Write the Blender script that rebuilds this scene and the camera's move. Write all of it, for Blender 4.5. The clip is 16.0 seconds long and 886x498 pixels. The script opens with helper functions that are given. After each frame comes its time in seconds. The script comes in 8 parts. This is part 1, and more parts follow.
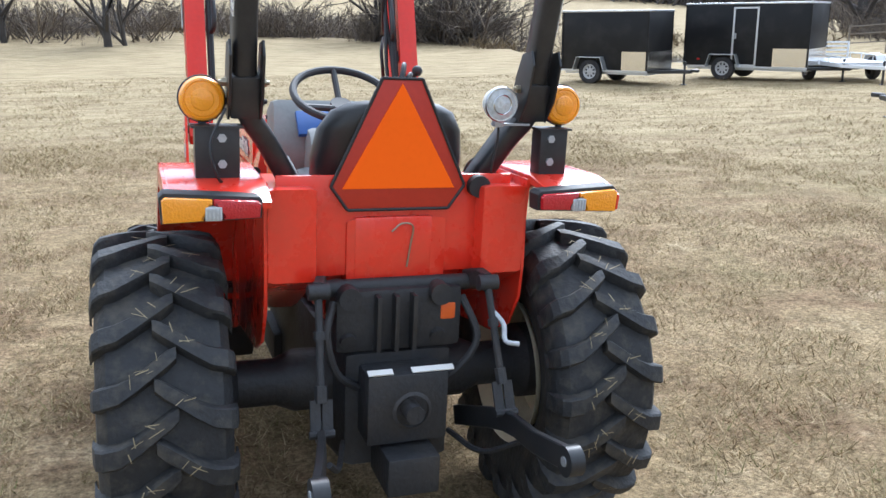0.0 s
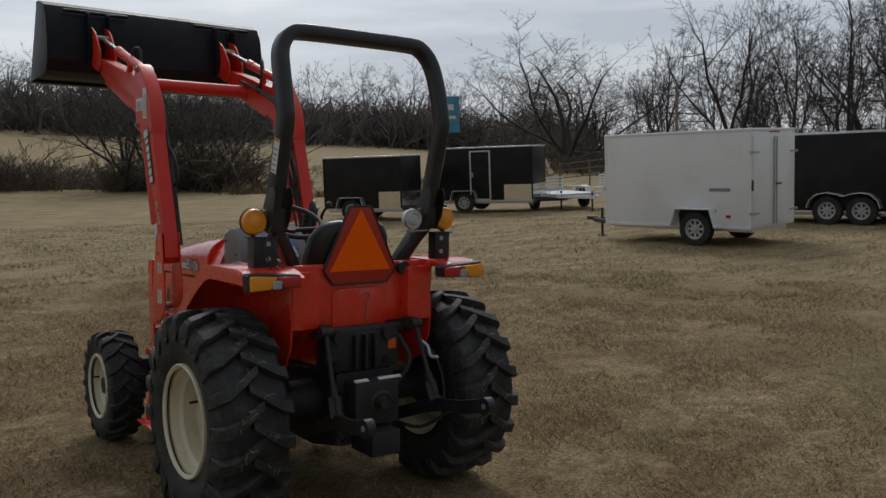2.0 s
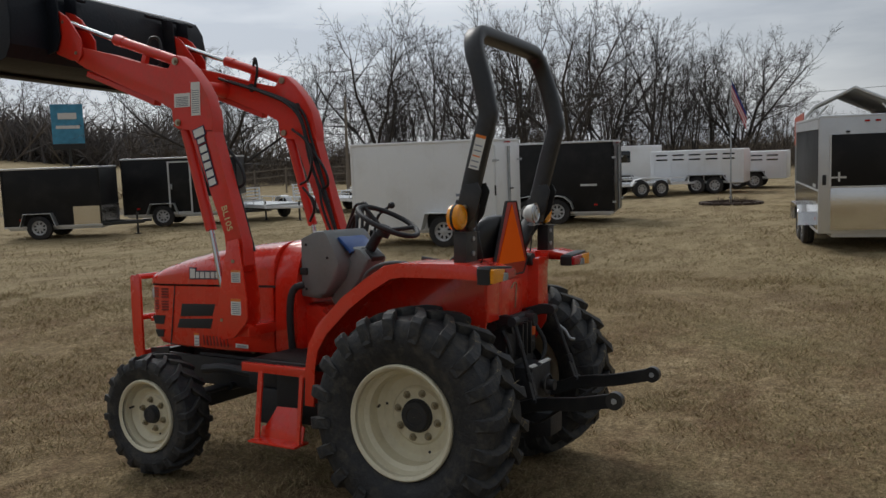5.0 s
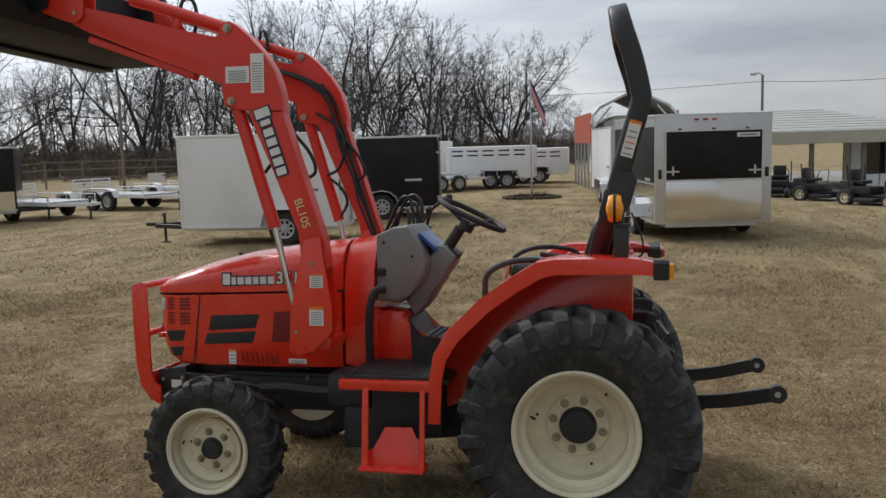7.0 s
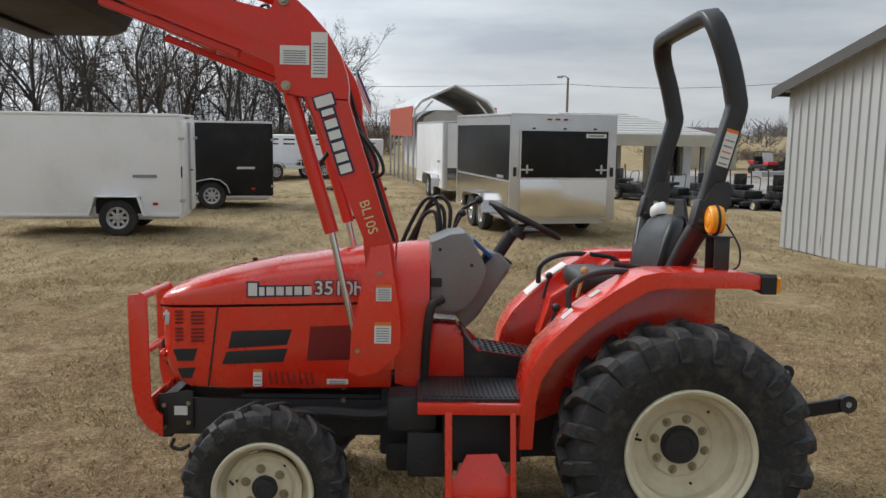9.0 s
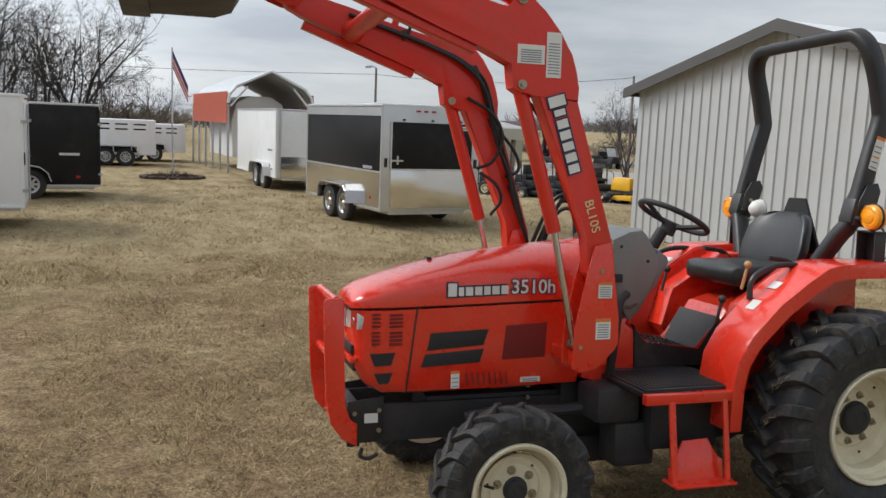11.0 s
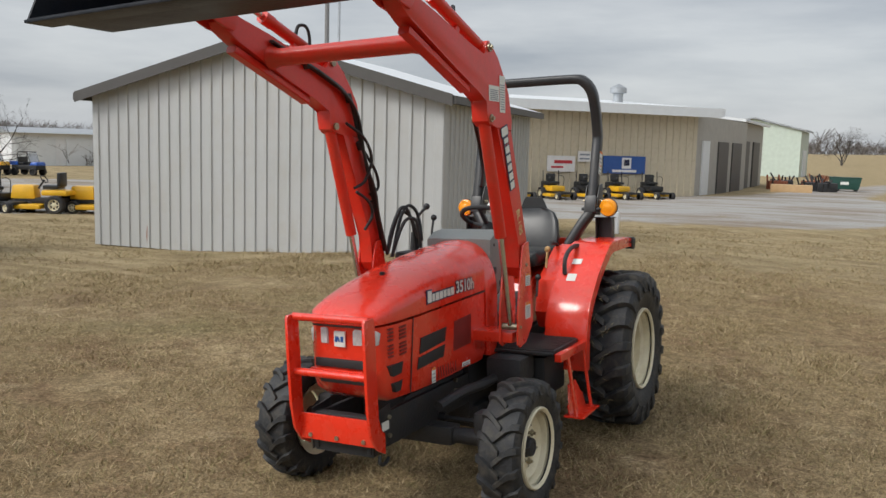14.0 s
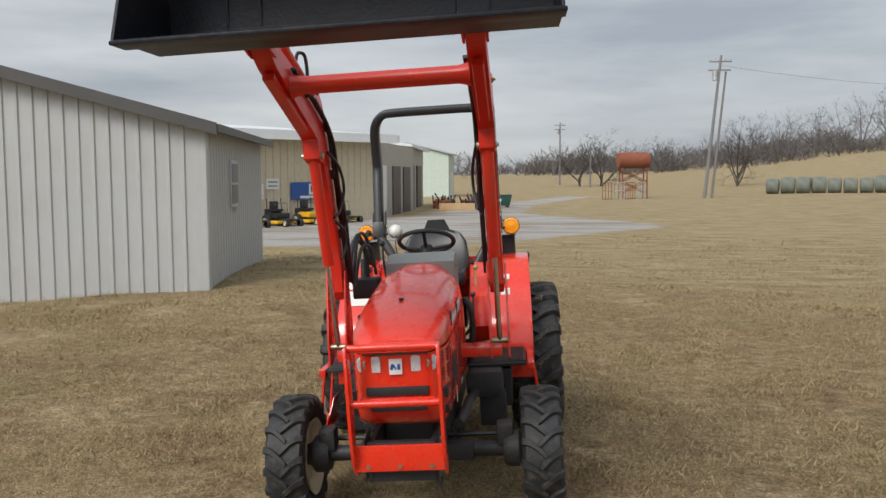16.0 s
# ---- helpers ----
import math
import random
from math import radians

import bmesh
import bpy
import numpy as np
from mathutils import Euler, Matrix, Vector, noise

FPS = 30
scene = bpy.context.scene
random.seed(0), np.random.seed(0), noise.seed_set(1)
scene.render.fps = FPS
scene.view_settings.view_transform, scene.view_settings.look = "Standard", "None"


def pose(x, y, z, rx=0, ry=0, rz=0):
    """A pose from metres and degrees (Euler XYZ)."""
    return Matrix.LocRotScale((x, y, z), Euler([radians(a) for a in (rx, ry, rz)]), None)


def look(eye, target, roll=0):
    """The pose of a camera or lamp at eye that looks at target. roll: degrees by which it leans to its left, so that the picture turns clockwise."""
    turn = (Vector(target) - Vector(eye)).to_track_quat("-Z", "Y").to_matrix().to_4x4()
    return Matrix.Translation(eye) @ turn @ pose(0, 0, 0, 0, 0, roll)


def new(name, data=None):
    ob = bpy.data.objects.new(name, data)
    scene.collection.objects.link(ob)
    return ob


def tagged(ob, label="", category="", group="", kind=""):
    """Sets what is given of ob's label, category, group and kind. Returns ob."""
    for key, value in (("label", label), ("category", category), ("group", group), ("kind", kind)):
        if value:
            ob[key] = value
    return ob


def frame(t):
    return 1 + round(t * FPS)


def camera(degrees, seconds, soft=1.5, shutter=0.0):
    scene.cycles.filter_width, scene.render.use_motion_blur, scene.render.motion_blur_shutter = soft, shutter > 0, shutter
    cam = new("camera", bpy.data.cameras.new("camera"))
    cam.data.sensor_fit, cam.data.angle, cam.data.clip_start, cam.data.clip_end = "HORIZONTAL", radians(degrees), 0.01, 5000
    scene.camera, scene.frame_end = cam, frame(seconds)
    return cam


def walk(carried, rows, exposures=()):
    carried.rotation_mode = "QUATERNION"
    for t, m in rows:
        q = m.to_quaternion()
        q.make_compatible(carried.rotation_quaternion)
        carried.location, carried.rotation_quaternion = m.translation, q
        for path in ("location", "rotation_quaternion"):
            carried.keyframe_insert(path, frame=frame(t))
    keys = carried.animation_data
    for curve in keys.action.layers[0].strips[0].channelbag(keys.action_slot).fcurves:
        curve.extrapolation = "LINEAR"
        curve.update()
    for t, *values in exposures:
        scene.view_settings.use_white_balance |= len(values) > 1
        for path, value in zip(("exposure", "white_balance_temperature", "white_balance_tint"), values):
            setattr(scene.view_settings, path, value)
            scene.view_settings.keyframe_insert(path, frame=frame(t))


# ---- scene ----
cam = camera(54.6, 16.0)
PATH = [
    (0, (-0.663, -2.579, 1.674), (-0.021, -0.758, 1.152), -0.5),
    (0.5, (-1.026, -2.943, 1.713), (-0.219, -1.161, 1.3), -1.8),
    (1, (-1.303, -3.301, 1.702), (-0.329, -1.588, 1.358), -1.4),
    (1.5, (-1.627, -3.638, 1.735), (-0.516, -1.998, 1.46), -1.6),
    (2, (-2.132, -3.816, 1.735), (-0.948, -2.218, 1.52), -2.0),
    (2.5, (-2.594, -3.783, 1.697), (-1.347, -2.229, 1.522), -2.6),
    (3, (-3.034, -3.591, 1.704), (-1.714, -2.098, 1.534), -3.7),
    (3.5, (-3.377, -3.309, 1.723), (-1.921, -1.951, 1.538), -2.6),
    (4, (-3.592, -2.86, 1.753), (-2.021, -1.64, 1.551), -2.6),
    (4.2, (-3.684, -2.684, 1.75), (-2.068, -1.523, 1.544), -2.6),
    (6.3, (-4.255, -0.871, 1.773), (-2.379, -0.219, 1.54), -1.7),
    (6.5, (-4.255, -0.692, 1.755), (-2.361, -0.097, 1.519), -1.8),
    (7, (-4.252, -0.223, 1.768), (-2.314, 0.204, 1.523), -1.6),
    (7.5, (-4.266, 0.168, 1.807), (-2.307, 0.483, 1.555), -0.6),
    (8, (-4.139, 0.488, 1.799), (-2.165, 0.683, 1.542), -0.2),
    (8.5, (-4.046, 0.773, 1.8), (-2.065, 0.831, 1.53), 0.6),
    (9, (-4.023, 1.101, 1.817), (-2.043, 1.032, 1.545), 0.9),
    (9.5, (-3.948, 1.483, 1.804), (-1.975, 1.313, 1.522), 1.1),
    (10, (-3.88, 1.947, 1.82), (-1.92, 1.663, 1.539), 1.7),
    (10.2, (-3.865, 2.174, 1.811), (-1.914, 1.837, 1.528), 2.0),
    (12.3, (-3.268, 4.186, 1.838), (-1.63, 3.069, 1.572), 1.9),
    (12.5, (-3.183, 4.388, 1.864), (-1.601, 3.194, 1.602), 2.0),
    (13, (-3.005, 4.922, 1.861), (-1.566, 3.559, 1.598), 2.4),
    (13.5, (-2.676, 5.27, 1.84), (-1.458, 3.705, 1.584), 1.9),
    (14, (-2.229, 5.534, 1.845), (-1.303, 3.777, 1.609), 1.6),
    (14.5, (-1.816, 5.838, 1.874), (-1.067, 3.996, 1.66), 1.2),
    (15, (-1.321, 5.962, 1.807), (-0.752, 4.055, 1.606), 0.2),
    (15.5, (-0.879, 6.072, 1.819), (-0.536, 4.109, 1.648), -0.2),
    (16, (-0.525, 6.194, 1.816), (-0.358, 4.208, 1.652), -0.2),
]
EXPOSURES = [(0.0, 1.30, 5390, 9), (0.5, 1.08, 5490, 9), (1.0, 0.52, 5740, 9), (1.5, -0.15, 6040, 9), (2.0, -0.82, 6190, 9), (2.5, -1.22, 6240, 9), (3.5, -1.20, 6240, 9), (4.2, -0.93, 6240, 9), (6.3, -0.29, 6240, 9), (8.0, -0.01, 6240, 9), (10.0, 0.16, 6240, 9), (12.5, 0.19, 6290, 9), (14.5, 0.10, 6340, 9), (16.0, 0.10, 6340, 9)]
walk(cam, [(t, look(eye, target, roll)) for t, eye, target, roll in PATH], EXPOSURES)

# ---------------------------------------------------------------- light
SUN_AZ, SUN_EL = 32.0, 42.0
world = bpy.data.worlds.new("overcast_sky")
scene.world = world
world.use_nodes = True
wn, wl = world.node_tree.nodes, world.node_tree.links
sky = wn.new("ShaderNodeTexSky")
sky.sky_type, sky.sun_disc = "NISHITA", False
sky.sun_elevation, sky.sun_rotation = radians(SUN_EL), radians(SUN_AZ)
sky.dust_density, sky.air_density = 2.0, 1.0
wco = wn.new("ShaderNodeTexCoord")
wmap = wn.new("ShaderNodeMapping")
wmap.inputs["Scale"].default_value = (1.6, 1.6, 9.0)
wl.new(wco.outputs["Generated"], wmap.inputs["Vector"])
wno = wn.new("ShaderNodeTexNoise")
wno.inputs["Scale"].default_value, wno.inputs["Detail"].default_value, wno.inputs["Roughness"].default_value = 1.5, 7.0, 0.55
wl.new(wmap.outputs[0], wno.inputs["Vector"])
wramp = wn.new("ShaderNodeValToRGB")
wramp.color_ramp.elements[0].position, wramp.color_ramp.elements[0].color = 0.34, (3.3, 3.5, 3.82, 1)
wramp.color_ramp.elements[1].position, wramp.color_ramp.elements[1].color = 0.66, (5.6, 5.68, 5.72, 1)
wl.new(wno.outputs["Fac"], wramp.inputs["Fac"])
# cloud is brighter towards the veiled sun
wdot = wn.new("ShaderNodeVectorMath")
wdot.operation = "DOT_PRODUCT"
wdot.inputs[1].default_value = (math.sin(radians(SUN_AZ)) * math.cos(radians(SUN_EL)), math.cos(radians(SUN_AZ)) * math.cos(radians(SUN_EL)), math.sin(radians(SUN_EL)))
wl.new(wco.outputs["Generated"], wdot.inputs[0])
wglow = wn.new("ShaderNodeMapRange")
wglow.interpolation_type = "SMOOTHSTEP"
wglow.inputs["From Min"].default_value, wglow.inputs["From Max"].default_value = 0.2, 0.92
wglow.inputs["To Min"].default_value, wglow.inputs["To Max"].default_value = 1.0, 2.45
wl.new(wdot.outputs["Value"], wglow.inputs["Value"])
wmul = wn.new("ShaderNodeVectorMath")
wmul.operation = "SCALE"
wl.new(wramp.outputs[0], wmul.inputs[0])
wl.new(wglow.outputs[0], wmul.inputs["Scale"])
wmix = wn.new("ShaderNodeMixRGB")
wmix.inputs["Fac"].default_value = 0.88
wl.new(sky.outputs[0], wmix.inputs[1])
wl.new(wmul.outputs[0], wmix.inputs[2])
wbg = wn["Background"]
wbg.inputs["Strength"].default_value = 0.11
wl.new(wmix.outputs[0], wbg.inputs["Color"])
sun = new("sun", bpy.data.lights.new("sun", "SUN"))
sun.data.energy, sun.data.angle, sun.data.color = 2.1, radians(22), (1.0, 0.95, 0.88)
sun.matrix_world = look((math.sin(radians(SUN_AZ)) * 50, math.cos(radians(SUN_AZ)) * 50, math.tan(radians(SUN_EL)) * 50), (0, 0, 0))


# ---------------------------------------------------------------- materials
def mat(name, col, rough=0.6, metal=0.0, vary=0.12, scale=3.0, fine=60.0, bump=0.0, dirt=None, dirt_amount=0.0, dirt_scale=4.0, each=0.0, coat=0.0):
    m = bpy.data.materials.new(name)
    m.use_nodes = True
    n, l = m.node_tree.nodes, m.node_tree.links
    b = n["Principled BSDF"]
    b.inputs["Roughness"].default_value, b.inputs["Metallic"].default_value = rough, metal
    b.inputs["Coat Weight"].default_value = coat
    b.inputs["Coat Roughness"].default_value = 0.08
    co = n.new("ShaderNodeTexCoord")
    big, small = n.new("ShaderNodeTexNoise"), n.new("ShaderNodeTexNoise")
    for t, s, d in ((big, scale, 4.0), (small, fine, 3.0)):
        t.inputs["Scale"].default_value, t.inputs["Detail"].default_value = s, d
        l.new(co.outputs["Object"], t.inputs["Vector"])
    mx = n.new("ShaderNodeMath")
    mx.operation = "MULTIPLY_ADD"
    mx.inputs[1].default_value = 0.5
    l.new(small.outputs["Fac"], mx.inputs[0])
    hf = n.new("ShaderNodeMath")
    hf.operation = "MULTIPLY"
    hf.inputs[1].default_value = 0.5
    l.new(big.outputs["Fac"], hf.inputs[0])
    l.new(hf.outputs[0], mx.inputs[2])
    rmp = n.new("ShaderNodeMapRange")
    rmp.inputs["From Min"].default_value, rmp.inputs["From Max"].default_value = 0.3, 0.7
    rmp.inputs["To Min"].default_value, rmp.inputs["To Max"].default_value = 1.0 - vary, 1.0 + vary
    l.new(mx.outputs[0], rmp.inputs["Value"])
    hsv = n.new("ShaderNodeHueSaturation")
    hsv.inputs["Color"].default_value = (*col, 1)
    l.new(rmp.outputs[0], hsv.inputs["Value"])
    out = hsv.outputs[0]
    if each:
        oi = n.new("ShaderNodeObjectInfo")
        r2 = n.new("ShaderNodeMapRange")
        r2.inputs["To Min"].default_value, r2.inputs["To Max"].default_value = 1 - each, 1 + each
        l.new(oi.outputs["Random"], r2.inputs["Value"])
        h2 = n.new("ShaderNodeHueSaturation")
        l.new(out, h2.inputs["Color"])
        l.new(r2.outputs[0], h2.inputs["Value"])
        out = h2.outputs[0]
    if dirt:
        dn = n.new("ShaderNodeTexNoise")
        dn.inputs["Scale"].default_value, dn.inputs["Detail"].default_value, dn.inputs["Roughness"].default_value = dirt_scale, 8.0, 0.65
        l.new(co.outputs["Object"], dn.inputs["Vector"])
        dr = n.new("ShaderNodeMapRange")
        dr.inputs["From Min"].default_value, dr.inputs["From Max"].default_value = 0.48, 0.72
        dr.inputs["To Max"].default_value = dirt_amount
        l.new(dn.outputs["Fac"], dr.inputs["Value"])
        dm = n.new("ShaderNodeMixRGB")
        dm.inputs[2].default_value = (*dirt, 1)
        l.new(dr.outputs[0], dm.inputs["Fac"])
        l.new(out, dm.inputs[1])
        out = dm.outputs[0]
        rr = n.new("ShaderNodeMapRange")
        rr.inputs["To Min"].default_value, rr.inputs["To Max"].default_value = rough, min(1.0, rough + 0.35)
        l.new(dr.outputs[0], rr.inputs["Value"])
        l.new(rr.outputs[0], b.inputs["Roughness"])
    l.new(out, b.inputs["Base Color"])
    if bump:
        bp = n.new("ShaderNodeBump")
        bp.inputs["Strength"].default_value, bp.inputs["Distance"].default_value = bump, 0.01
        l.new(small.outputs["Fac"], bp.inputs["Height"])
        l.new(bp.outputs[0], b.inputs["Normal"])
    return m


def island_mat(name, cols, rough=0.9):
    """Colours picked piece by piece from a ramp."""
    m = bpy.data.materials.new(name)
    m.use_nodes = True
    n, l = m.node_tree.nodes, m.node_tree.links
    b = n["Principled BSDF"]
    b.inputs["Roughness"].default_value = rough
    b.inputs["Specular IOR Level"].default_value = 0.15
    g = n.new("ShaderNodeNewGeometry")
    r = n.new("ShaderNodeValToRGB")
    els = r.color_ramp.elements
    while len(els) < len(cols):
        els.new(0.5)
    for i, c in enumerate(cols):
        els[i].position, els[i].color = i / (len(cols) - 1), (*c, 1)
    l.new(g.outputs["Random Per Island"], r.inputs["Fac"])
    l.new(r.outputs[0], b.inputs["Base Color"])
    return m


RED = mat("tractor_red_paint", (0.74, 0.03, 0.01), 0.27, vary=0.06, scale=2.0, dirt=(0.36, 0.16, 0.09), dirt_amount=0.16, dirt_scale=5.0, coat=0.65)
RED_DEEP = mat("loader_red_paint", (0.66, 0.025, 0.01), 0.36, vary=0.08, scale=3.0, dirt=(0.25, 0.1, 0.06), dirt_amount=0.28, dirt_scale=6.0, coat=0.15)
BLACK = mat("black_steel_paint", (0.018, 0.019, 0.021), 0.38, vary=0.25, dirt=(0.12, 0.1, 0.08), dirt_amount=0.2)
IRON = mat("dark_cast_iron", (0.022, 0.023, 0.026), 0.55, vary=0.3, dirt=(0.07, 0.055, 0.04), dirt_amount=0.35, dirt_scale=7.0, bump=0.3)
BUCKET = mat("worn_black_bucket_steel", (0.009, 0.011, 0.016), 0.45, vary=0.3, scale=2.0, dirt=(0.05, 0.034, 0.026), dirt_amount=0.35, dirt_scale=2.5, bump=0.2)
RUBBER = mat("tyre_rubber", (0.017, 0.018, 0.020), 0.62, vary=0.35, scale=7.0, dirt=(0.15, 0.13, 0.095), dirt_amount=0.42, dirt_scale=16.0, bump=0.4)
CREAM = mat("cream_rim_paint", (0.72, 0.66, 0.48), 0.4, vary=0.05, dirt=(0.34, 0.25, 0.14), dirt_amount=0.35, dirt_scale=6.0)
GREYP = mat("grey_dash_plastic", (0.20, 0.215, 0.21), 0.5, vary=0.08, dirt=(0.25, 0.22, 0.18), dirt_amount=0.2, bump=0.1)
VINYL = mat("black_seat_vinyl", (0.016, 0.017, 0.018), 0.36, vary=0.2, bump=0.06, fine=220.0, dirt=(0.1, 0.095, 0.09), dirt_amount=0.12)
MATTE = mat("black_plastic", (0.018, 0.018, 0.019), 0.6, vary=0.2)
MAT_RUB = mat("ribbed_rubber_mat", (0.02, 0.02, 0.022), 0.5, vary=0.25, dirt=(0.16, 0.13, 0.1), dirt_amount=0.35)
CHROME = mat("cylinder_chrome", (0.62, 0.63, 0.64), 0.22, 1.0, vary=0.05)
BOLT = mat("zinc_bolt", (0.42, 0.38, 0.28), 0.4, 0.9, vary=0.15, dirt=(0.1, 0.05, 0.03), dirt_amount=0.5, dirt_scale=30.0)
LABEL = mat("white_decal", (0.74, 0.74, 0.7), 0.45, vary=0.04, dirt=(0.35, 0.3, 0.22), dirt_amount=0.2)
INK = mat("grey_print", (0.22, 0.24, 0.28), 0.6)
LAB_OR = mat("orange_warning_print", (0.75, 0.2, 0.02), 0.5)
NAVY = mat("dark_blue_outline", (0.012, 0.018, 0.06), 0.4)
AMBER = mat("amber_lens", (0.9, 0.34, 0.008), 0.15, vary=0.1, fine=150.0, bump=0.3, coat=0.5)
REDLENS = mat("red_lens", (0.45, 0.012, 0.02), 0.15, vary=0.1, fine=150.0, bump=0.3, coat=0.5)
CLEAR = mat("clear_lens", (0.55, 0.57, 0.58), 0.1, vary=0.25, fine=70.0, bump=0.6, coat=0.6)
SMV_OR = mat("fluorescent_orange", (1.0, 0.14, 0.002), 0.75, vary=0.04)
SMV_RED = mat("reflective_red_border", (0.42, 0.025, 0.008), 0.4, vary=0.1)
BLUE = mat("blue_panel", (0.022, 0.085, 0.30), 0.3)
HOSE = mat("black_hydraulic_hose", (0.012, 0.012, 0.013), 0.45)
DARKMESH = mat("dark_red_mesh", (0.22, 0.012, 0.008), 0.6, fine=220.0, bump=0.8)
TWHITE = mat("white_trailer_skin", (0.80, 0.81, 0.82), 0.3, vary=0.03, dirt=(0.45, 0.42, 0.36), dirt_amount=0.25, dirt_scale=1.5)
TBLACK = mat("black_trailer_skin", (0.008, 0.008, 0.009), 0.36, vary=0.12, dirt=(0.06, 0.055, 0.05), dirt_amount=0.25, dirt_scale=1.5)
ALU = mat("polished_aluminium", (0.72, 0.71, 0.70), 0.17, 1.0, vary=0.08, scale=2.0)
ALUM = mat("mill_aluminium_trim", (0.62, 0.63, 0.64), 0.4, 0.8, vary=0.1)
GALV = mat("galvanised_steel", (0.42, 0.44, 0.46), 0.45, 0.6, vary=0.15)
TRED = mat("red_reflector", (0.4, 0.01, 0.01), 0.25)
# pane glass whose blue-grey sky reflection is painted as base colour
PANE_SKY = mat("sky_tinted_window_glass", (0.075, 0.09, 0.11), 0.32, vary=0.25)
GLASSD = mat("dark_window_glass", (0.012, 0.014, 0.016), 0.06, vary=0.2, coat=0.5)
SHED = mat("pale_ribbed_steel_siding", (0.45, 0.455, 0.45), 0.45, 0.1, vary=0.06, scale=0.9, dirt=(0.36, 0.31, 0.24), dirt_amount=0.3, dirt_scale=1.2)
TRIM = mat("grey_brown_roof_trim", (0.075, 0.07, 0.065), 0.5)
ROOFW = mat("white_metal_roof", (0.72, 0.74, 0.75), 0.4, vary=0.05)
TAN = mat("tan_metal_siding", (0.56, 0.49, 0.36), 0.5, vary=0.07, scale=0.4, dirt=(0.3, 0.23, 0.15), dirt_amount=0.3)
GREYSIDE = mat("weathered_grey_siding", (0.38, 0.36, 0.32), 0.6, vary=0.12)
PALEGRN = mat("pale_green_siding", (0.5, 0.57, 0.5), 0.5)
SHINGLE = mat("light_grey_shingle", (0.48, 0.48, 0.46), 0.85, vary=0.08, fine=25.0)
CPRED = mat("brick_red_metal", (0.42, 0.09, 0.05), 0.45)
YELLOW = mat("mower_yellow", (0.75, 0.42, 0.02), 0.35, coat=0.2)
UTVRED = mat("vehicle_red", (0.45, 0.02, 0.02), 0.35)
UTVBLUE = mat("vehicle_blue", (0.02, 0.09, 0.42), 0.35)
TYRE2 = mat("small_tyre_rubber", (0.02, 0.02, 0.022), 0.75, vary=0.2, dirt=(0.15, 0.12, 0.09), dirt_amount=0.3)
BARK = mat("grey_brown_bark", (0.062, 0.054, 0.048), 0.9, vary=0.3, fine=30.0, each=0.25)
# bark of the far trees, with distance haze painted in as paler grey
TWIG = mat("hazed_far_twig", (0.115, 0.102, 0.097), 0.95, vary=0.2, each=0.2)
WOODP = mat("weathered_pole_wood", (0.2, 0.17, 0.14), 0.85, vary=0.2)
POLEG = mat("bleached_pole_wood", (0.18, 0.175, 0.17), 0.85, vary=0.15)
MULCH = mat("dark_mulch", (0.06, 0.04, 0.03), 0.95, vary=0.3, fine=20.0)
STRAW = mat("dry_straw", (0.3, 0.25, 0.15), 0.95)
PINE = mat("pale_lumber", (0.5, 0.33, 0.17), 0.75, vary=0.15)
RUST = mat("rusty_tank_steel", (0.22, 0.068, 0.032), 0.75, vary=0.35, scale=1.5)
DUMP = mat("dumpster_green", (0.012, 0.06, 0.045), 0.5)
BALE = mat("wrapped_hay", (0.135, 0.15, 0.125), 0.75, vary=0.4, scale=2.0, dirt=(0.3, 0.24, 0.15), dirt_amount=0.3, dirt_scale=1.5, bump=0.4)
FLAGR = mat("flag_red", (0.45, 0.03, 0.04), 0.8)
FLAGW = mat("flag_white", (0.7, 0.68, 0.66), 0.8)
FLAGB = mat("flag_blue", (0.03, 0.05, 0.2), 0.8)
SCREEN = mat("billboard_print", (0.06, 0.26, 0.42), 0.5, vary=0.3, scale=0.4, fine=2.0)


BUCKET.node_tree.nodes["Principled BSDF"].inputs["Specular IOR Level"].default_value = 0.22
SMV_OR.node_tree.nodes["Principled BSDF"].inputs["Specular IOR Level"].default_value = 0.1
TBLACK.node_tree.nodes["Principled BSDF"].inputs["Specular IOR Level"].default_value = 0.25


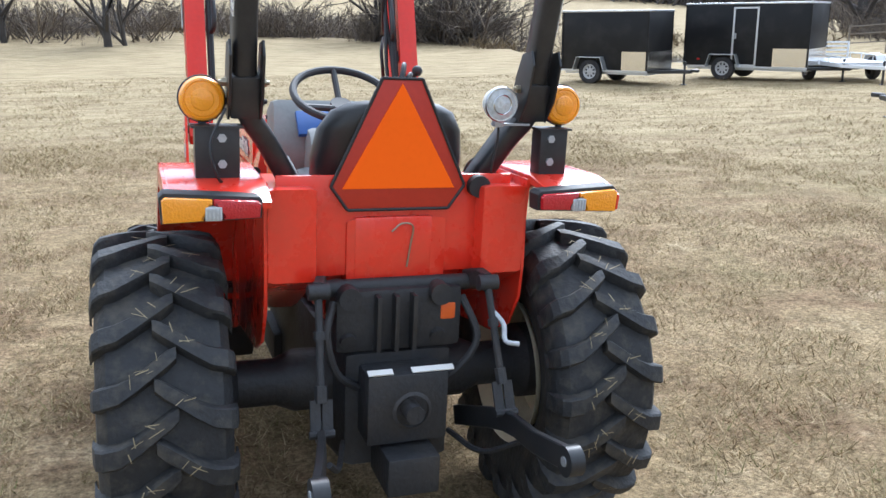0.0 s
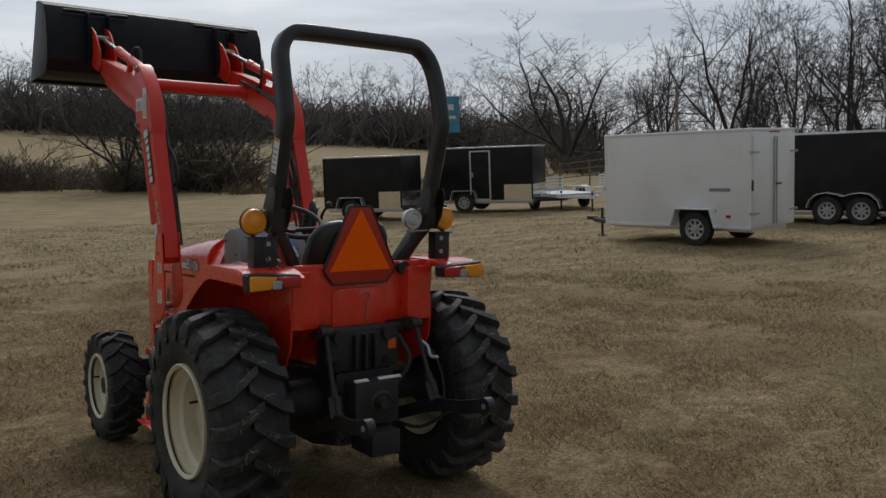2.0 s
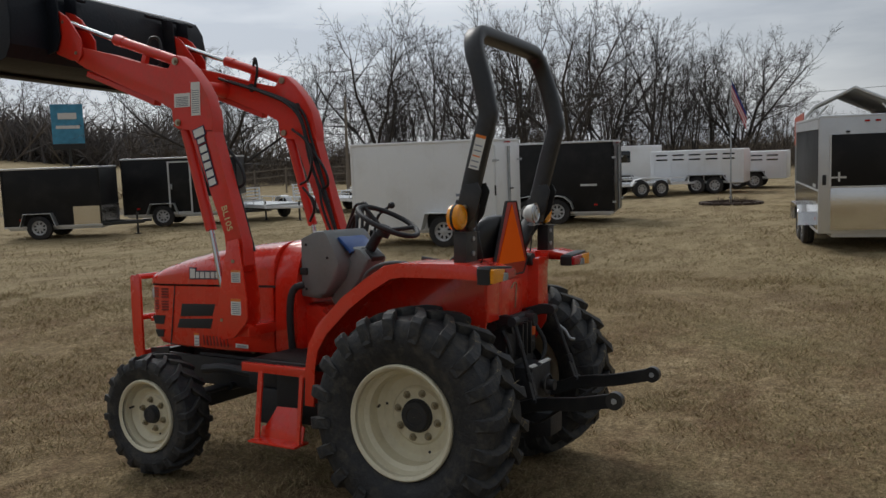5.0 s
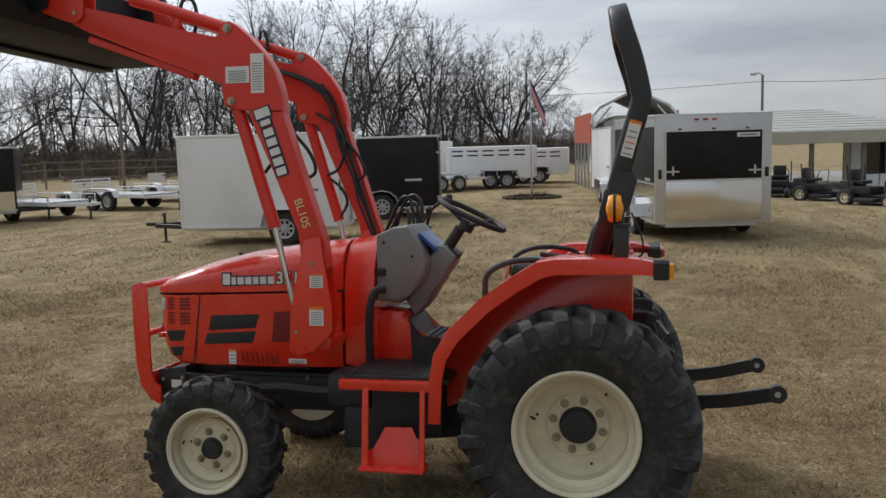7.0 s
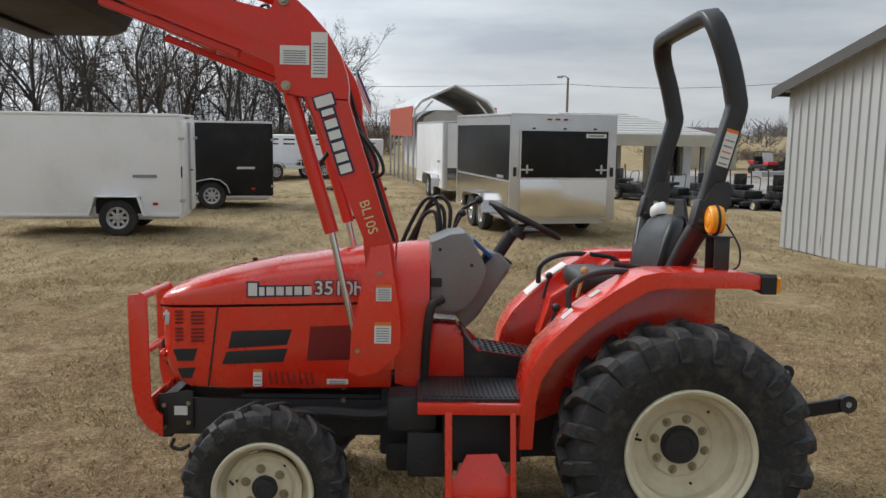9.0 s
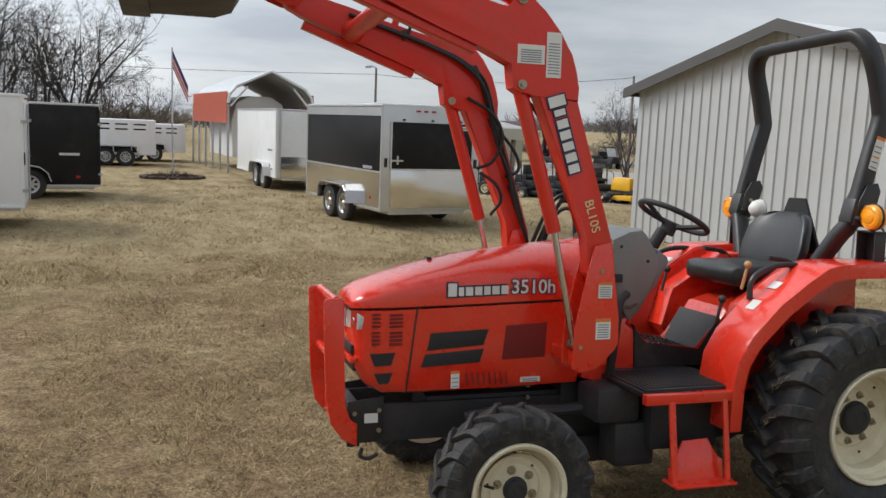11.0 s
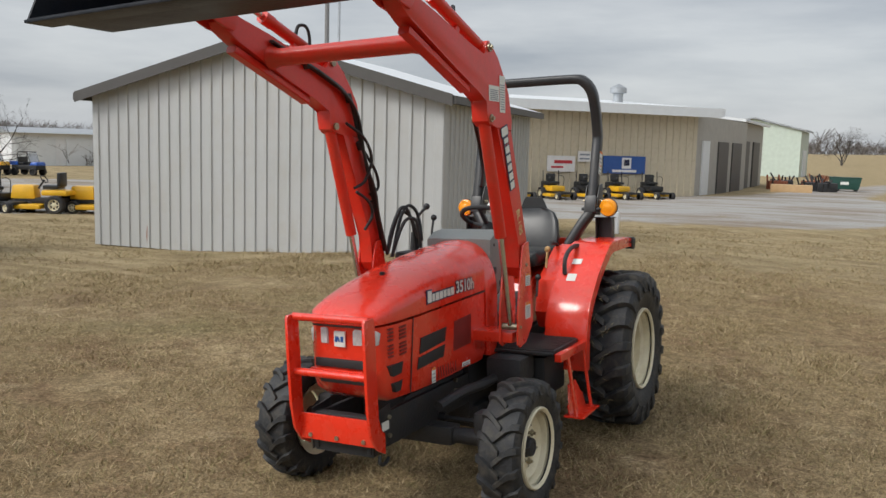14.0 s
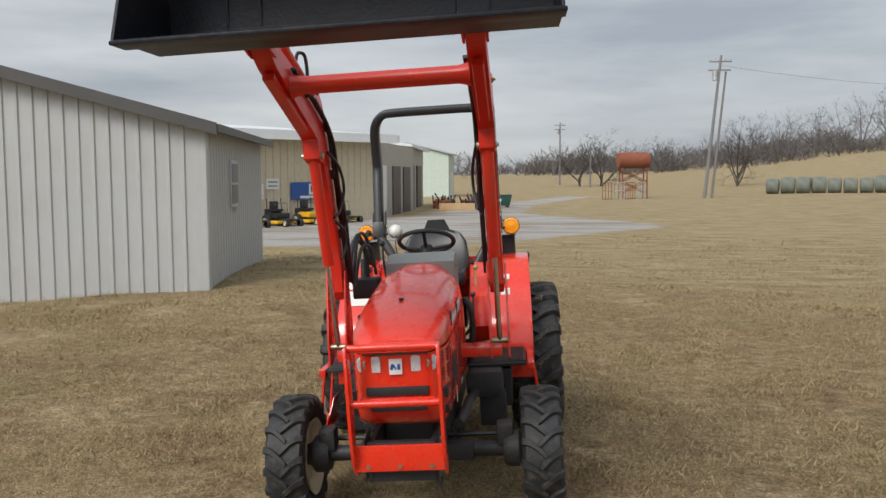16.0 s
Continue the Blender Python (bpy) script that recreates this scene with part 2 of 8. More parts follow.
def ground_material(gravel=False):
    m = bpy.data.materials.new("gravel_in_grass" if gravel else "dormant_grass_ground")
    m.use_nodes = True
    n, l = m.node_tree.nodes, m.node_tree.links
    b = n["Principled BSDF"]
    b.inputs["Roughness"].default_value = 0.95
    b.inputs["Specular IOR Level"].default_value = 0.1
    co = n.new("ShaderNodeTexCoord")

    def noi(s, d, r=0.6, stretch=None):
        t = n.new("ShaderNodeTexNoise")
        t.inputs["Scale"].default_value, t.inputs["Detail"].default_value, t.inputs["Roughness"].default_value = s, d, r
        if stretch:
            mp = n.new("ShaderNodeMapping")
            mp.inputs["Scale"].default_value = stretch
            mp.inputs["Rotation"].default_value = (0, 0, 0.5)
            l.new(co.outputs["Object"], mp.inputs["Vector"])
            l.new(mp.outputs[0], t.inputs["Vector"])
        else:
            l.new(co.outputs["Object"], t.inputs["Vector"])
        return t.outputs["Fac"]

    def ramp(fac, p0, c0, p1, c1):
        r = n.new("ShaderNodeValToRGB")
        r.color_ramp.elements[0].position, r.color_ramp.elements[0].color = p0, (*c0, 1)
        r.color_ramp.elements[1].position, r.color_ramp.elements[1].color = p1, (*c1, 1)
        l.new(fac, r.inputs["Fac"])
        return r.outputs[0]

    def over(v, a, e):
        r = n.new("ShaderNodeMapRange")
        r.inputs["From Min"].default_value, r.inputs["From Max"].default_value = a, e
        l.new(v, r.inputs["Value"])
        return r.outputs[0]

    def mix(f, a, c, kind="MIX"):
        x = n.new("ShaderNodeMixRGB")
        x.blend_type = kind
        if isinstance(f, float):
            x.inputs["Fac"].default_value = f
        else:
            l.new(f, x.inputs["Fac"])
        l.new(a, x.inputs[1])
        if isinstance(c, tuple):
            x.inputs[2].default_value = (*c, 1)
        else:
            l.new(c, x.inputs[2])
        return x.outputs[0]

    straw = ramp(noi(0.5, 6.0), 0.3, (0.25, 0.182, 0.098), 0.7, (0.40, 0.305, 0.18))
    brown = ramp(noi(0.8, 10.0, 0.78, (0.8, 1.25, 1.0)), 0.47, (0, 0, 0), 0.60, (1, 1, 1))
    c = mix(brown, straw, (0.245, 0.165, 0.097))
    bare = ramp(noi(0.22, 10.0, 0.72), 0.58, (0, 0, 0), 0.68, (0.8, 0.8, 0.8))
    c = mix(bare, c, (0.185, 0.12, 0.073))
    pale = ramp(noi(2.3, 8.0, 0.8), 0.55, (0, 0, 0), 0.72, (0.7, 0.7, 0.7))
    c = mix(pale, c, (0.52, 0.425, 0.275))
    green = ramp(noi(0.35, 7.0, 0.7), 0.54, (0, 0, 0), 0.74, (0.5, 0.5, 0.5))
    c = mix(green, c, (0.2, 0.195, 0.085))
    fine = ramp(noi(45.0, 6.0, 0.75), 0.34, (0.32, 0.32, 0.31), 0.66, (1.5, 1.5, 1.5))
    c = mix(0.85, c, fine, "MULTIPLY")
    mid = ramp(noi(7.0, 8.0, 0.85), 0.34, (0.5, 0.48, 0.45), 0.64, (1.32, 1.32, 1.3))
    c = mix(1.0, c, mid, "MULTIPLY")
    # beyond the mown patch: tan earth and straw, colour paled for grass's grazing-view lightness
    far = n.new("ShaderNodeVectorMath")
    far.operation = "DISTANCE"
    far.inputs[1].default_value = (-1.0, 1.0, 0.0)
    l.new(co.outputs["Object"], far.inputs[0])
    edge = n.new("ShaderNodeMath")
    edge.operation = "MULTIPLY_ADD"
    edge.inputs[1].default_value = 9.0
    l.new(noi(0.3, 6.0, 0.65), edge.inputs[0])
    l.new(far.outputs["Value"], edge.inputs[2])
    worn = over(edge.outputs[0], 10.5, 15.5)
    earth = ramp(noi(1.1, 10.0, 0.8, (0.6, 1.7, 1.0)), 0.38, (0.195, 0.152, 0.084), 0.60, (0.46, 0.378, 0.225))
    half = n.new("ShaderNodeMath")
    half.operation = "MULTIPLY"
    half.inputs[1].default_value = 0.62
    l.new(worn, half.inputs[0])
    c = mix(half.outputs[0], c, earth)
    if gravel:
        at = n.new("ShaderNodeAttribute")
        at.attribute_name = "edge"
        stone = ramp(noi(30.0, 6.0, 0.8), 0.3, (0.27, 0.26, 0.245), 0.7, (0.47, 0.455, 0.43))
        mud = ramp(noi(0.3, 8.0, 0.7, (0.5, 1.6, 1.0)), 0.46, (0, 0, 0), 0.62, (0.85, 0.85, 0.85))
        stone = mix(mud, stone, (0.24, 0.185, 0.135))
        add = n.new("ShaderNodeMath")
        add.operation = "MULTIPLY_ADD"
        add.inputs[1].default_value = 3.0
        l.new(noi(0.9, 9.0, 0.75), add.inputs[0])
        l.new(at.outputs["Fac"], add.inputs[2])
        c = mix(over(add.outputs[0], 1.9, 2.5), c, stone)
    l.new(c, b.inputs["Base Color"])
    bp = n.new("ShaderNodeBump")
    bp.inputs["Strength"].default_value, bp.inputs["Distance"].default_value = 0.8, 0.04
    l.new(noi(38.0, 6.0, 0.75), bp.inputs["Height"])
    l.new(bp.outputs[0], b.inputs["Normal"])
    return m


GRASS = ground_material()
GRAVEL = ground_material(True)
WATER = mat("dark_pond_water", (0.02, 0.022, 0.022), 0.12, vary=0.2)


# ---------------------------------------------------------------- mesh helpers
def finish(me, smooth=True, angle=32):
    if smooth:
        me.polygons.foreach_set("use_smooth", [True] * len(me.polygons))
        me.set_sharp_from_angle(angle=radians(angle))
    return me


def part(name, bm, material, parent=None, label="", kind="", smooth=True, angle=32):
    """Links a bmesh as one mesh object under a thing or under a part."""
    me = bpy.data.meshes.new(name)
    bmesh.ops.recalc_face_normals(bm, faces=bm.faces)
    bm.to_mesh(me)
    bm.free()
    me.materials.append(material)
    finish(me, smooth, angle)
    ob = new(name, me)
    if parent is not None:
        ob.parent = parent
    return tagged(ob, label, kind=kind)


def thing(name, m, label, category, group="", kind=""):
    ob = new(name)
    ob.empty_display_size = 0.2
    ob.matrix_world = m
    return tagged(ob, label, category, group, kind)


def shared(name, me, parent, m=None):
    ob = new(name, me)
    ob.parent = parent
    if m is not None:
        ob.matrix_local = m
    return ob


def B():
    return bmesh.new()


def box(bm, c, s, rot=None, bevel=0.0, taper=None):
    m = Matrix.Translation(c) @ (rot if rot is not None else Matrix.Identity(4))
    vs = []
    for x in (-0.5, 0.5):
        for y in (-0.5, 0.5):
            for z in (-0.5, 0.5):
                k = taper if (taper and z > 0) else (1.0, 1.0)
                vs.append(bm.verts.new(m @ Vector((x * s[0] * k[0], y * s[1] * k[1], z * s[2]))))
    fs = [bm.faces.new([vs[i] for i in f]) for f in ((0, 1, 3, 2), (4, 6, 7, 5), (0, 4, 5, 1), (2, 3, 7, 6), (0, 2, 6, 4), (1, 5, 7, 3))]
    if bevel:
        es = list({e for f in fs for e in f.edges})
        bmesh.ops.bevel(bm, geom=es, offset=bevel, segments=2, affect="EDGES", profile=0.6)
    return bm


def prism(bm, pts, a, b, axis="x", bevel=0.0):
    """A polygon given in the two other axes, drawn out along axis from a to b."""
    def at(p, v):
        return (v, p[0], p[1]) if axis == "x" else (p[0], v, p[1]) if axis == "y" else (p[0], p[1], v)
    lo, hi = [bm.verts.new(at(p, a)) for p in pts], [bm.verts.new(at(p, b)) for p in pts]
    fs = [bm.faces.new(lo), bm.faces.new(hi[::-1])]
    n = len(pts)
    for i in range(n):
        fs.append(bm.faces.new((lo[i], hi[i], hi[(i + 1) % n], lo[(i + 1) % n])))
    if bevel:
        es = list({e for f in fs[:2] for e in f.edges})
        bmesh.ops.bevel(bm, geom=es, offset=bevel, segments=2, affect="EDGES", profile=0.6)
    return bm


def smooth_path(pts, n=6):
    """A Catmull-Rom line through points."""
    p = [Vector(q) for q in pts]
    p = [2 * p[0] - p[1]] + p + [2 * p[-1] - p[-2]]
    out = []
    for i in range(1, len(p) - 2):
        for k in range(n):
            t = k / n
            out.append(0.5 * ((2 * p[i]) + (p[i + 1] - p[i - 1]) * t + (2 * p[i - 1] - 5 * p[i] + 4 * p[i + 1] - p[i + 2]) * t * t + (3 * p[i] - p[i - 1] - 3 * p[i + 1] + p[i + 2]) * t ** 3))
    return out + [p[-2]]


def tube(bm, pts, r, seg=8, cap=True, rect=None, up=None):
    """Sweeps a circle, or a rectangle (w, h), along a line of points; r may be a list."""
    p = [Vector(q) for q in pts]
    rings, prev = [], None
    for i, q in enumerate(p):
        d = (p[min(i + 1, len(p) - 1)] - p[max(i - 1, 0)]).normalized()
        if prev is None:
            ref = Vector(up) if up else (Vector((0, 0, 1)) if abs(d.z) < 0.9 else Vector((1, 0, 0)))
            u = d.cross(ref).normalized()
        else:
            u = (prev - d * prev.dot(d)).normalized()
        prev = u
        v = d.cross(u)
        rad = r[i] if isinstance(r, (list, tuple)) else r
        if rect:
            w, h = rect[0] / 2, rect[1] / 2
            ch = min(w, h) * 0.3
            off = [(w, h - ch), (w - ch, h), (-w + ch, h), (-w, h - ch), (-w, -h + ch), (-w + ch, -h), (w - ch, -h), (w, -h + ch)]
        else:
            off = [(rad * math.cos(2 * math.pi * k / seg), rad * math.sin(2 * math.pi * k / seg)) for k in range(seg)]
        rings.append([bm.verts.new(q + u * a + v * b) for a, b in off])
    for a, b in zip(rings, rings[1:]):
        n = len(a)
        for k in range(n):
            bm.faces.new((a[k], a[(k + 1) % n], b[(k + 1) % n], b[k]))
    if cap:
        bm.faces.new(rings[0][::-1])
        bm.faces.new(rings[-1])
    return bm


def cyl(bm, a, b, r, seg=16, r2=None):
    return tube(bm, (a, b), [r, r if r2 is None else r2], seg)


def lathe(bm, prof, c=(0, 0, 0), axis="x", seg=32, close=False):
    """Turns a profile of (radius, along) about an axis through c."""
    rings = []
    for k in range(seg):
        a = 2 * math.pi * k / seg
        row = []
        for r, h in prof:
            p = (h, r * math.cos(a), r * math.sin(a)) if axis == "x" else (r * math.cos(a), h, r * math.sin(a)) if axis == "y" else (r * math.cos(a), r * math.sin(a), h)
            row.append(bm.verts.new(Vector(p) + Vector(c)))
        rings.append(row)
    m = len(prof)
    for k in range(seg):
        a, b = rings[k], rings[(k + 1) % seg]
        for i in range(m if close else m - 1):
            j = (i + 1) % m
            bm.faces.new((a[i], b[i], b[j], a[j]))
    bmesh.ops.remove_doubles(bm, verts=[v for row in rings for v in row], dist=1e-5)
    return bm


def loft(bm, rows, cap=True):
    rings = [[bm.verts.new(p) for p in row] for row in rows]
    for a, b in zip(rings, rings[1:]):
        n = len(a)
        for k in range(n):
            bm.faces.new((a[k], a[(k + 1) % n], b[(k + 1) % n], b[k]))
    if cap:
        bm.faces.new(rings[0][::-1])
        bm.faces.new(rings[-1])
    return bm


def text_mesh(name, body, size, material, parent, m, extrude=0.0015, bold=0.0):
    cu = bpy.data.curves.new(name, "FONT")
    cu.body, cu.size, cu.extrude, cu.offset = body, size, extrude, bold
    cu.align_x, cu.align_y = "CENTER", "CENTER"
    tmp = bpy.data.objects.new(name + "_tmp", cu)
    scene.collection.objects.link(tmp)
    bpy.context.view_layer.update()
    me = bpy.data.meshes.new_from_object(tmp.evaluated_get(bpy.context.evaluated_depsgraph_get()))
    bpy.data.objects.remove(tmp)
    me.materials.clear()
    me.materials.append(material)
    ob = new(name, me)
    ob.parent = parent
    ob.matrix_local = m
    return ob


# ---------------------------------------------------------------- ground
def sm(a, b, x):
    t = min(1.0, max(0.0, (x - a) / (b - a)))
    return t * t * (3 - 2 * t)


AZ_KEYS = (0, 12, 25, 35, 43, 50, 65, 110, 175, 185, 195, 203, 230, 300, 360)
EL_100 = (0.8, 0.4, 0.0, -0.3, -0.75, -0.95, -1.05, -1.05, -1.1, -1.05, -0.75, -0.65, -0.5, 0.5, 0.8)
EL_200 = (4.3, 3.2, 2.0, 1.1, -0.1, -0.35, -0.4, -0.3, -0.15, 0.0, 0.6, 1.5, 1.6, 3.4, 4.3)
POND_AZ, POND_R = (0, 8, 24, 30, 37, 46, 360), (58, 56, 49, 41, 35, 33, 58)


def gz(x, y):
    s = math.exp(-(x * x + (y - 0.8) ** 2) / 9.5)
    base = -0.14 * sm(2.0, 9.0, x) - 0.1 * sm(-8.0, -16.0, y)
    base += 0.2 * math.exp(-((x - 4.0) ** 2 + (y + 8.0) ** 2) / 22.0)
    near = s * (-0.0568 * x + 0.0044 * y) + (1 - s) * base
    dx, dy = x + 2.0, y
    r, az = math.hypot(dx, dy), math.degrees(math.atan2(dx, dy)) % 360
    if r < 30:
        return near
    z100 = 1.75 + 100 * math.tan(radians(float(np.interp(az, AZ_KEYS, EL_100))))
    z200 = 1.75 + 200 * math.tan(radians(float(np.interp(az, AZ_KEYS, EL_200))))
    rr = min(r, 320.0)
    far = near + (z100 - near) * sm(30, 100, rr) if rr < 100 else z100 + (z200 - z100) * (rr - 100) / 100.0
    pr = float(np.interp(az, POND_AZ, POND_R))
    if az < 52 or az > 330:
        k = sm(pr, pr + 4, r) * (1 - sm(pr + 12, pr + 22, r)) * (1 - sm(44, 52, az) if az < 60 else 1)
        far -= 1.15 * k
    return far


def ground_mesh():
    rings = [0.0] + [0.25 * 1.068 ** k for k in range(0, 142)]
    seg = 144
    vs, fs = [(0, 1, gz(0, 1))], []
    for r in rings[1:]:
        for k in range(seg):
            a = 2 * math.pi * k / seg
            x, y = r * math.sin(a), 1 + r * math.cos(a)
            bumpy = 0.022 * noise.noise((x * 0.9, y * 0.9, 0)) + 0.05 * noise.noise((x * 0.13, y * 0.13, 3)) * sm(6, 15, r)
            vs.append((x, y, gz(x, y) + bumpy * (0.3 + 0.7 * sm(1.0, 4.0, r))))
    for k in range(seg):
        fs.append((0, 1 + k, 1 + (k + 1) % seg))
    for i in range(len(rings) - 2):
        for k in range(seg):
            a, b = 1 + i * seg, 1 + (i + 1) * seg
            fs.append((a + k, b + k, b + (k + 1) % seg, a + (k + 1) % seg))
    me = bpy.data.meshes.new("ground")
    me.from_pydata(vs, [], fs)
    me.materials.append(GRASS)
    finish(me, True, 80)
    return tagged(new("ground", me), "dormant tan grass field with brown and faintly green patches", "ground", kind="structure")


ground_mesh()


def inside(poly, x, y):
    hit = False
    for (x0, y0), (x1, y1) in zip(poly, poly[1:] + poly[:1]):
        if (y0 > y) != (y1 > y) and x < (x1 - x0) * (y - y0) / (y1 - y0) + x0:
            hit = not hit
    return hit


GRAVEL_EDGE = [(40, -3), (24, -4.2), (18.5, -6.0), (16.2, -9.0), (13, -16), (8, -18.5), (3, -17.6), (-0.5, -18.3), (-3.5, -22.5), (-7.5, -28.5), (-5, -33), (-1.5, -40), (-2.5, -54), (-9, -82), (-5, -84), (1.8, -56), (3.6, -45), (5.2, -38.5), (19, -23), (32, -24), (44, -14)]


def edge_distance(poly, x, y):
    """Metres inside (+) or outside (-) the outline."""
    best = 1e9
    for (x0, y0), (x1, y1) in zip(poly, poly[1:] + poly[:1]):
        k = max(0.0, min(1.0, ((x - x0) * (x1 - x0) + (y - y0) * (y1 - y0)) / ((x1 - x0) ** 2 + (y1 - y0) ** 2)))
        best = min(best, math.hypot(x - x0 - k * (x1 - x0), y - y0 - k * (y1 - y0)))
    return best if inside(poly, x, y) else -best


def sheet(name, poly, lift, step, material, label, category, margin=1.6):
    """A flat patch that follows the ground and thins out into the grass along its edge."""
    xs, ys = [p[0] - margin for p in poly] + [p[0] + margin for p in poly], [p[1] - margin for p in poly] + [p[1] + margin for p in poly]
    idx, vs, ds, fs = {}, [], [], []

    def v(i, j):
        if (i, j) not in idx:
            x, y = min(xs) + i * step, min(ys) + j * step
            d = edge_distance(poly, x, y)
            idx[i, j] = len(vs)
            ds.append(d)
            vs.append((x, y, gz(x, y) + 0.05 * noise.noise((x * 0.13, y * 0.13, 3)) * sm(6, 15, math.hypot(x, y - 1)) + lift - 0.12 * sm(-0.7, -1.6, d)))
        return idx[i, j]
    for i in range(int((max(xs) - min(xs)) / step) + 1):
        for j in range(int((max(ys) - min(ys)) / step) + 1):
            q = (v(i, j), v(i + 1, j), v(i + 1, j + 1), v(i, j + 1))
            if max(ds[k] for k in q) > -margin:
                fs.append(q)
    me = bpy.data.meshes.new(name)
    used = sorted({k for q in fs for k in q})
    at = {k: i for i, k in enumerate(used)}
    me.from_pydata([vs[k] for k in used], [], [tuple(at[k] for k in q) for q in fs])
    me.attributes.new("edge", "FLOAT", "POINT").data.foreach_set("value", [max(-2.0, min(3.0, ds[k])) for k in used])
    me.materials.append(material)
    finish(me, True, 80)
    return tagged(new(name, me), label, category, kind="structure")


sheet("road", GRAVEL_EDGE, 0.03, 0.8, GRAVEL, "pale gravel yard and drive with brown muddy edges", "gravel drive")


# ---------------------------------------------------------------- the tractor
# built in its own axes: x right, y ahead, z up, rear axle over the origin
tractor = thing("compact_tractor", pose(-0.022, 0, 0, 0.25, 3.256, 0), "red compact tractor with raised front loader parked on dormant grass", "tractor")


def lug_tyre(name, r, w, rim_r, lugs, lug_h, parent, c, flip):
    """An agricultural tyre about the x axis at c: carcass with chevron lugs."""
    bm = B()
    h = w / 2
    prof = [(rim_r, -h * 0.72), (rim_r + 0.02, -h * 0.86), (rim_r + (r - rim_r) * 0.45, -h), (r - lug_h * 1.9, -h * 0.96), (r - lug_h * 1.15, -h * 0.82), (r - lug_h, -h * 0.4),
            (r - lug_h, h * 0.4), (r - lug_h * 1.15, h * 0.82), (r - lug_h * 1.9, h * 0.96), (rim_r + (r - rim_r) * 0.45, h), (rim_r + 0.02, h * 0.86), (rim_r, h * 0.72)]
    lathe(bm, prof, c, "x", 56)
    tyre = part(name, bm, RUBBER, parent, "black lugged tyre with dried grass and dust", angle=40)
    c = Vector(c)
    rnd = random.Random(lugs)
    sweep = 2 * math.pi / lugs * 0.85
    for side in (-1, 1):
        bm = B()
        rows = []
        # short nose at the middle, straight block, then a wide shoulder that runs down the side
        for t, x, top, low, half in ((0.0, -0.16, r - 0.004, r - lug_h - 0.012, 0.034 * r), (0.10, -0.05, r, r - lug_h - 0.012, 0.044 * r), (0.55, 0.42, r, r - lug_h - 0.012, 0.044 * r), (0.72, 0.66, r - 0.003, r - lug_h - 0.016, 0.052 * r),
                                     (0.78, 0.90, r - 0.012, r - lug_h * 1.6, 0.055 * r), (0.80, 1.0, r - lug_h * 0.85, r - lug_h * 2.4, 0.055 * r), (0.80, 1.045, r - lug_h * 1.9, r - lug_h * 3.3, 0.05 * r), (0.80, 1.02, r - lug_h * 3.0, r - lug_h * 3.7, 0.035 * r)):
            a = -sweep * t
            da, db = half / r, half * 1.3 / r
            rows.append([Vector((side * x * h, -rad * math.cos(a + d), rad * math.sin(a + d))) for rad, d in ((low, -db), (top - 0.007, -da * 1.06), (top, -da * 0.86), (top, da * 0.86), (top - 0.007, da * 1.06), (low, db))])
        loft(bm, rows)
        lug = bpy.data.meshes.new("tread_lug")
        bmesh.ops.recalc_face_normals(bm, faces=bm.faces)
        bm.to_mesh(lug)
        bm.free()
        lug.materials.append(RUBBER)
        finish(lug, True, 28)
        for i in range(lugs):
            a0 = 2 * math.pi * (i + (0.5 if side > 0 else 0.0)) / lugs + rnd.uniform(-0.006, 0.006)
            shared("tread_lug", lug, parent, Matrix.Translation(c) @ Matrix.Rotation(-a0, 4, "X"))
    if r > 0.5:
        bm = B()
        for k in range(130):
            i, side, t = rnd.randrange(lugs), rnd.choice((-1, 1)), rnd.uniform(0.1, 0.62)
            a = 2 * math.pi * (i + (0.5 if side > 0 else 0.0)) / lugs - 2 * math.pi / lugs * 0.85 * t + rnd.uniform(-0.035, 0.035)
            q = c + Vector((side * (0.1 + 0.85 * (t - 0.1)) * h, -(r + 0.002) * math.cos(a), (r + 0.002) * math.sin(a)))
            out = Vector((0, -math.cos(a), math.sin(a)))
            d = Vector((rnd.gauss(0, 1), rnd.gauss(0, 1), rnd.gauss(0, 1)))
            d = (d - out * d.dot(out) * 0.85).normalized() * rnd.uniform(0.008, 0.026)
            w = d.cross(out).normalized() * rnd.uniform(0.0007, 0.0014)
            bm.faces.new([bm.verts.new(p) for p in (q - d - w, q + d - w + out * 0.002, q + d + w + out * 0.002, q - d + w)])
        part("dried_grass", bm, STRAW, tyre, "dried grass stuck to the tread", kind="stuff")
    return tyre


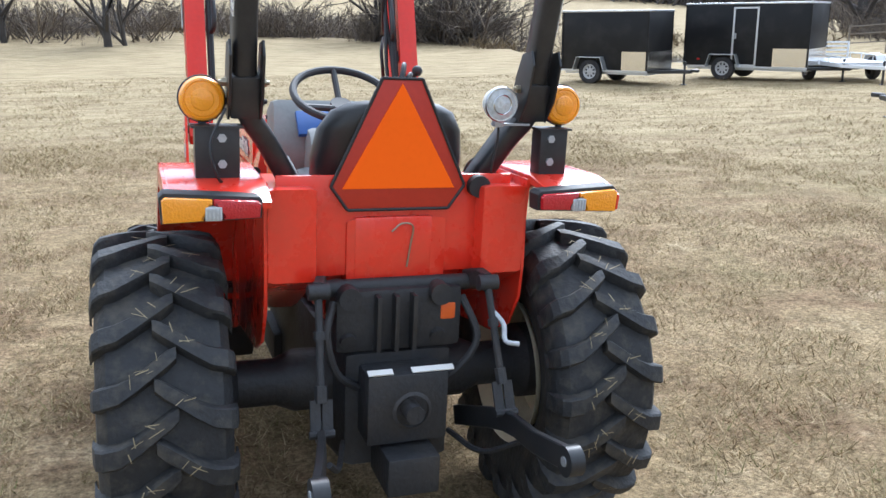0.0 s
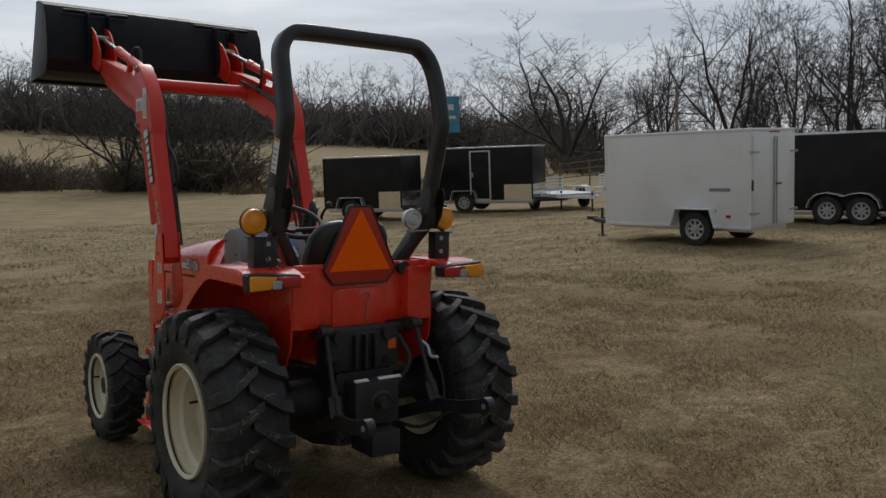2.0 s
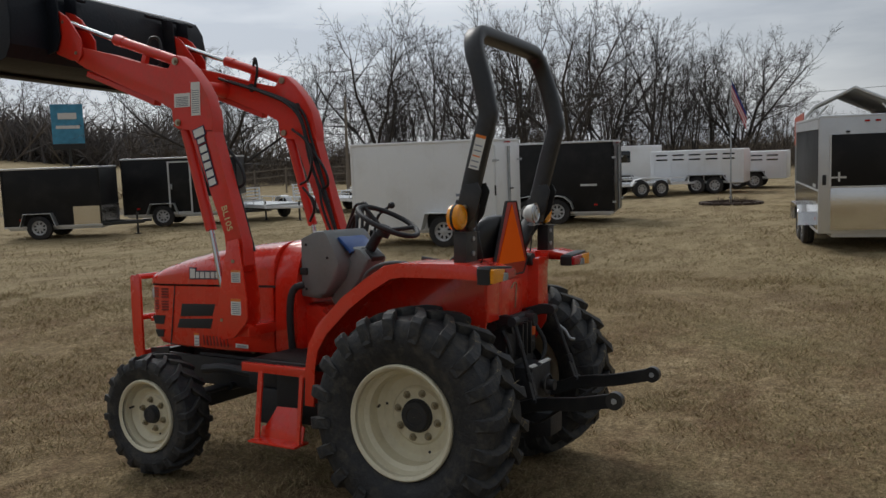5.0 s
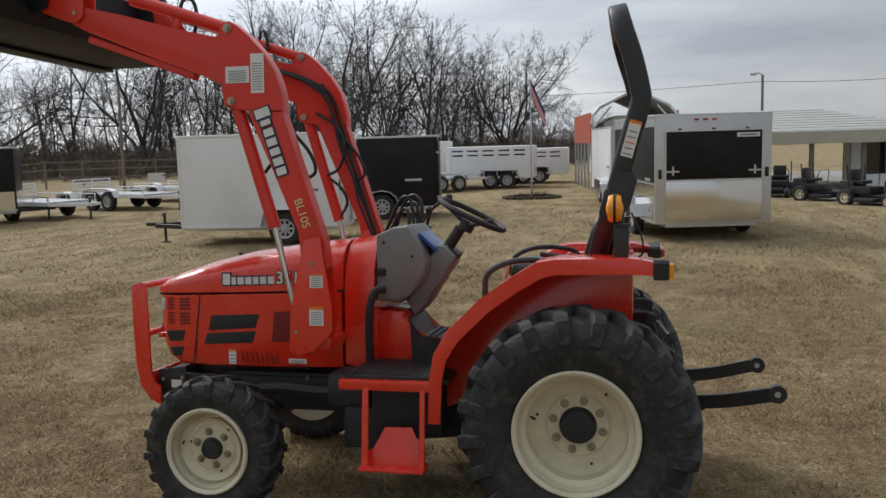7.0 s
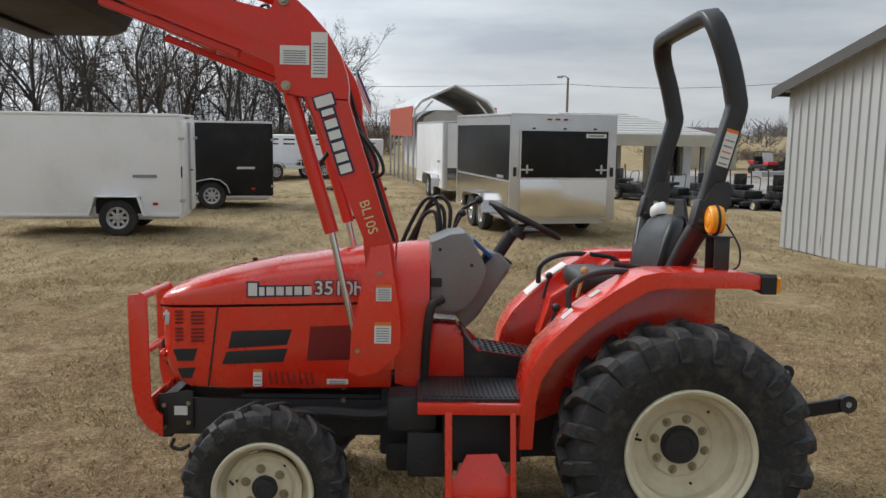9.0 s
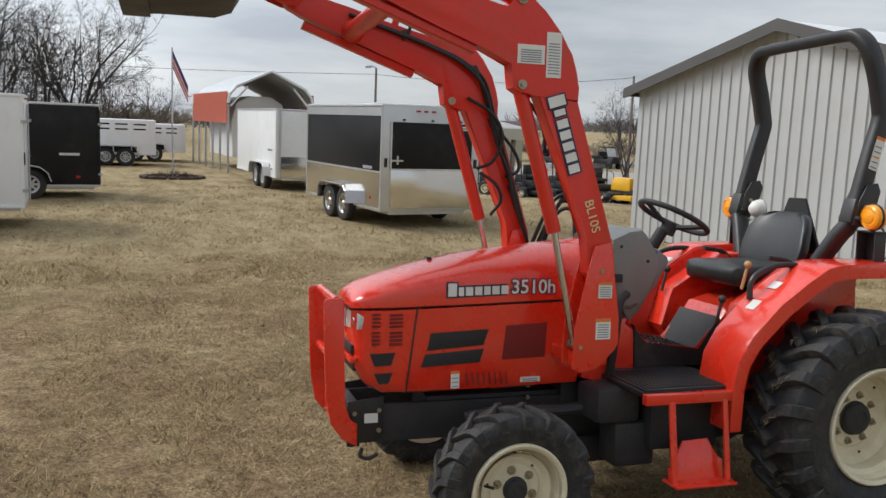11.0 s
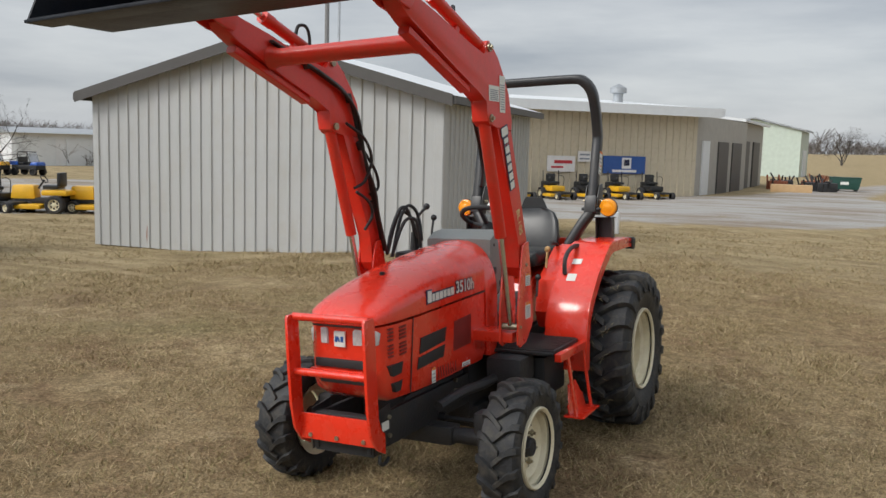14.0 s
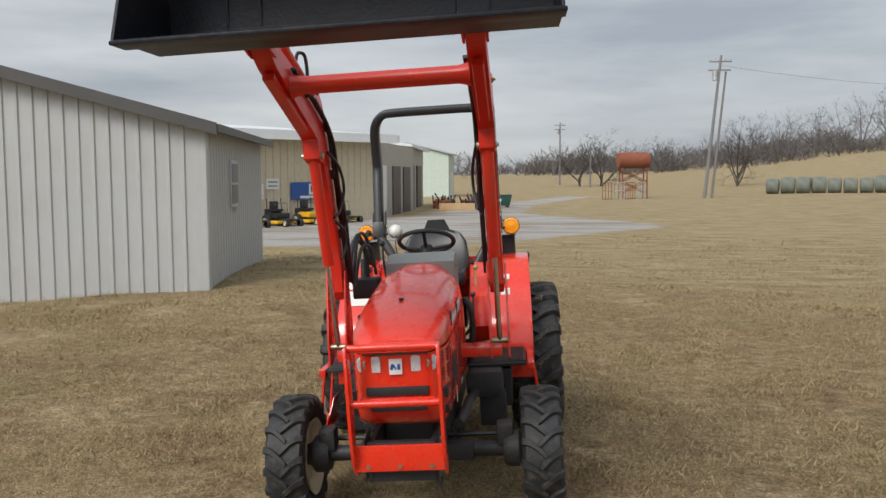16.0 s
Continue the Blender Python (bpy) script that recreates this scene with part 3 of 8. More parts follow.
def wheel(name, c, r, w, rim_r, lugs, lug_h, out, hub_r, bolt_n, bolt_r, dish, lip, parent):
    """out: -1 on the left side, +1 on the right; dish and lip: how far the disc and the rim's edge stand out from the tyre's middle."""
    d = out
    bm = B()
    lathe(bm, [(r_, d * h_) for r_, h_ in ((rim_r - 0.012, lip - 0.012), (rim_r - 0.004, lip - 0.002), (rim_r + 0.004, lip), (rim_r + 0.010, lip - 0.006), (rim_r + 0.010, lip - 0.03), (rim_r - 0.014, lip - 0.034), (rim_r - 0.022, lip - 0.07),
                                               (rim_r - 0.042, lip - 0.085), (rim_r - 0.044, -lip + 0.05), (rim_r - 0.01, -lip + 0.03), (rim_r + 0.012, -lip))], c, "x", 56)
    wh = part(name, bm, CREAM, parent, "cream painted steel wheel with a deep rim", angle=38)
    bm = B()
    lathe(bm, [(r_, d * h_) for r_, h_ in ((rim_r - 0.043, dish + 0.03), (rim_r - 0.05, dish + 0.02), (rim_r - 0.066, dish + 0.002), (rim_r - 0.08, dish), (bolt_r + 0.034, dish + 0.002), (bolt_r + 0.022, dish + 0.012), (0.001, dish + 0.014), (0.001, dish - 0.004), (rim_r - 0.06, dish - 0.006), (rim_r - 0.043, dish + 0.012))], c, "x", 56)
    disc = part("wheel_disc", bm, CREAM, wh, "cream pressed steel wheel disc", angle=30)
    lug_tyre("tyre", r, w, rim_r, lugs, lug_h, wh, c, out)
    bm = B()
    lathe(bm, [(hub_r + 0.006, dish * d), (hub_r + 0.006, (dish + 0.018) * d), (hub_r, (dish + 0.022) * d), (hub_r, (dish + 0.036) * d), (hub_r * 0.9, (dish + 0.045) * d), (hub_r * 0.6, (dish + 0.047) * d), (hub_r * 0.55, (dish + 0.043) * d), (0.001, (dish + 0.045) * d)], c, "x", 28)
    part("hub", bm, IRON, wh, "black cast wheel hub")
    bm = B()
    cyl(bm, (0, 0, 0), (0.012 * d, 0, 0), 0.0145, 6)
    cyl(bm, (0.012 * d, 0, 0), (0.024 * d, 0, 0), 0.0075, 8)
    lathe(bm, [(0.019, 0.0), (0.019, 0.003 * d), (0.012, 0.003 * d)], (0, 0, 0), "x", 14)
    me = bpy.data.meshes.new("wheel_bolt")
    bmesh.ops.recalc_face_normals(bm, faces=bm.faces)
    bm.to_mesh(me)
    bm.free()
    me.materials.append(BOLT)
    for k in range(bolt_n):
        a = 2 * math.pi * (k + 0.3) / bolt_n
        shared("wheel_bolt", me, wh, Matrix.Translation((c[0] + (dish + 0.012) * d, c[1] + bolt_r * math.cos(a), c[2] + bolt_r * math.sin(a))))
    rv = rim_r - 0.058
    for a in (0.2, 0.2 + math.pi * 0.667, 0.2 + math.pi * 1.333):
        bm = B()
        cyl(bm, (c[0] + (dish - 0.002) * d, c[1] + (rv - 0.02) * math.cos(a), c[2] + (rv - 0.02) * math.sin(a)), (c[0] + (dish + 0.0035) * d, c[1] + (rv - 0.02) * math.cos(a), c[2] + (rv - 0.02) * math.sin(a)), 0.0065, 10)
        part("disc_hole", bm, MATTE, disc)
    bm = B()
    cyl(bm, (c[0] + (dish + 0.03) * d, c[1] + rv, c[2] + 0.03), (c[0] + (dish + 0.075) * d, c[1] + rv - 0.02, c[2] + 0.035), 0.006, 6)
    part("valve", bm, MATTE, wh)
    return wh


RW, FW = 0.350, 0.205
for s in (-1, 1):
    wheel("rear_wheel", (0.62 if s > 0 else -0.68, 0, 0.518), 0.510, RW, 0.256, 20, 0.038, s, 0.074, 8, 0.108, -0.018, 0.163, tractor)
    wheel("front_wheel", (0.655 if s > 0 else -0.672, 1.69, 0.335), 0.336, FW, 0.193, 18, 0.022, s, 0.046, 6, 0.080, 0.018, 0.100, tractor)


def hood_row(y, z0, zt, wb, wt, sharp=0.55):
    """A closed section of the bonnet at y: bottom z0, crown zt, half widths below and above."""
    h = zt - z0
    k = sharp * 0.72
    half = [(wb, z0), (wb, z0 + h * k)]
    for i in range(1, 9):
        a = math.pi / 2 * i / 8
        half.append((wb * math.cos(a) ** 0.78 if i < 8 else 0.0, z0 + h * (k + (1 - k) * math.sin(a) ** 0.9)))
    right = [Vector((x, y, z)) for x, z in half]
    return right + [Vector((-p.x, p.y, p.z)) for p in right[-2::-1]]


# bonnet
rows = []
for y, zt, wb, wt, z0 in ((2.262, 1.022, 0.15, 0.10, 0.992), (2.245, 1.05, 0.175, 0.11, 0.996), (2.20, 1.082, 0.205, 0.12, 1.0), (2.10, 1.12, 0.225, 0.13, 1.003), (1.95, 1.166, 0.236, 0.14, 1.008), (1.72, 1.218, 0.243, 0.15, 1.015),
                           (1.43, 1.258, 0.246, 0.16, 1.026), (1.19, 1.283, 0.248, 0.165, 1.034)):
    rows.append(hood_row(y, z0, zt, wb, wt))
bm = loft(B(), rows)
hood = part("hood", bm, RED, tractor, "glossy red bonnet sloping to the nose", angle=50)
# cowl behind the bonnet
bm = loft(B(), [hood_row(1.182, 0.66, 1.285, 0.25, 0.17, 0.72), hood_row(1.10, 0.64, 1.297, 0.252, 0.175, 0.72), hood_row(1.03, 0.64, 1.300, 0.252, 0.18, 0.72)])
part("cowl", bm, RED, tractor, "red cowl panel", angle=45)
# black seam under the bonnet
bm = B()
prism(bm, [(2.262, 0.984), (2.262, 0.996), (1.18, 1.034), (1.18, 1.020)], -0.2455, 0.2455)
for v in bm.verts:
    k = sm(1.9, 2.27, v.co.y)
    v.co.x *= 1.0 - 0.37 * k * k
part("hood_seam", bm, MATTE, tractor)
# lower front body and side panels
rows = []
for y, z0, wb, zt in ((2.252, 0.86, 0.14, 0.985), (2.235, 0.72, 0.172, 0.986), (2.19, 0.652, 0.205, 0.988), (2.12, 0.614, 0.226, 0.99), (1.95, 0.608, 0.238, 0.996), (1.60, 0.608, 0.244, 1.008), (1.20, 0.618, 0.247, 1.02)):
    half = [(wb * 0.72, z0), (wb * 0.93, z0 + 0.02), (wb, z0 + 0.07), (wb, (z0 + zt) / 2), (wb * 1.0, zt), (0.0, zt)]
    right = [Vector((x, y, z)) for x, z in half]
    rows.append(right + [Vector((-p.x, p.y, p.z)) for p in right[-2::-1]])
bm = loft(B(), rows)
body = part("front_body", bm, RED, tractor, "red lower bonnet side panels and nose", angle=45)


def side_plate(name, pts, x, material, parent, label="", thick=0.004, both=True):
    for s in (-1, 1) if both else (-1,):
        bm = B()
        prism(bm, pts, s * x, s * (x + thick), bevel=0.0015)
        part(name, bm, material, parent, label)


for pts in ([(1.918, 0.889), (1.648, 0.901), (1.672, 0.829), (1.935, 0.811)], [(1.942, 0.795), (1.668, 0.813), (1.688, 0.751), (1.962, 0.738)]):
    side_plate("side_window", pts, 0.2405, MATTE, body, "black recessed side vent")
side_plate("side_mesh", [(1.566, 0.915), (1.365, 0.925), (1.372, 0.765), (1.582, 0.758)], 0.2435, DARKMESH, body, "dark red perforated side mesh", 0.003)
side_plate("panel_gap", [(1.985, 1.002), (1.978, 1.002), (2.022, 0.625), (2.03, 0.625)], 0.2365, MATTE, body, "", 0.003)
for i in range(8):
    y = 1.755 - i * 0.027
    side_plate("louvre", [(y, 0.706), (y - 0.009, 0.707), (y - 0.018, 0.648), (y - 0.009, 0.647)], 0.2415, DARKMESH, body, "", 0.003)
for row in range(2):
    for k in range(2):
        for i in range(4):
            y, z = 2.178 - k * 0.075, 0.975 - row * 0.078 - i * 0.017
            w = 0.058
            for s in (-1, 1):
                bm = B()
                xo = 0.217 if k == 0 else 0.232
                prism(bm, [(y, z), (y - w, z + 0.002), (y - w, z - 0.007), (y, z - 0.009)], s * (xo - 0.012), s * (xo + 0.003))
                part("louvre", bm, DARKMESH, body)
for z0, z1, ya, yb in ((0.800, 0.748, 2.185, 2.075), (0.712, 0.668, 2.165, 2.085)):
    for s in (-1, 1):
        bm = B()
        prism(bm, [(ya, z0), (yb, z0 + 0.006), (yb + 0.018, z1 + 0.002), (ya - 0.02, z1)], s * 0.205, s * 0.2315)
        part("corner_grille", bm, MATTE, body, "black corner air slot")
# nose face: grille slots, headlamps, badge
for z, w, h, y in ((0.808, 0.30, 0.042, 2.243), (0.725, 0.27, 0.034, 2.228)):
    bm = box(B(), (0, y, z), (w, 0.03, h), bevel=0.006)
    part("grille_slot", bm, MATTE, body, "black slot in the nose")
bm = box(B(), (0, 2.25, 0.766), (0.36, 0.03, 0.028), bevel=0.01)
part("grille_bar", bm, RED, body)
for s in (-1, 1):
    bm = B()
    prism(bm, [(s * 0.072, 0.902), (s * 0.072, 0.968), (s * 0.082, 0.978), (s * 0.175, 0.974), (s * 0.192, 0.958), (s * 0.186, 0.905), (s * 0.165, 0.896)], 2.225, 2.266, axis="y", bevel=0.006)
    for v in bm.verts:
        v.co.y -= (abs(v.co.x) - 0.07) * 0.3
    lamp = part("headlight", bm, CLEAR, tractor, "clear rectangular headlight", angle=50)
    bm = B()
    lathe(bm, [(0.001, 2.246), (0.024, 2.249), (0.028, 2.244)], (s * 0.132, 0, 0.936), "y", 16)
    part("reflector", bm, CHROME, lamp)
bm = box(B(), (0.0, 2.262, 0.928), (0.062, 0.012, 0.074), bevel=0.003)
badge = part("badge", bm, LABEL, tractor, "small white square maker badge with blue shapes")
for x, w, ang in ((-0.016, 0.014, 0.0), (0.004, 0.008, 0.5), (0.016, 0.014, -0.3)):
    bm = box(B(), (x, 2.2695, 0.928), (w, 0.003, 0.026), Matrix.Rotation(ang, 4, "Y"))
    part("badge_shape", bm, BLUE, badge)
bm = B()
cyl(bm, (0.01, 1.86, 1.185), (0.01, 1.86, 1.20), 0.012, 10)
part("hood_latch", bm, MATTE, hood)

# brush guard
guard = part("brush_guard", box(B(), (0, 2.305, 0.505), (0.435, 0.012, 0.125), bevel=0.003), RED, tractor, "red steel front guard with two bars")
for s in (-1, 1):
    edge = [(2.38, 1.045), (2.315, 1.05), (2.303, 1.03), (2.298, 0.82), (2.293, 0.58), (2.27, 0.515), (2.236, 0.495), (2.236, 0.395), (2.30, 0.43), (2.352, 0.50), (2.374, 0.62), (2.384, 0.83), (2.389, 1.03)]
    part("guard_plate", prism(B(), edge, s * 0.207, s * 0.222, bevel=0.003), RED, guard)
for z in (1.035, 0.772):
    bm = B()
    tube(bm, [(-0.21, 2.335, z), (0.21, 2.335, z)], 0.019, 12)
    part("guard_bar", bm, RED, guard)
for x in (-0.15, 0, 0.15):
    bm = B()
    cyl(bm, (x, 2.311, 0.465), (x, 2.32, 0.465), 0.011, 6)
    part("guard_bolt", bm, BOLT, guard)

# chassis
bm = B()
for s in (-1, 1):
    box(bm, (s * 0.15, 1.70, 0.475), (0.025, 1.14, 0.17), bevel=0.004)
box(bm, (0, 2.235, 0.47), (0.33, 0.05, 0.19), bevel=0.006)
box(bm, (0, 1.55, 0.50), (0.27, 0.7, 0.16), bevel=0.02)
chassis = part("front_frame", bm, IRON, tractor, "black steel front frame")
for s in (-1, 1):
    part("front_bracket", prism(B(), [(2.27, 0.58), (2.11, 0.60), (2.11, 0.42), (2.27, 0.38)], s * 0.168, s * 0.175, bevel=0.002), BLACK, chassis)
part("serial_plate", box(B(), (-0.178, 2.165, 0.505), (0.003, 0.06, 0.042)), LABEL, chassis, "small white plate")
bm = B()
tube(bm, smooth_path([(-0.165, 2.20, 0.37), (-0.17, 2.21, 0.335), (-0.17, 2.17, 0.32), (-0.17, 2.13, 0.34)], 4), 0.009, 8)
part("tow_hook", bm, BLACK, chassis)
for (y, z) in ((2.24, 0.53), (2.24, 0.43), (2.13, 0.54), (2.13, 0.45)):
    bm = B()
    cyl(bm, (-0.175, y, z), (-0.186, y, z), 0.011, 6)
    part("frame_bolt", bm, BOLT, chassis)
bm = B()
box(bm, (0, 1.69, 0.345), (0.62, 0.11, 0.10), bevel=0.02)
tube(bm, [(-0.52, 1.69, 0.345), (0.52, 1.69, 0.345)], 0.042, 14)
for s in (-1, 1):
    lathe(bm, [(0.001, s * 0.47), (0.085, s * 0.47), (0.10, s * 0.50), (0.10, s * 0.55), (0.06, s * 0.58), (0.05, s * 0.62)], (0, 1.69, 0.345), "x", 20)
    box(bm, (s * 0.48, 1.69, 0.43), (0.09, 0.12, 0.12), bevel=0.02)
axle = part("front_axle", bm, IRON, tractor, "black cast front axle with hub reductions")
bm = B()
tube(bm, [(-0.48, 1.60, 0.40), (0.48, 1.60, 0.40)], 0.013, 8)
tube(bm, [(-0.2, 1.59, 0.40), (0.2, 1.59, 0.40)], 0.026, 10)
part("steering_cylinder", bm, BLACK, axle)
bm = B()
prism(bm, [(1.25, 0.30), (1.25, 0.62), (0.9, 0.63), (0.3, 0.66), (-0.1, 0.72), (-0.24, 0.70), (-0.24, 0.34), (0.0, 0.30), (0.5, 0.30), (1.0, 0.24)], -0.17, 0.17, bevel=0.03)
box(bm, (0, 1.05, 0.30), (0.42, 0.34, 0.14), bevel=0.03)
gear = part("transmission", bm, IRON, tractor, "black cast transmission housing under the deck")
for s in (-1, 1):
    bm = B()
    lathe(bm, [(0.10, s * 0.15), (0.10, s * 0.28), (0.075, s * 0.34), (0.075, s * 0.46), (0.13, s * 0.50), (0.13, s * 0.58)], (0, 0, 0.535), "x", 20)
    part("rear_axle", bm, IRON, tractor, "black rear axle housing")
for s in (-1, 1):
    bm = B()
    box(bm, (s * 0.36, 1.10, 0.575), (0.22, 0.22, 0.16), bevel=0.035)
    box(bm, (s * 0.40, 1.02, 0.40), (0.16, 0.2, 0.2), bevel=0.02)
    tube(bm, smooth_path([(s * 0.24, 1.75, 0.50), (s * 0.27, 1.55, 0.53), (s * 0.28, 1.3, 0.52), (s * 0.33, 1.12, 0.55)], 4), 0.028, 10)
    part("loader_mount", bm, IRON, tractor, "black loader mount and hydraulic block")
    for z in (0.5, 0.56, 0.62):
        bm = B()
        cyl(bm, (s * 0.163, 1.42, z), (s * 0.18, 1.42, z), 0.012, 6)
        part("frame_bolt", bm, BOLT, chassis)

# loader

def prism_part(name, pts, a, b, material, parent, label="", bevel=0.004):
    return part(name, prism(B(), pts, a, b, bevel=bevel), material, parent, label)


LX = 0.468
MAST = [(1.285, 1.30), (1.206, 1.315), (1.182, 1.15), (1.157, 0.99), (1.152, 0.875), (1.17, 0.845), (1.25, 0.768), (1.335, 0.750), (1.37, 0.772), (1.362, 0.94), (1.325, 1.12)]
LOW = [(1.575, 1.935), (1.50, 2.02), (1.40, 2.0), (1.382, 1.89), (1.19, 1.295), (1.172, 1.17), (1.20, 1.13), (1.27, 1.13), (1.305, 1.18), (1.310, 1.34)]
UP = [(1.580, 1.925), (1.640, 1.922), (1.678, 1.945), (1.682, 1.985), (1.680, 2.045), (1.80, 2.092), (2.0, 2.165), (2.2, 2.245), (2.40, 2.325), (2.475, 2.362), (2.505, 2.40), (2.495, 2.44), (2.455, 2.455), (2.40, 2.44), (2.18, 2.388),
      (2.0, 2.336), (1.85, 2.297), (1.715, 2.258), (1.696, 2.268), (1.690, 2.308), (1.672, 2.332), (1.645, 2.338), (1.605, 2.316), (1.545, 2.262), (1.47, 2.18), (1.42, 2.095), (1.392, 2.02), (1.383, 1.96), (1.383, 1.90)]
PLATE = [(2.405, 2.40), (2.44, 2.365), (2.50, 2.375), (2.62, 2.42), (2.668, 2.47), (2.668, 2.70), (2.60, 2.68), (2.53, 2.64), (2.412, 2.50)]
for s in (-1, 1):
    mast = prism_part("loader_mast", MAST, s * (LX + 0.047), s * (LX + 0.057), RED, tractor, "red loader mast plates with warning decals")
    prism_part("mast_plate", MAST, s * (LX - 0.057), s * (LX - 0.047), RED, mast)
    part("mast_foot", box(B(), (s * 0.36, 1.26, 0.80), (0.24, 0.16, 0.06), bevel=0.01), RED, mast)
    boom = prism_part("loader_boom", LOW, s * (LX - 0.04), s * (LX + 0.04), RED_DEEP, tractor, "red box section loader boom with white lettering shapes", 0.008)
    prism_part("boom_arm", UP, s * (LX - 0.043), s * (LX + 0.043), RED_DEEP, boom, "red upper boom arm", 0.008)
    for y, z, r in ((1.245, 1.19, 0.022), (1.335, 0.862, 0.02), (1.640, 1.960, 0.022), (1.650, 2.303, 0.024), (2.452, 2.415, 0.024), (2.565, 2.61, 0.02)):
        bm = B()
        cyl(bm, (s * (LX - 0.056), y, z), (s * (LX + 0.051), y, z), r * 0.9, 14)
        cyl(bm, (s * (LX + 0.045), y, z), (s * (LX + 0.062), y, z), r * 0.5, 6)
        part("pivot_pin", bm, BOLT, boom, "rust brown pivot pin")
    bm = B()
    cyl(bm, (s * LX, 1.632, 1.945), (s * LX, 1.452, 1.355), 0.031, 16)
    lift = part("lift_cylinder", bm, RED_DEEP, boom, "red hydraulic lift cylinder")
    bm = B()
    cyl(bm, (s * LX, 1.453, 1.36), (s * LX, 1.338, 0.87), 0.0155, 12)
    part("cylinder_rod", bm, CHROME, lift, "chrome cylinder rod")
    # tilt linkage along the arm to the bucket
    bm = B()
    cyl(bm, (s * LX, 1.66, 2.306), (s * LX, 2.165, 2.475), 0.03, 16)
    cyl(bm, (s * LX, 2.10, 2.453), (s * LX, 2.168, 2.476), 0.034, 16)
    box(bm, (s * LX, 1.93, 2.350), (0.03, 0.035, 0.09), Matrix.Rotation(radians(18), 4, "X"), 0.004)
    tilt = part("tilt_cylinder", bm, RED_DEEP, boom, "red bucket tilt cylinder above the arm")
    bm = B()
    cyl(bm, (s * LX, 2.16, 2.473), (s * LX, 2.565, 2.61), 0.016, 10)
    part("cylinder_rod", bm, CHROME, tilt)
    bm = B()
    prism(bm, PLATE, s * (LX - 0.058), s * (LX - 0.046), bevel=0.003)
    prism(bm, PLATE, s * (LX + 0.046), s * (LX + 0.058), bevel=0.003)
    part("bucket_bracket", bm, RED_DEEP, boom)
    bm = B()
    tube(bm, [(s * LX, 1.84, 2.088), (s * LX, 2.05, 2.164), (s * LX, 2.40, 2.291)], 0.018, rect=(0.055, 0.036))
    part("level_link", bm, RED_DEEP, boom, "red self-levelling link under the arm")
bm = B()
tube(bm, [(-0.424, 2.16, 2.272), (-0.40, 2.16, 2.272), (-0.37, 2.16, 2.272), (0.37, 2.16, 2.272), (0.40, 2.16, 2.272), (0.424, 2.16, 2.272)], [0.058, 0.05, 0.043, 0.043, 0.05, 0.058], 18)
part("cross_tube", bm, RED_DEEP, tractor, "red cross tube between the loader arms")

# bucket
BP = [(3.225, 2.335), (3.05, 2.345), (2.80, 2.345), (2.715, 2.375), (2.672, 2.45), (2.668, 2.60), (2.70, 2.75), (2.76, 2.835), (2.86, 2.872), (2.975, 2.868)]
inner = [(y + 0.008 * (1 if y < 2.9 else 0), z + (0.008 if z < 2.5 else -0.008)) for y, z in BP]
bm = B()
prism(bm, BP + inner[::-1], -0.80, 0.785)
bucket = part("bucket", bm, BUCKET, tractor, "black worn steel loader bucket with scraped underside", angle=25)
for x in (-0.806, 0.785):
    part("bucket_side", prism(B(), BP, x, x + 0.012, bevel=0.002), BUCKET, bucket)
part("cutting_edge", box(B(), (-0.0075, 3.17, 2.331), (1.61, 0.13, 0.014), bevel=0.003), BUCKET, bucket, "scraped steel cutting edge")
part("top_lip", box(B(), (-0.0075, 2.95, 2.872), (1.60, 0.06, 0.02), bevel=0.004), BUCKET, bucket)
for x in (-0.47, 0.47):
    bm = B()
    tube(bm, [(x - 0.22, 2.70, 2.80), (x + 0.22, 2.70, 2.80)], 0.012, 8)
    part("bucket_stiffener", bm, BUCKET, bucket)
    for dx in (-0.07, 0.07):
        part("bucket_ear", prism(B(), [(2.68, 2.42), (2.60, 2.44), (2.57, 2.52), (2.60, 2.78), (2.70, 2.80)], x + dx - 0.006, x + dx + 0.006, bevel=0.002), BUCKET, bucket)

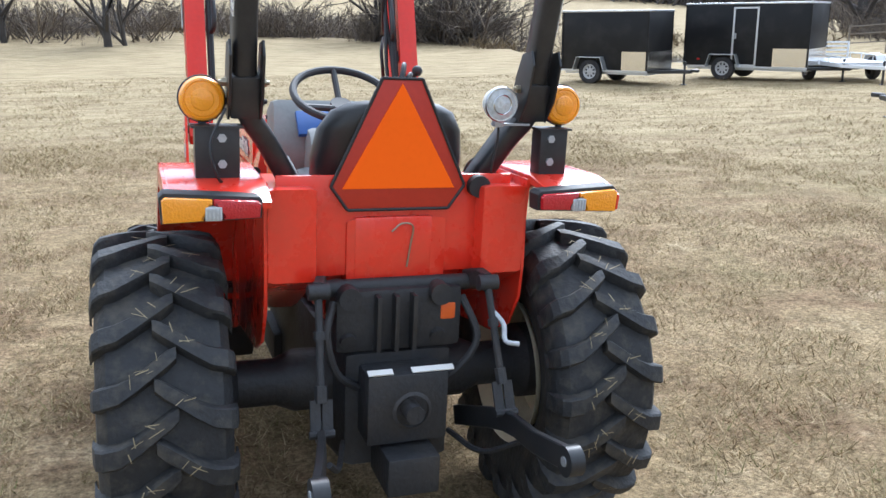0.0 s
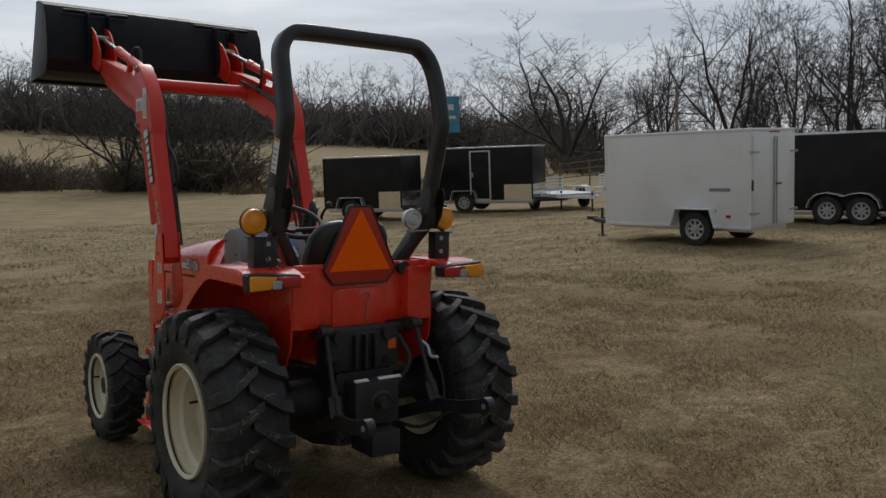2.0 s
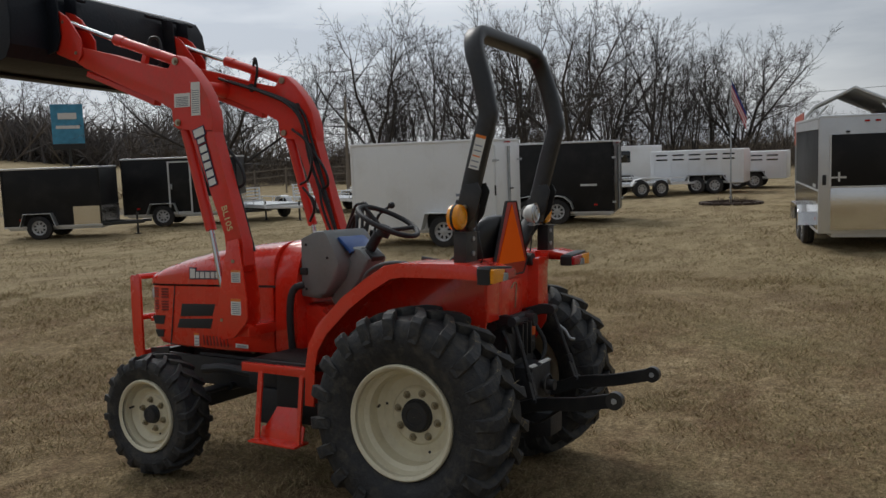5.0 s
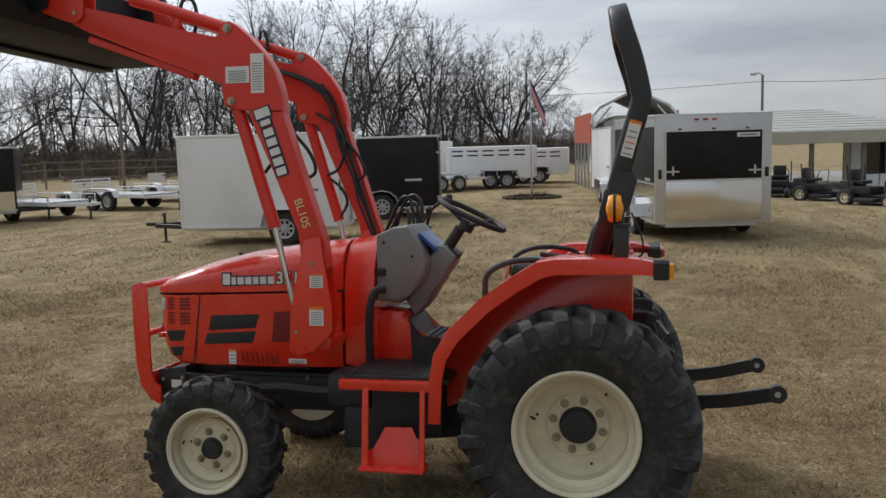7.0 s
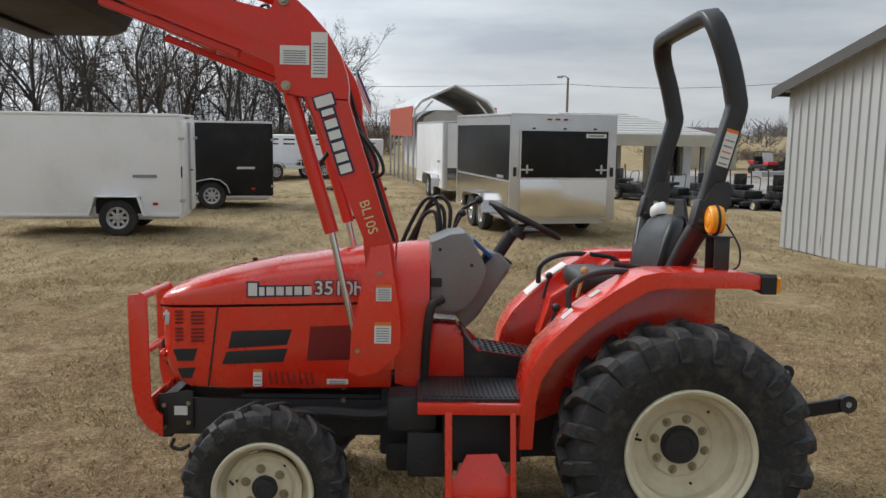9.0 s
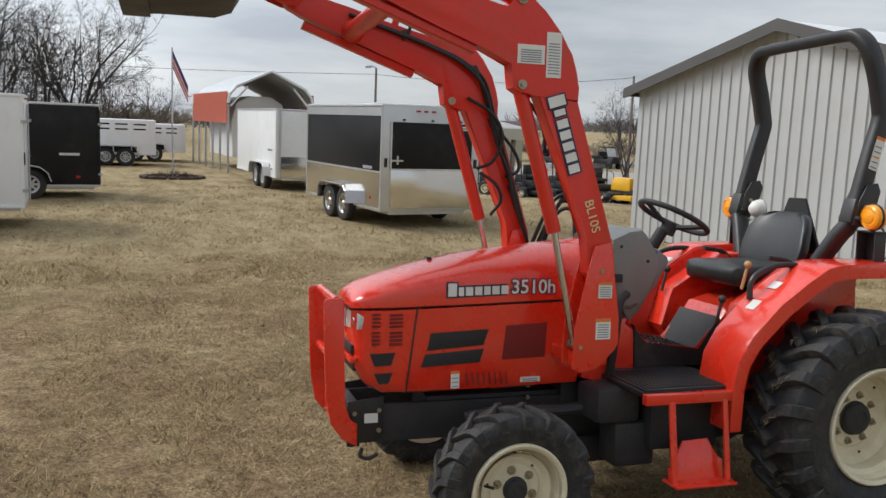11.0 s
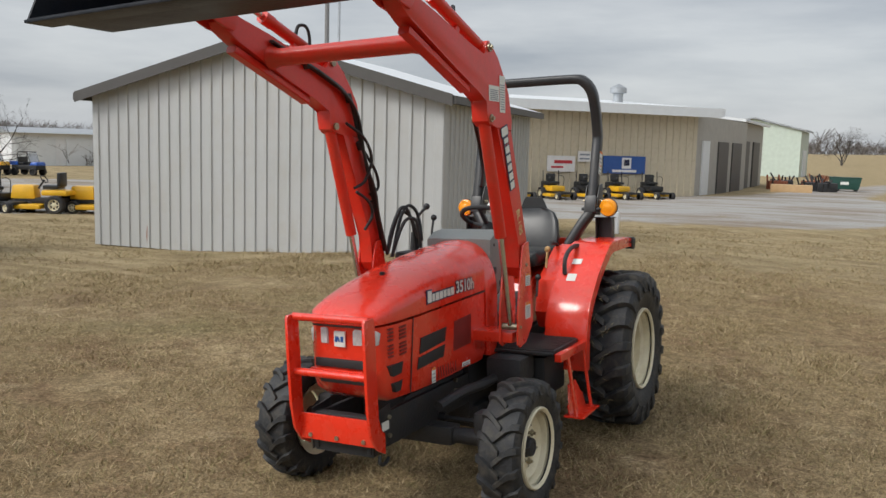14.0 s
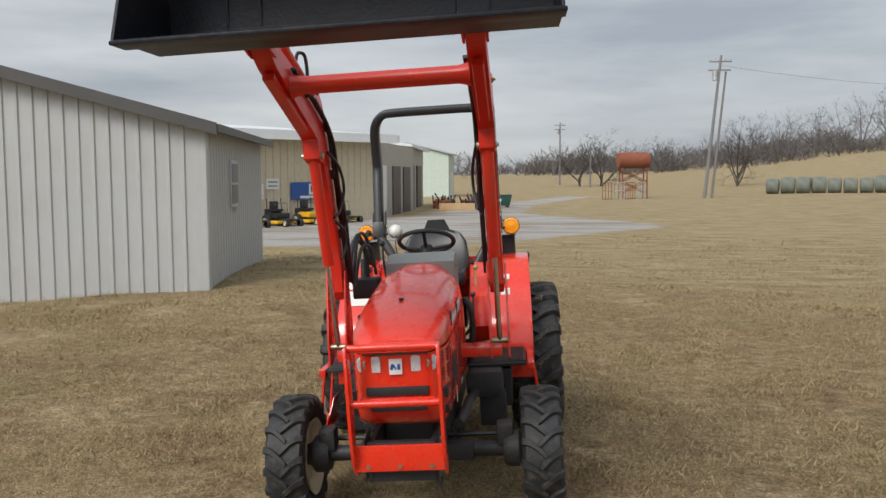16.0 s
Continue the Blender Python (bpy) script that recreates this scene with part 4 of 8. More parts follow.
# decals on the loader and bonnet
for s in (-1, 1):
    f = s * (LX + 0.0445)

    def decal(name, y0, y1, z0, z1, material=LABEL, x=None, bars=0, head=True, parent=boom, label="white warning decal with grey print"):
        x = f if x is None else x
        pts = [(y0, z0), (y1, z0), (y1, z1), (y0, z1)]
        d = part(name, prism(B(), pts, x, x + s * 0.0015), material, parent, label)
        if bars:
            if head:
                h = (z1 - z0) * 0.16
                part("decal_band", prism(B(), [(y0, z1 - h), (y1, z1 - h), (y1, z1), (y0, z1)], x + s * 0.0015, x + s * 0.0025), LAB_OR, d)
            for i in range(bars):
                zz = z0 + (z1 - z0) * (0.08 + 0.72 * i / bars)
                inset = 0.12 * (y1 - y0)
                part("print_bar", prism(B(), [(y0 + inset, zz), (y1 - inset, zz), (y1 - inset, zz + 0.0045), (y0 + inset, zz + 0.0045)], x + s * 0.0015, x + s * 0.0022), INK, d)
        return d
    decal("warning_decal", 1.545, 1.665, 2.045, 2.122, bars=6, head=False)
    decal("warning_decal", 1.470, 1.537, 1.994, 2.178, bars=11, head=False)
    decal("warning_decal", 1.195, 1.26, 1.074, 1.142, x=s * (LX + 0.0575), bars=5)
    decal("warning_decal", 1.195, 1.265, 0.895, 0.985, x=s * (LX + 0.0575), bars=6)
    decal("warning_decal", 1.782, 1.822, 0.638, 0.716, x=s * 0.2445, bars=3, parent=body)
    decal("warning_decal", 1.393, 1.49, 0.652, 0.676, x=s * 0.2475, bars=2, head=False, parent=body)
    # maker's name on the boom and bonnet, as plain outlined blocks
    for i, (h, w) in enumerate(((0.075, 0.044), (0.05, 0.026), (0.05, 0.036), (0.05, 0.036), (0.05, 0.034), (0.05, 0.036), (0.05, 0.036))):
        k = i / 6.0
        yc, zc = 1.483 - 0.090 * k, 1.900 - 0.275 * k
        rot = Matrix.Rotation(radians(-17.5), 4, "X")
        bm = box(B(), (f + s * 0.001, yc, zc), (0.002, h + 0.016, w + 0.012), rot)
        blk = part("name_block_outline", bm, NAVY, boom)
        bm = box(B(), (f + s * 0.0025, yc, zc), (0.002, h, w), rot, 0.0)
        part("name_block", bm, LABEL, blk)
    x_off = 0.0
    for i, (h, w) in enumerate(((0.058, 0.04), (0.038, 0.024), (0.038, 0.034), (0.038, 0.034), (0.038, 0.03), (0.038, 0.034), (0.038, 0.034))):
        yc = 1.845 - x_off - w / 2
        x_off += w + 0.009
        zc = 1.078 + (0.0 if i == 0 else -0.009) + x_off * 0.03
        fx = s * (0.2405 + 0.004 * (1.85 - yc))
        bm = box(B(), (fx, yc, zc), (0.006, w + 0.014, h + 0.014))
        blk = part("name_block_outline", bm, NAVY, hood)
        part("name_block", box(B(), (fx + s * 0.002, yc, zc), (0.006, w, h)), LABEL, blk)
    rz = Matrix.Rotation(radians(90 * s), 4, "Z") @ Matrix.Rotation(radians(90), 4, "X")
    text_mesh("model_number_outline", "3510h", 0.088, NAVY, hood, Matrix.Translation((s * 0.2488, 1.44, 1.088)) @ rz, 0.001, 0.006)
    text_mesh("model_number", "3510h", 0.088, LABEL, hood, Matrix.Translation((s * 0.2505, 1.44, 1.088)) @ rz, 0.0012, 0.0012)
    tilt_m = Matrix.Rotation(radians(17.5 * 1), 4, "X") @ rz @ Matrix.Rotation(radians(-90 if s < 0 else -90), 4, "Z")
    text_mesh("loader_number", "BL10S", 0.058, mat("pale_yellow_print", (0.72, 0.62, 0.32), 0.5) if s < 0 else bpy.data.materials["pale_yellow_print"], boom, Matrix.Translation((s * (LX + 0.0425), 1.297, 1.425)) @ Matrix.Rotation(radians(-17.5), 4, "X") @ rz @ Matrix.Rotation(radians(-90 * -s * -1) if s > 0 else radians(-90), 4, "Z"), 0.001)

# hoses
for pts in ([(0.40, 1.12, 1.20), (0.38, 1.05, 1.42), (0.36, 0.98, 1.50), (0.33, 0.92, 1.44), (0.30, 0.93, 1.28)], [(0.42, 1.14, 1.22), (0.41, 1.06, 1.40), (0.40, 1.0, 1.46), (0.36, 0.95, 1.42), (0.33, 0.95, 1.25)],
            [(0.38, 1.16, 1.2), (0.36, 1.08, 1.36), (0.34, 1.03, 1.42), (0.30, 0.99, 1.40), (0.28, 0.98, 1.24)], [(0.40, 1.18, 1.22), (0.40, 1.12, 1.36), (0.38, 1.05, 1.48), (0.36, 0.99, 1.47), (0.31, 0.96, 1.3)]):
    bm = tube(B(), smooth_path(pts, 6), 0.0105, 8)
    part("hydraulic_hose", bm, HOSE, tractor, "black hydraulic hose loop")
for s in (-1, 1):
    for k, off in enumerate((-0.012, 0.012)):
        xi = s * (LX - 0.055 + 0.0) - s * 0.012 * k
        pts = [(xi, 1.20, 1.24), (xi, 1.32, 1.62), (xi, 1.42 + off, 1.90), (xi, 1.50 + off, 2.10), (xi, 1.70, 2.20), (xi, 2.02, 2.30), (xi, 2.18, 2.35)]
        part("hydraulic_pipe", tube(B(), smooth_path(pts, 5), 0.0085, 8), HOSE, tractor)
    pts = [(s * (LX - 0.01), 1.92, 2.42), (s * (LX - 0.02), 1.905, 2.465), (s * (LX - 0.045), 1.87, 2.458), (s * (LX - 0.05), 1.855, 2.38), (s * (LX - 0.05), 1.88, 2.27)]
    part("hydraulic_hose", tube(B(), smooth_path(pts, 5), 0.009, 8), HOSE, tractor)
    pts = [(s * (LX - 0.058), 1.42, 1.86), (s * (LX - 0.075), 1.30, 1.72), (s * (LX - 0.075), 1.27, 1.62), (s * (LX - 0.06), 1.34, 1.58)]
    part("hydraulic_hose", tube(B(), smooth_path(pts, 5), 0.009, 8), HOSE, tractor)
XI = LX - 0.062
for pts in ([(XI, 1.22, 1.30), (XI - 0.01, 1.30, 1.52), (XI - 0.02, 1.39, 1.74), (XI, 1.45, 1.94), (XI, 1.53, 2.12), (XI, 1.72, 2.215), (XI, 2.10, 2.33)],
            [(XI - 0.02, 1.20, 1.22), (XI - 0.03, 1.30, 1.46), (XI - 0.03, 1.33, 1.60), (XI - 0.02, 1.41, 1.78), (XI - 0.02, 1.47, 2.02), (XI - 0.01, 1.60, 2.15), (XI - 0.01, 1.82, 2.24)],
            [(XI, 1.56, 1.98), (XI - 0.03, 1.43, 1.90), (XI - 0.04, 1.375, 1.78), (XI - 0.02, 1.42, 1.66), (XI, 1.50, 1.62)],
            [(XI, 1.48, 1.60), (XI - 0.03, 1.40, 1.54), (XI - 0.03, 1.37, 1.46), (XI - 0.01, 1.42, 1.38)],
            [(-XI, 1.62, 1.96), (-XI + 0.03, 1.50, 1.84), (-XI + 0.03, 1.47, 1.72), (-XI + 0.01, 1.53, 1.62)]):
    part("hydraulic_hose", tube(B(), smooth_path(pts, 6), 0.0088, 8), HOSE, tractor, "black hydraulic hose")
for y, z in ((1.30, 1.52), (1.42, 1.86), (1.52, 2.12), (1.90, 2.27)):
    part("hose_clamp", box(B(), (LX - 0.055, y, z), (0.03, 0.05, 0.03), Matrix.Rotation(radians(65), 4, "X"), 0.004), IRON, tractor)
bm = B()
cyl(bm, (0.36, 0.93, 1.17), (0.36, 0.90, 1.33), 0.028, 10)
box(bm, (0.34, 0.98, 1.16), (0.16, 0.16, 0.12), bevel=0.015)
valve = part("loader_valve", bm, MATTE, tractor, "black loader control valve")
bm = tube(B(), smooth_path([(0.36, 0.90, 1.32), (0.36, 0.87, 1.42), (0.35, 0.78, 1.48)], 4), 0.009, 8)
bmesh.ops.create_icosphere(bm, subdivisions=2, radius=0.022, matrix=Matrix.Translation((0.35, 0.77, 1.485)))
part("joystick", bm, MATTE, valve)

# dash and steering
DASH = [(1.03, 1.305), (0.94, 1.345), (0.87, 1.352), (0.845, 1.33), (0.80, 1.245), (0.765, 1.175), (0.79, 1.08), (0.865, 1.0), (0.91, 0.965), (1.03, 0.975)]
dash = part("dashboard", prism(B(), DASH, -0.215, 0.215, bevel=0.03), GREYP, tractor, "grey plastic dashboard and steering console", angle=45)
part("column_cover", prism(B(), [(0.755, 1.255), (0.70, 1.245), (0.645, 1.19), (0.66, 1.15), (0.72, 1.07), (0.80, 0.94), (0.86, 0.885), (0.915, 0.97), (0.82, 1.10)], -0.10, 0.10, bevel=0.025), GREYP, dash, "grey steering column cover", angle=45)
for y, z in ((0.985, 1.27), (0.985, 1.02), (0.84, 1.20)):
    bm = B()
    cyl(bm, (-0.213, y, z), (-0.219, y, z), 0.008, 8)
    part("dash_screw", bm, MATTE, dash)
# the panel's blue reflection is painted over its whole face
part("instrument_panel", box(B(), (0, 0.785, 1.268), (0.26, 0.12, 0.02), Matrix.Rotation(radians(43), 4, "X"), 0.006), BLUE, dash, "instrument panel coloured blue for its reflection")
part("dash_clip", box(B(), (-0.217, 1.0, 1.12), (0.02, 0.05, 0.04), bevel=0.006), MATTE, dash)
bm = B()
cyl(bm, (0, 0.80, 1.08), (0, 0.635, 1.335), 0.03, 12)
box(bm, (0, 0.70, 1.19), (0.14, 0.10, 0.09), Matrix.Rotation(radians(33), 4, "X"), 0.012)
part("steering_column", bm, MATTE, dash, "black steering column with stalk box")
bm = B()
tilt = Matrix.Translation((0, 0.575, 1.40)) @ Matrix.Rotation(radians(26.5), 4, "X")
ring = [tilt @ Vector((0.18 * math.cos(2 * math.pi * k / 32), 0.18 * math.sin(2 * math.pi * k / 32), 0)) for k in range(33)]
tube(bm, ring, 0.0145, 10, cap=False)
for a in (90, 210, 330):
    e = tilt @ Vector((0.175 * math.cos(radians(a)), 0.175 * math.sin(radians(a)), 0))
    tube(bm, [e, tilt @ Vector((0.03 * math.cos(radians(a)), 0.03 * math.sin(radians(a)), -0.05))], 0.0125, 8)
cyl(bm, tilt @ Vector((0, 0, -0.035)), tilt @ Vector((0, 0, -0.09)), 0.04, 14)
part("steering_wheel", bm, MATTE, tractor, "black three spoke steering wheel")
for s, (y, z) in ((1, (0.93, 1.36)),):
    bm = tube(B(), smooth_path([(s * 0.22, y, z - 0.2), (s * 0.24, y - 0.02, z - 0.05), (s * 0.25, y - 0.07, z + 0.06)], 4), 0.007, 8)
    bmesh.ops.create_icosphere(bm, subdivisions=2, radius=0.02, matrix=Matrix.Translation((s * 0.25, y - 0.07, z + 0.06)))
    part("dash_lever", bm, MATTE, tractor, "black dash lever")

# operator deck
part("centre_tunnel", prism(B(), [(1.08, 0.64), (1.08, 0.93), (0.90, 0.92), (0.80, 0.77), (0.50, 0.73), (0.36, 0.96), (0.0, 1.06), (-0.18, 1.10), (-0.18, 0.70)], -0.16, 0.16, bevel=0.03), RED, tractor, "red centre tunnel and seat base")
part("tunnel_mat", prism(B(), [(0.86, 0.674), (0.87, 0.885), (0.805, 0.790), (0.50, 0.748), (0.40, 0.915), (0.385, 0.905), (0.42, 0.674)], -0.172, 0.172, bevel=0.008), MAT_RUB, tractor, "black rubber mat over the tunnel")
for i in range(6):
    for k in range(9):
        part("mat_stud", box(B(), (-0.15 + i * 0.06, 0.535 + k * 0.03, 0.756 + k * 0.0048), (0.03, 0.014, 0.008), Matrix.Rotation(radians(9), 4, "X")), MAT_RUB, tractor)
deck = part("footplate", box(B(), (0, 0.83, 0.665), (1.22, 0.50, 0.02), bevel=0.004), BLACK, tractor, "black footplate with ribbed rubber mats")
for s in (-1, 1):
    mt = part("floor_mat", box(B(), (s * 0.43, 0.83, 0.679), (0.36, 0.46, 0.01), bevel=0.003), MAT_RUB, deck, "ribbed black rubber mat")
    bm = B()
    for i in range(22):
        box(bm, (s * 0.43, 0.61 + i * 0.0205, 0.686), (0.33, 0.009, 0.006))
    part("mat_rib", bm, MAT_RUB, mt)
    # step
    step = part("step", box(B(), (s * 0.64, 0.865, 0.65), (0.04, 0.43, 0.045), bevel=0.004), RED, tractor, "red folded steel mounting step")
    part("step_leg", tube(B(), [(s * 0.652, 0.953, 0.645), (s * 0.70, 0.948, 0.29)], 0.01, rect=(0.014, 0.03), up=(0, 1, 0)), RED, step)
    part("step_leg", tube(B(), [(s * 0.652, 0.688, 0.645), (s * 0.70, 0.683, 0.29)], 0.01, rect=(0.014, 0.024), up=(0, 1, 0)), RED, step)
    bm = prism(B(), [(0.955, 0.288), (0.955, 0.345), (0.925, 0.352), (0.873, 0.452), (0.745, 0.456), (0.705, 0.375), (0.68, 0.368), (0.68, 0.288)], s * 0.615, s * 0.622, bevel=0.002)
    for v in bm.verts:
        v.co.x += s * (0.47 - v.co.z) * 0.25
    part("step_kick", bm, RED, step)
    part("step_tread", box(B(), (s * 0.69, 0.818, 0.288), (0.12, 0.30, 0.012), bevel=0.004), RED, step)
    part("battery_box", box(B(), (s * 0.42, 0.80, 0.50), (0.2, 0.34, 0.24), bevel=0.02), MATTE, tractor, "black box under the footplate")
    # fenders
    fo = -0.03 if s > 0 else 0.005
    OUT = [(0.662, 0.488), (0.655, 0.68), (0.635, 0.80), (0.575, 0.905), (0.425, 1.05), (0.29, 1.145), (0.18, 1.212), (0.10, 1.226), (-0.23, 1.232), (-0.31, 1.218), (-0.37, 1.195)]
    INN = [(-0.368, 1.178), (-0.31, 1.198), (-0.23, 1.212), (0.10, 1.206), (0.168, 1.194), (0.278, 1.128), (0.41, 1.033), (0.556, 0.892), (0.614, 0.795), (0.633, 0.68), (0.640, 0.488)]
    fender = part("fender", prism(B(), OUT + INN, s * 0.40, s * (0.655 + fo), bevel=0.006), RED, tractor, "red rear fender with decals", angle=45)
    lip = [(y, z) for y, z in OUT] + [(-0.365, 1.15), (-0.31, 1.16), (-0.22, 1.165), (0.09, 1.16), (0.15, 1.15), (0.255, 1.088), (0.385, 0.995), (0.525, 0.862), (0.58, 0.775), (0.597, 0.68), (0.605, 0.488)]
    part("fender_lip", prism(B(), lip, s * (0.653 + fo), s * (0.662 + fo), bevel=0.002), RED, fender)
    wall = [(0.655, 0.488), (0.645, 0.68), (0.625, 0.80), (0.56, 0.90), (0.42, 1.04), (0.285, 1.135), (0.175, 1.20), (0.10, 1.215), (-0.23, 1.22), (-0.215, 1.08), (-0.225, 0.95), (-0.215, 0.84), (-0.15, 0.73), (-0.02, 0.66), (0.4, 0.6)]
    part("fender_wall", prism(B(), wall, s * 0.392, s * 0.402, bevel=0.002), RED, fender)
    part("seat_side", prism(B(), [(0.40, 1.0), (0.10, 1.19), (-0.23, 1.2), (-0.23, 0.93), (0.1, 0.75), (0.40, 0.69), (0.46, 0.80)], s * 0.25, s * 0.395, bevel=0.02), RED, fender)
    for (y0, z0, y1, z1, w) in ((0.50, 0.985, 0.40, 1.073, 0.16), (0.385, 1.085, 0.29, 1.15, 0.16)):
        c0, c1 = Vector((s * 0.50, y0, z0)), Vector((s * 0.50, y1, z1))
        d = (c1 - c0)
        ang = math.atan2(d.z, d.y)
        part("fender_decal", box(B(), (c0 + c1) / 2 + Vector((0, -0.0015, -0.0015)), (w if s > 0 else 0.06, d.length * (1 if s > 0 else 0.45), 0.003), Matrix.Rotation(ang, 4, "X")), LABEL, fender, "white instruction decal")
    bm = tube(B(), smooth_path([(s * 0.45, 0.435, 1.045), (s * 0.45, 0.43, 1.125), (s * 0.45, 0.385, 1.17), (s * 0.45, 0.30, 1.20), (s * 0.45, 0.20, 1.205), (s * 0.45, 0.165, 1.19)], 5), 0.014, 10)
    part("grab_rail", bm, BLACK, fender, "black curved grab rail")
    # rear lamps on the fender ends
    tx = 0.535 + fo + (0.012 if s < 0 else -0.018)
    prof = [(tx - 0.125, 1.153), (tx + 0.125, 1.143), (tx + 0.13, 1.213), (tx + 0.118, 1.225), (tx - 0.118, 1.211), (tx - 0.128, 1.200)]
    bx = part("tail_lamp", prism(B(), [(s * x, z) for x, z in prof], -0.375, -0.31, axis="y", bevel=0.008), MATTE, fender, "three colour tail lamp in a black housing")
    part("amber_lens", prism(B(), [(s * x, z) for x, z in ((tx + 0.022, 1.153), (tx + 0.121, 1.149), (tx + 0.124, 1.207), (tx + 0.114, 1.215), (tx + 0.0, 1.208), (tx + 0.0, 1.193), (tx + 0.022, 1.191))], -0.394, -0.37, axis="y", bevel=0.007), AMBER, bx, angle=50)
    part("red_lens", prism(B(), [(s * x, z) for x, z in ((tx - 0.118, 1.159), (tx - 0.026, 1.156), (tx - 0.026, 1.191), (tx - 0.002, 1.193), (tx - 0.002, 1.208), (tx - 0.112, 1.203), (tx - 0.121, 1.195))], -0.394, -0.37, axis="y", bevel=0.007), REDLENS, bx, angle=50)
    cl = part("clear_lens", box(B(), (s * (tx - 0.002), -0.383, 1.172), (0.044, 0.03, 0.038), bevel=0.007), CLEAR, bx, "clear ribbed reversing lens")
    for i in range(4):
        part("lens_rib", box(B(), (s * (tx - 0.016 + 0.0095 * i), -0.399, 1.172), (0.003, 0.004, 0.03)), GALV, cl)
    # roll bar support and amber lamp
    lx, x0, x1, zb, zt = (-0.556, -0.580, -0.463, 1.225, 1.366) if s < 0 else (0.522, 0.437, 0.527, 1.225, 1.366)
    sup = part("lamp_bracket", box(B(), ((x0 + x1) / 2, -0.205, (zb + zt) / 2), (x1 - x0, 0.008, zt - zb), bevel=0.002), BLACK, tractor, "black drilled bracket carrying an amber lamp")
    for xe in (x0 + 0.004, x1 - 0.004):
        part("bracket_flange", box(B(), (xe, -0.175, (zb + zt) / 2), (0.008, 0.06, zt - zb), bevel=0.002), BLACK, sup)
    for k, z in enumerate((zb + 0.045, zb + 0.115)):
        bm = B()
        cyl(bm, ((x0 + x1) / 2 - s * 0.012, -0.208, z), ((x0 + x1) / 2 - s * 0.012, -0.216, z), 0.0125, 6)
        part("bracket_bolt", bm, GALV, sup)
    part("bracket_top", box(B(), ((x0 + x1) / 2, -0.18, zt + 0.003), (x1 - x0 + 0.02, 0.075, 0.006)), BLACK, sup)
    lc = (lx, -0.15, zt + 0.073)
    bm = B()
    lathe(bm, [(0.001, -0.038), (0.014, -0.037), (0.028, -0.033), (0.031, -0.030), (0.044, -0.029), (0.048, -0.026), (0.050, -0.029), (0.056, -0.026), (0.0605, -0.016), (0.0605, -0.004)], lc, "y", 28)
    am = part("amber_lamp", bm, AMBER, sup, "round amber two sided warning lamp", angle=28)
    bm = B()
    lathe(bm, [(0.0605, -0.006), (0.064, -0.005), (0.064, 0.005), (0.0605, 0.006)], lc, "y", 28)
    tube(bm, [(lx, -0.15, zt + 0.012), (lx, -0.155, zt)], 0.011, 8)
    part("lamp_band", bm, MATTE, am)
    bm = B()
    lathe(bm, [(0.0605, 0.004), (0.0605, 0.016), (0.056, 0.026), (0.050, 0.029), (0.048, 0.026), (0.044, 0.029), (0.031, 0.030), (0.028, 0.033), (0.014, 0.037), (0.001, 0.038)], lc, "y", 28)
    part("amber_lens", bm, AMBER, am, angle=28)

# roll bar
bm = B()
CX = -0.010
left = [(-0.27, -0.05, 1.12), (-0.29, -0.06, 1.18), (-0.375, -0.10, 1.33), (-0.425, -0.125, 1.405), (-0.435, -0.15, 1.50), (-0.436, -0.215, 1.75), (-0.436, -0.258, 1.90), (-0.436, -0.255, 1.96), (-0.435, -0.225, 2.09), (-0.428, -0.19, 2.20), (-0.405, -0.172, 2.262), (-0.365, -0.162, 2.302), (-0.30, -0.158, 2.318)]
path = left + [(0.0, -0.158, 2.32)] + [(-x, y, z) for x, y, z in left[::-1]]
path = smooth_path([(x + CX, y, z) for x, y, z in path], 3)
tube(bm, path, 0.03, rect=(0.06, 0.085), up=(0, 1, 0))
rops = part("roll_bar", bm, BLACK, tractor, "black folding roll bar with white decals", angle=50)
for s in (-1, 1):
    hx = CX + s * 0.434
    part("roll_bar_hinge", box(B(), (hx, -0.14, 1.455), (0.082, 0.10, 0.12), Matrix.Rotation(radians(14), 4, "X"), 0.012), BLACK, rops)
    for y, z in ((-0.115, 1.43), (-0.16, 1.485)):
        bm = B()
        cyl(bm, (hx - 0.06, y, z), (hx + 0.06, y, z), 0.013, 6)
        cyl(bm, (hx - 0.068, y, z), (hx + 0.068, y, z), 0.007, 8)
        part("hinge_bolt", bm, BOLT if y < -0.12 else IRON, rops)
    for side in (-1, 1):
        part("hinge_plate", prism(B(), [(-0.095, 1.40), (-0.165, 1.385), (-0.215, 1.45), (-0.245, 1.56), (-0.225, 1.60), (-0.165, 1.59), (-0.125, 1.52)], hx + side * 0.040, hx + side * 0.047, bevel=0.002), BLACK, rops)
    fx = hx + s * 0.0325
    part("roll_bar_decal", box(B(), (fx, -0.218, 1.74), (0.003, 0.052, 0.16), Matrix.Rotation(radians(15.5), 4, "X")), LABEL, rops, "white safety decal")
    part("decal_band", box(B(), (fx + s * 0.0015, -0.2375, 1.812), (0.003, 0.052, 0.014), Matrix.Rotation(radians(15.5), 4, "X")), LAB_OR, rops)
    for i in range(5):
        part("print_bar", box(B(), (fx + s * 0.0015, -0.200 - 0.0065 * i, 1.675 + 0.024 * i), (0.003, 0.038, 0.006), Matrix.Rotation(radians(15.5), 4, "X")), INK if i != 2 else LAB_OR, rops)

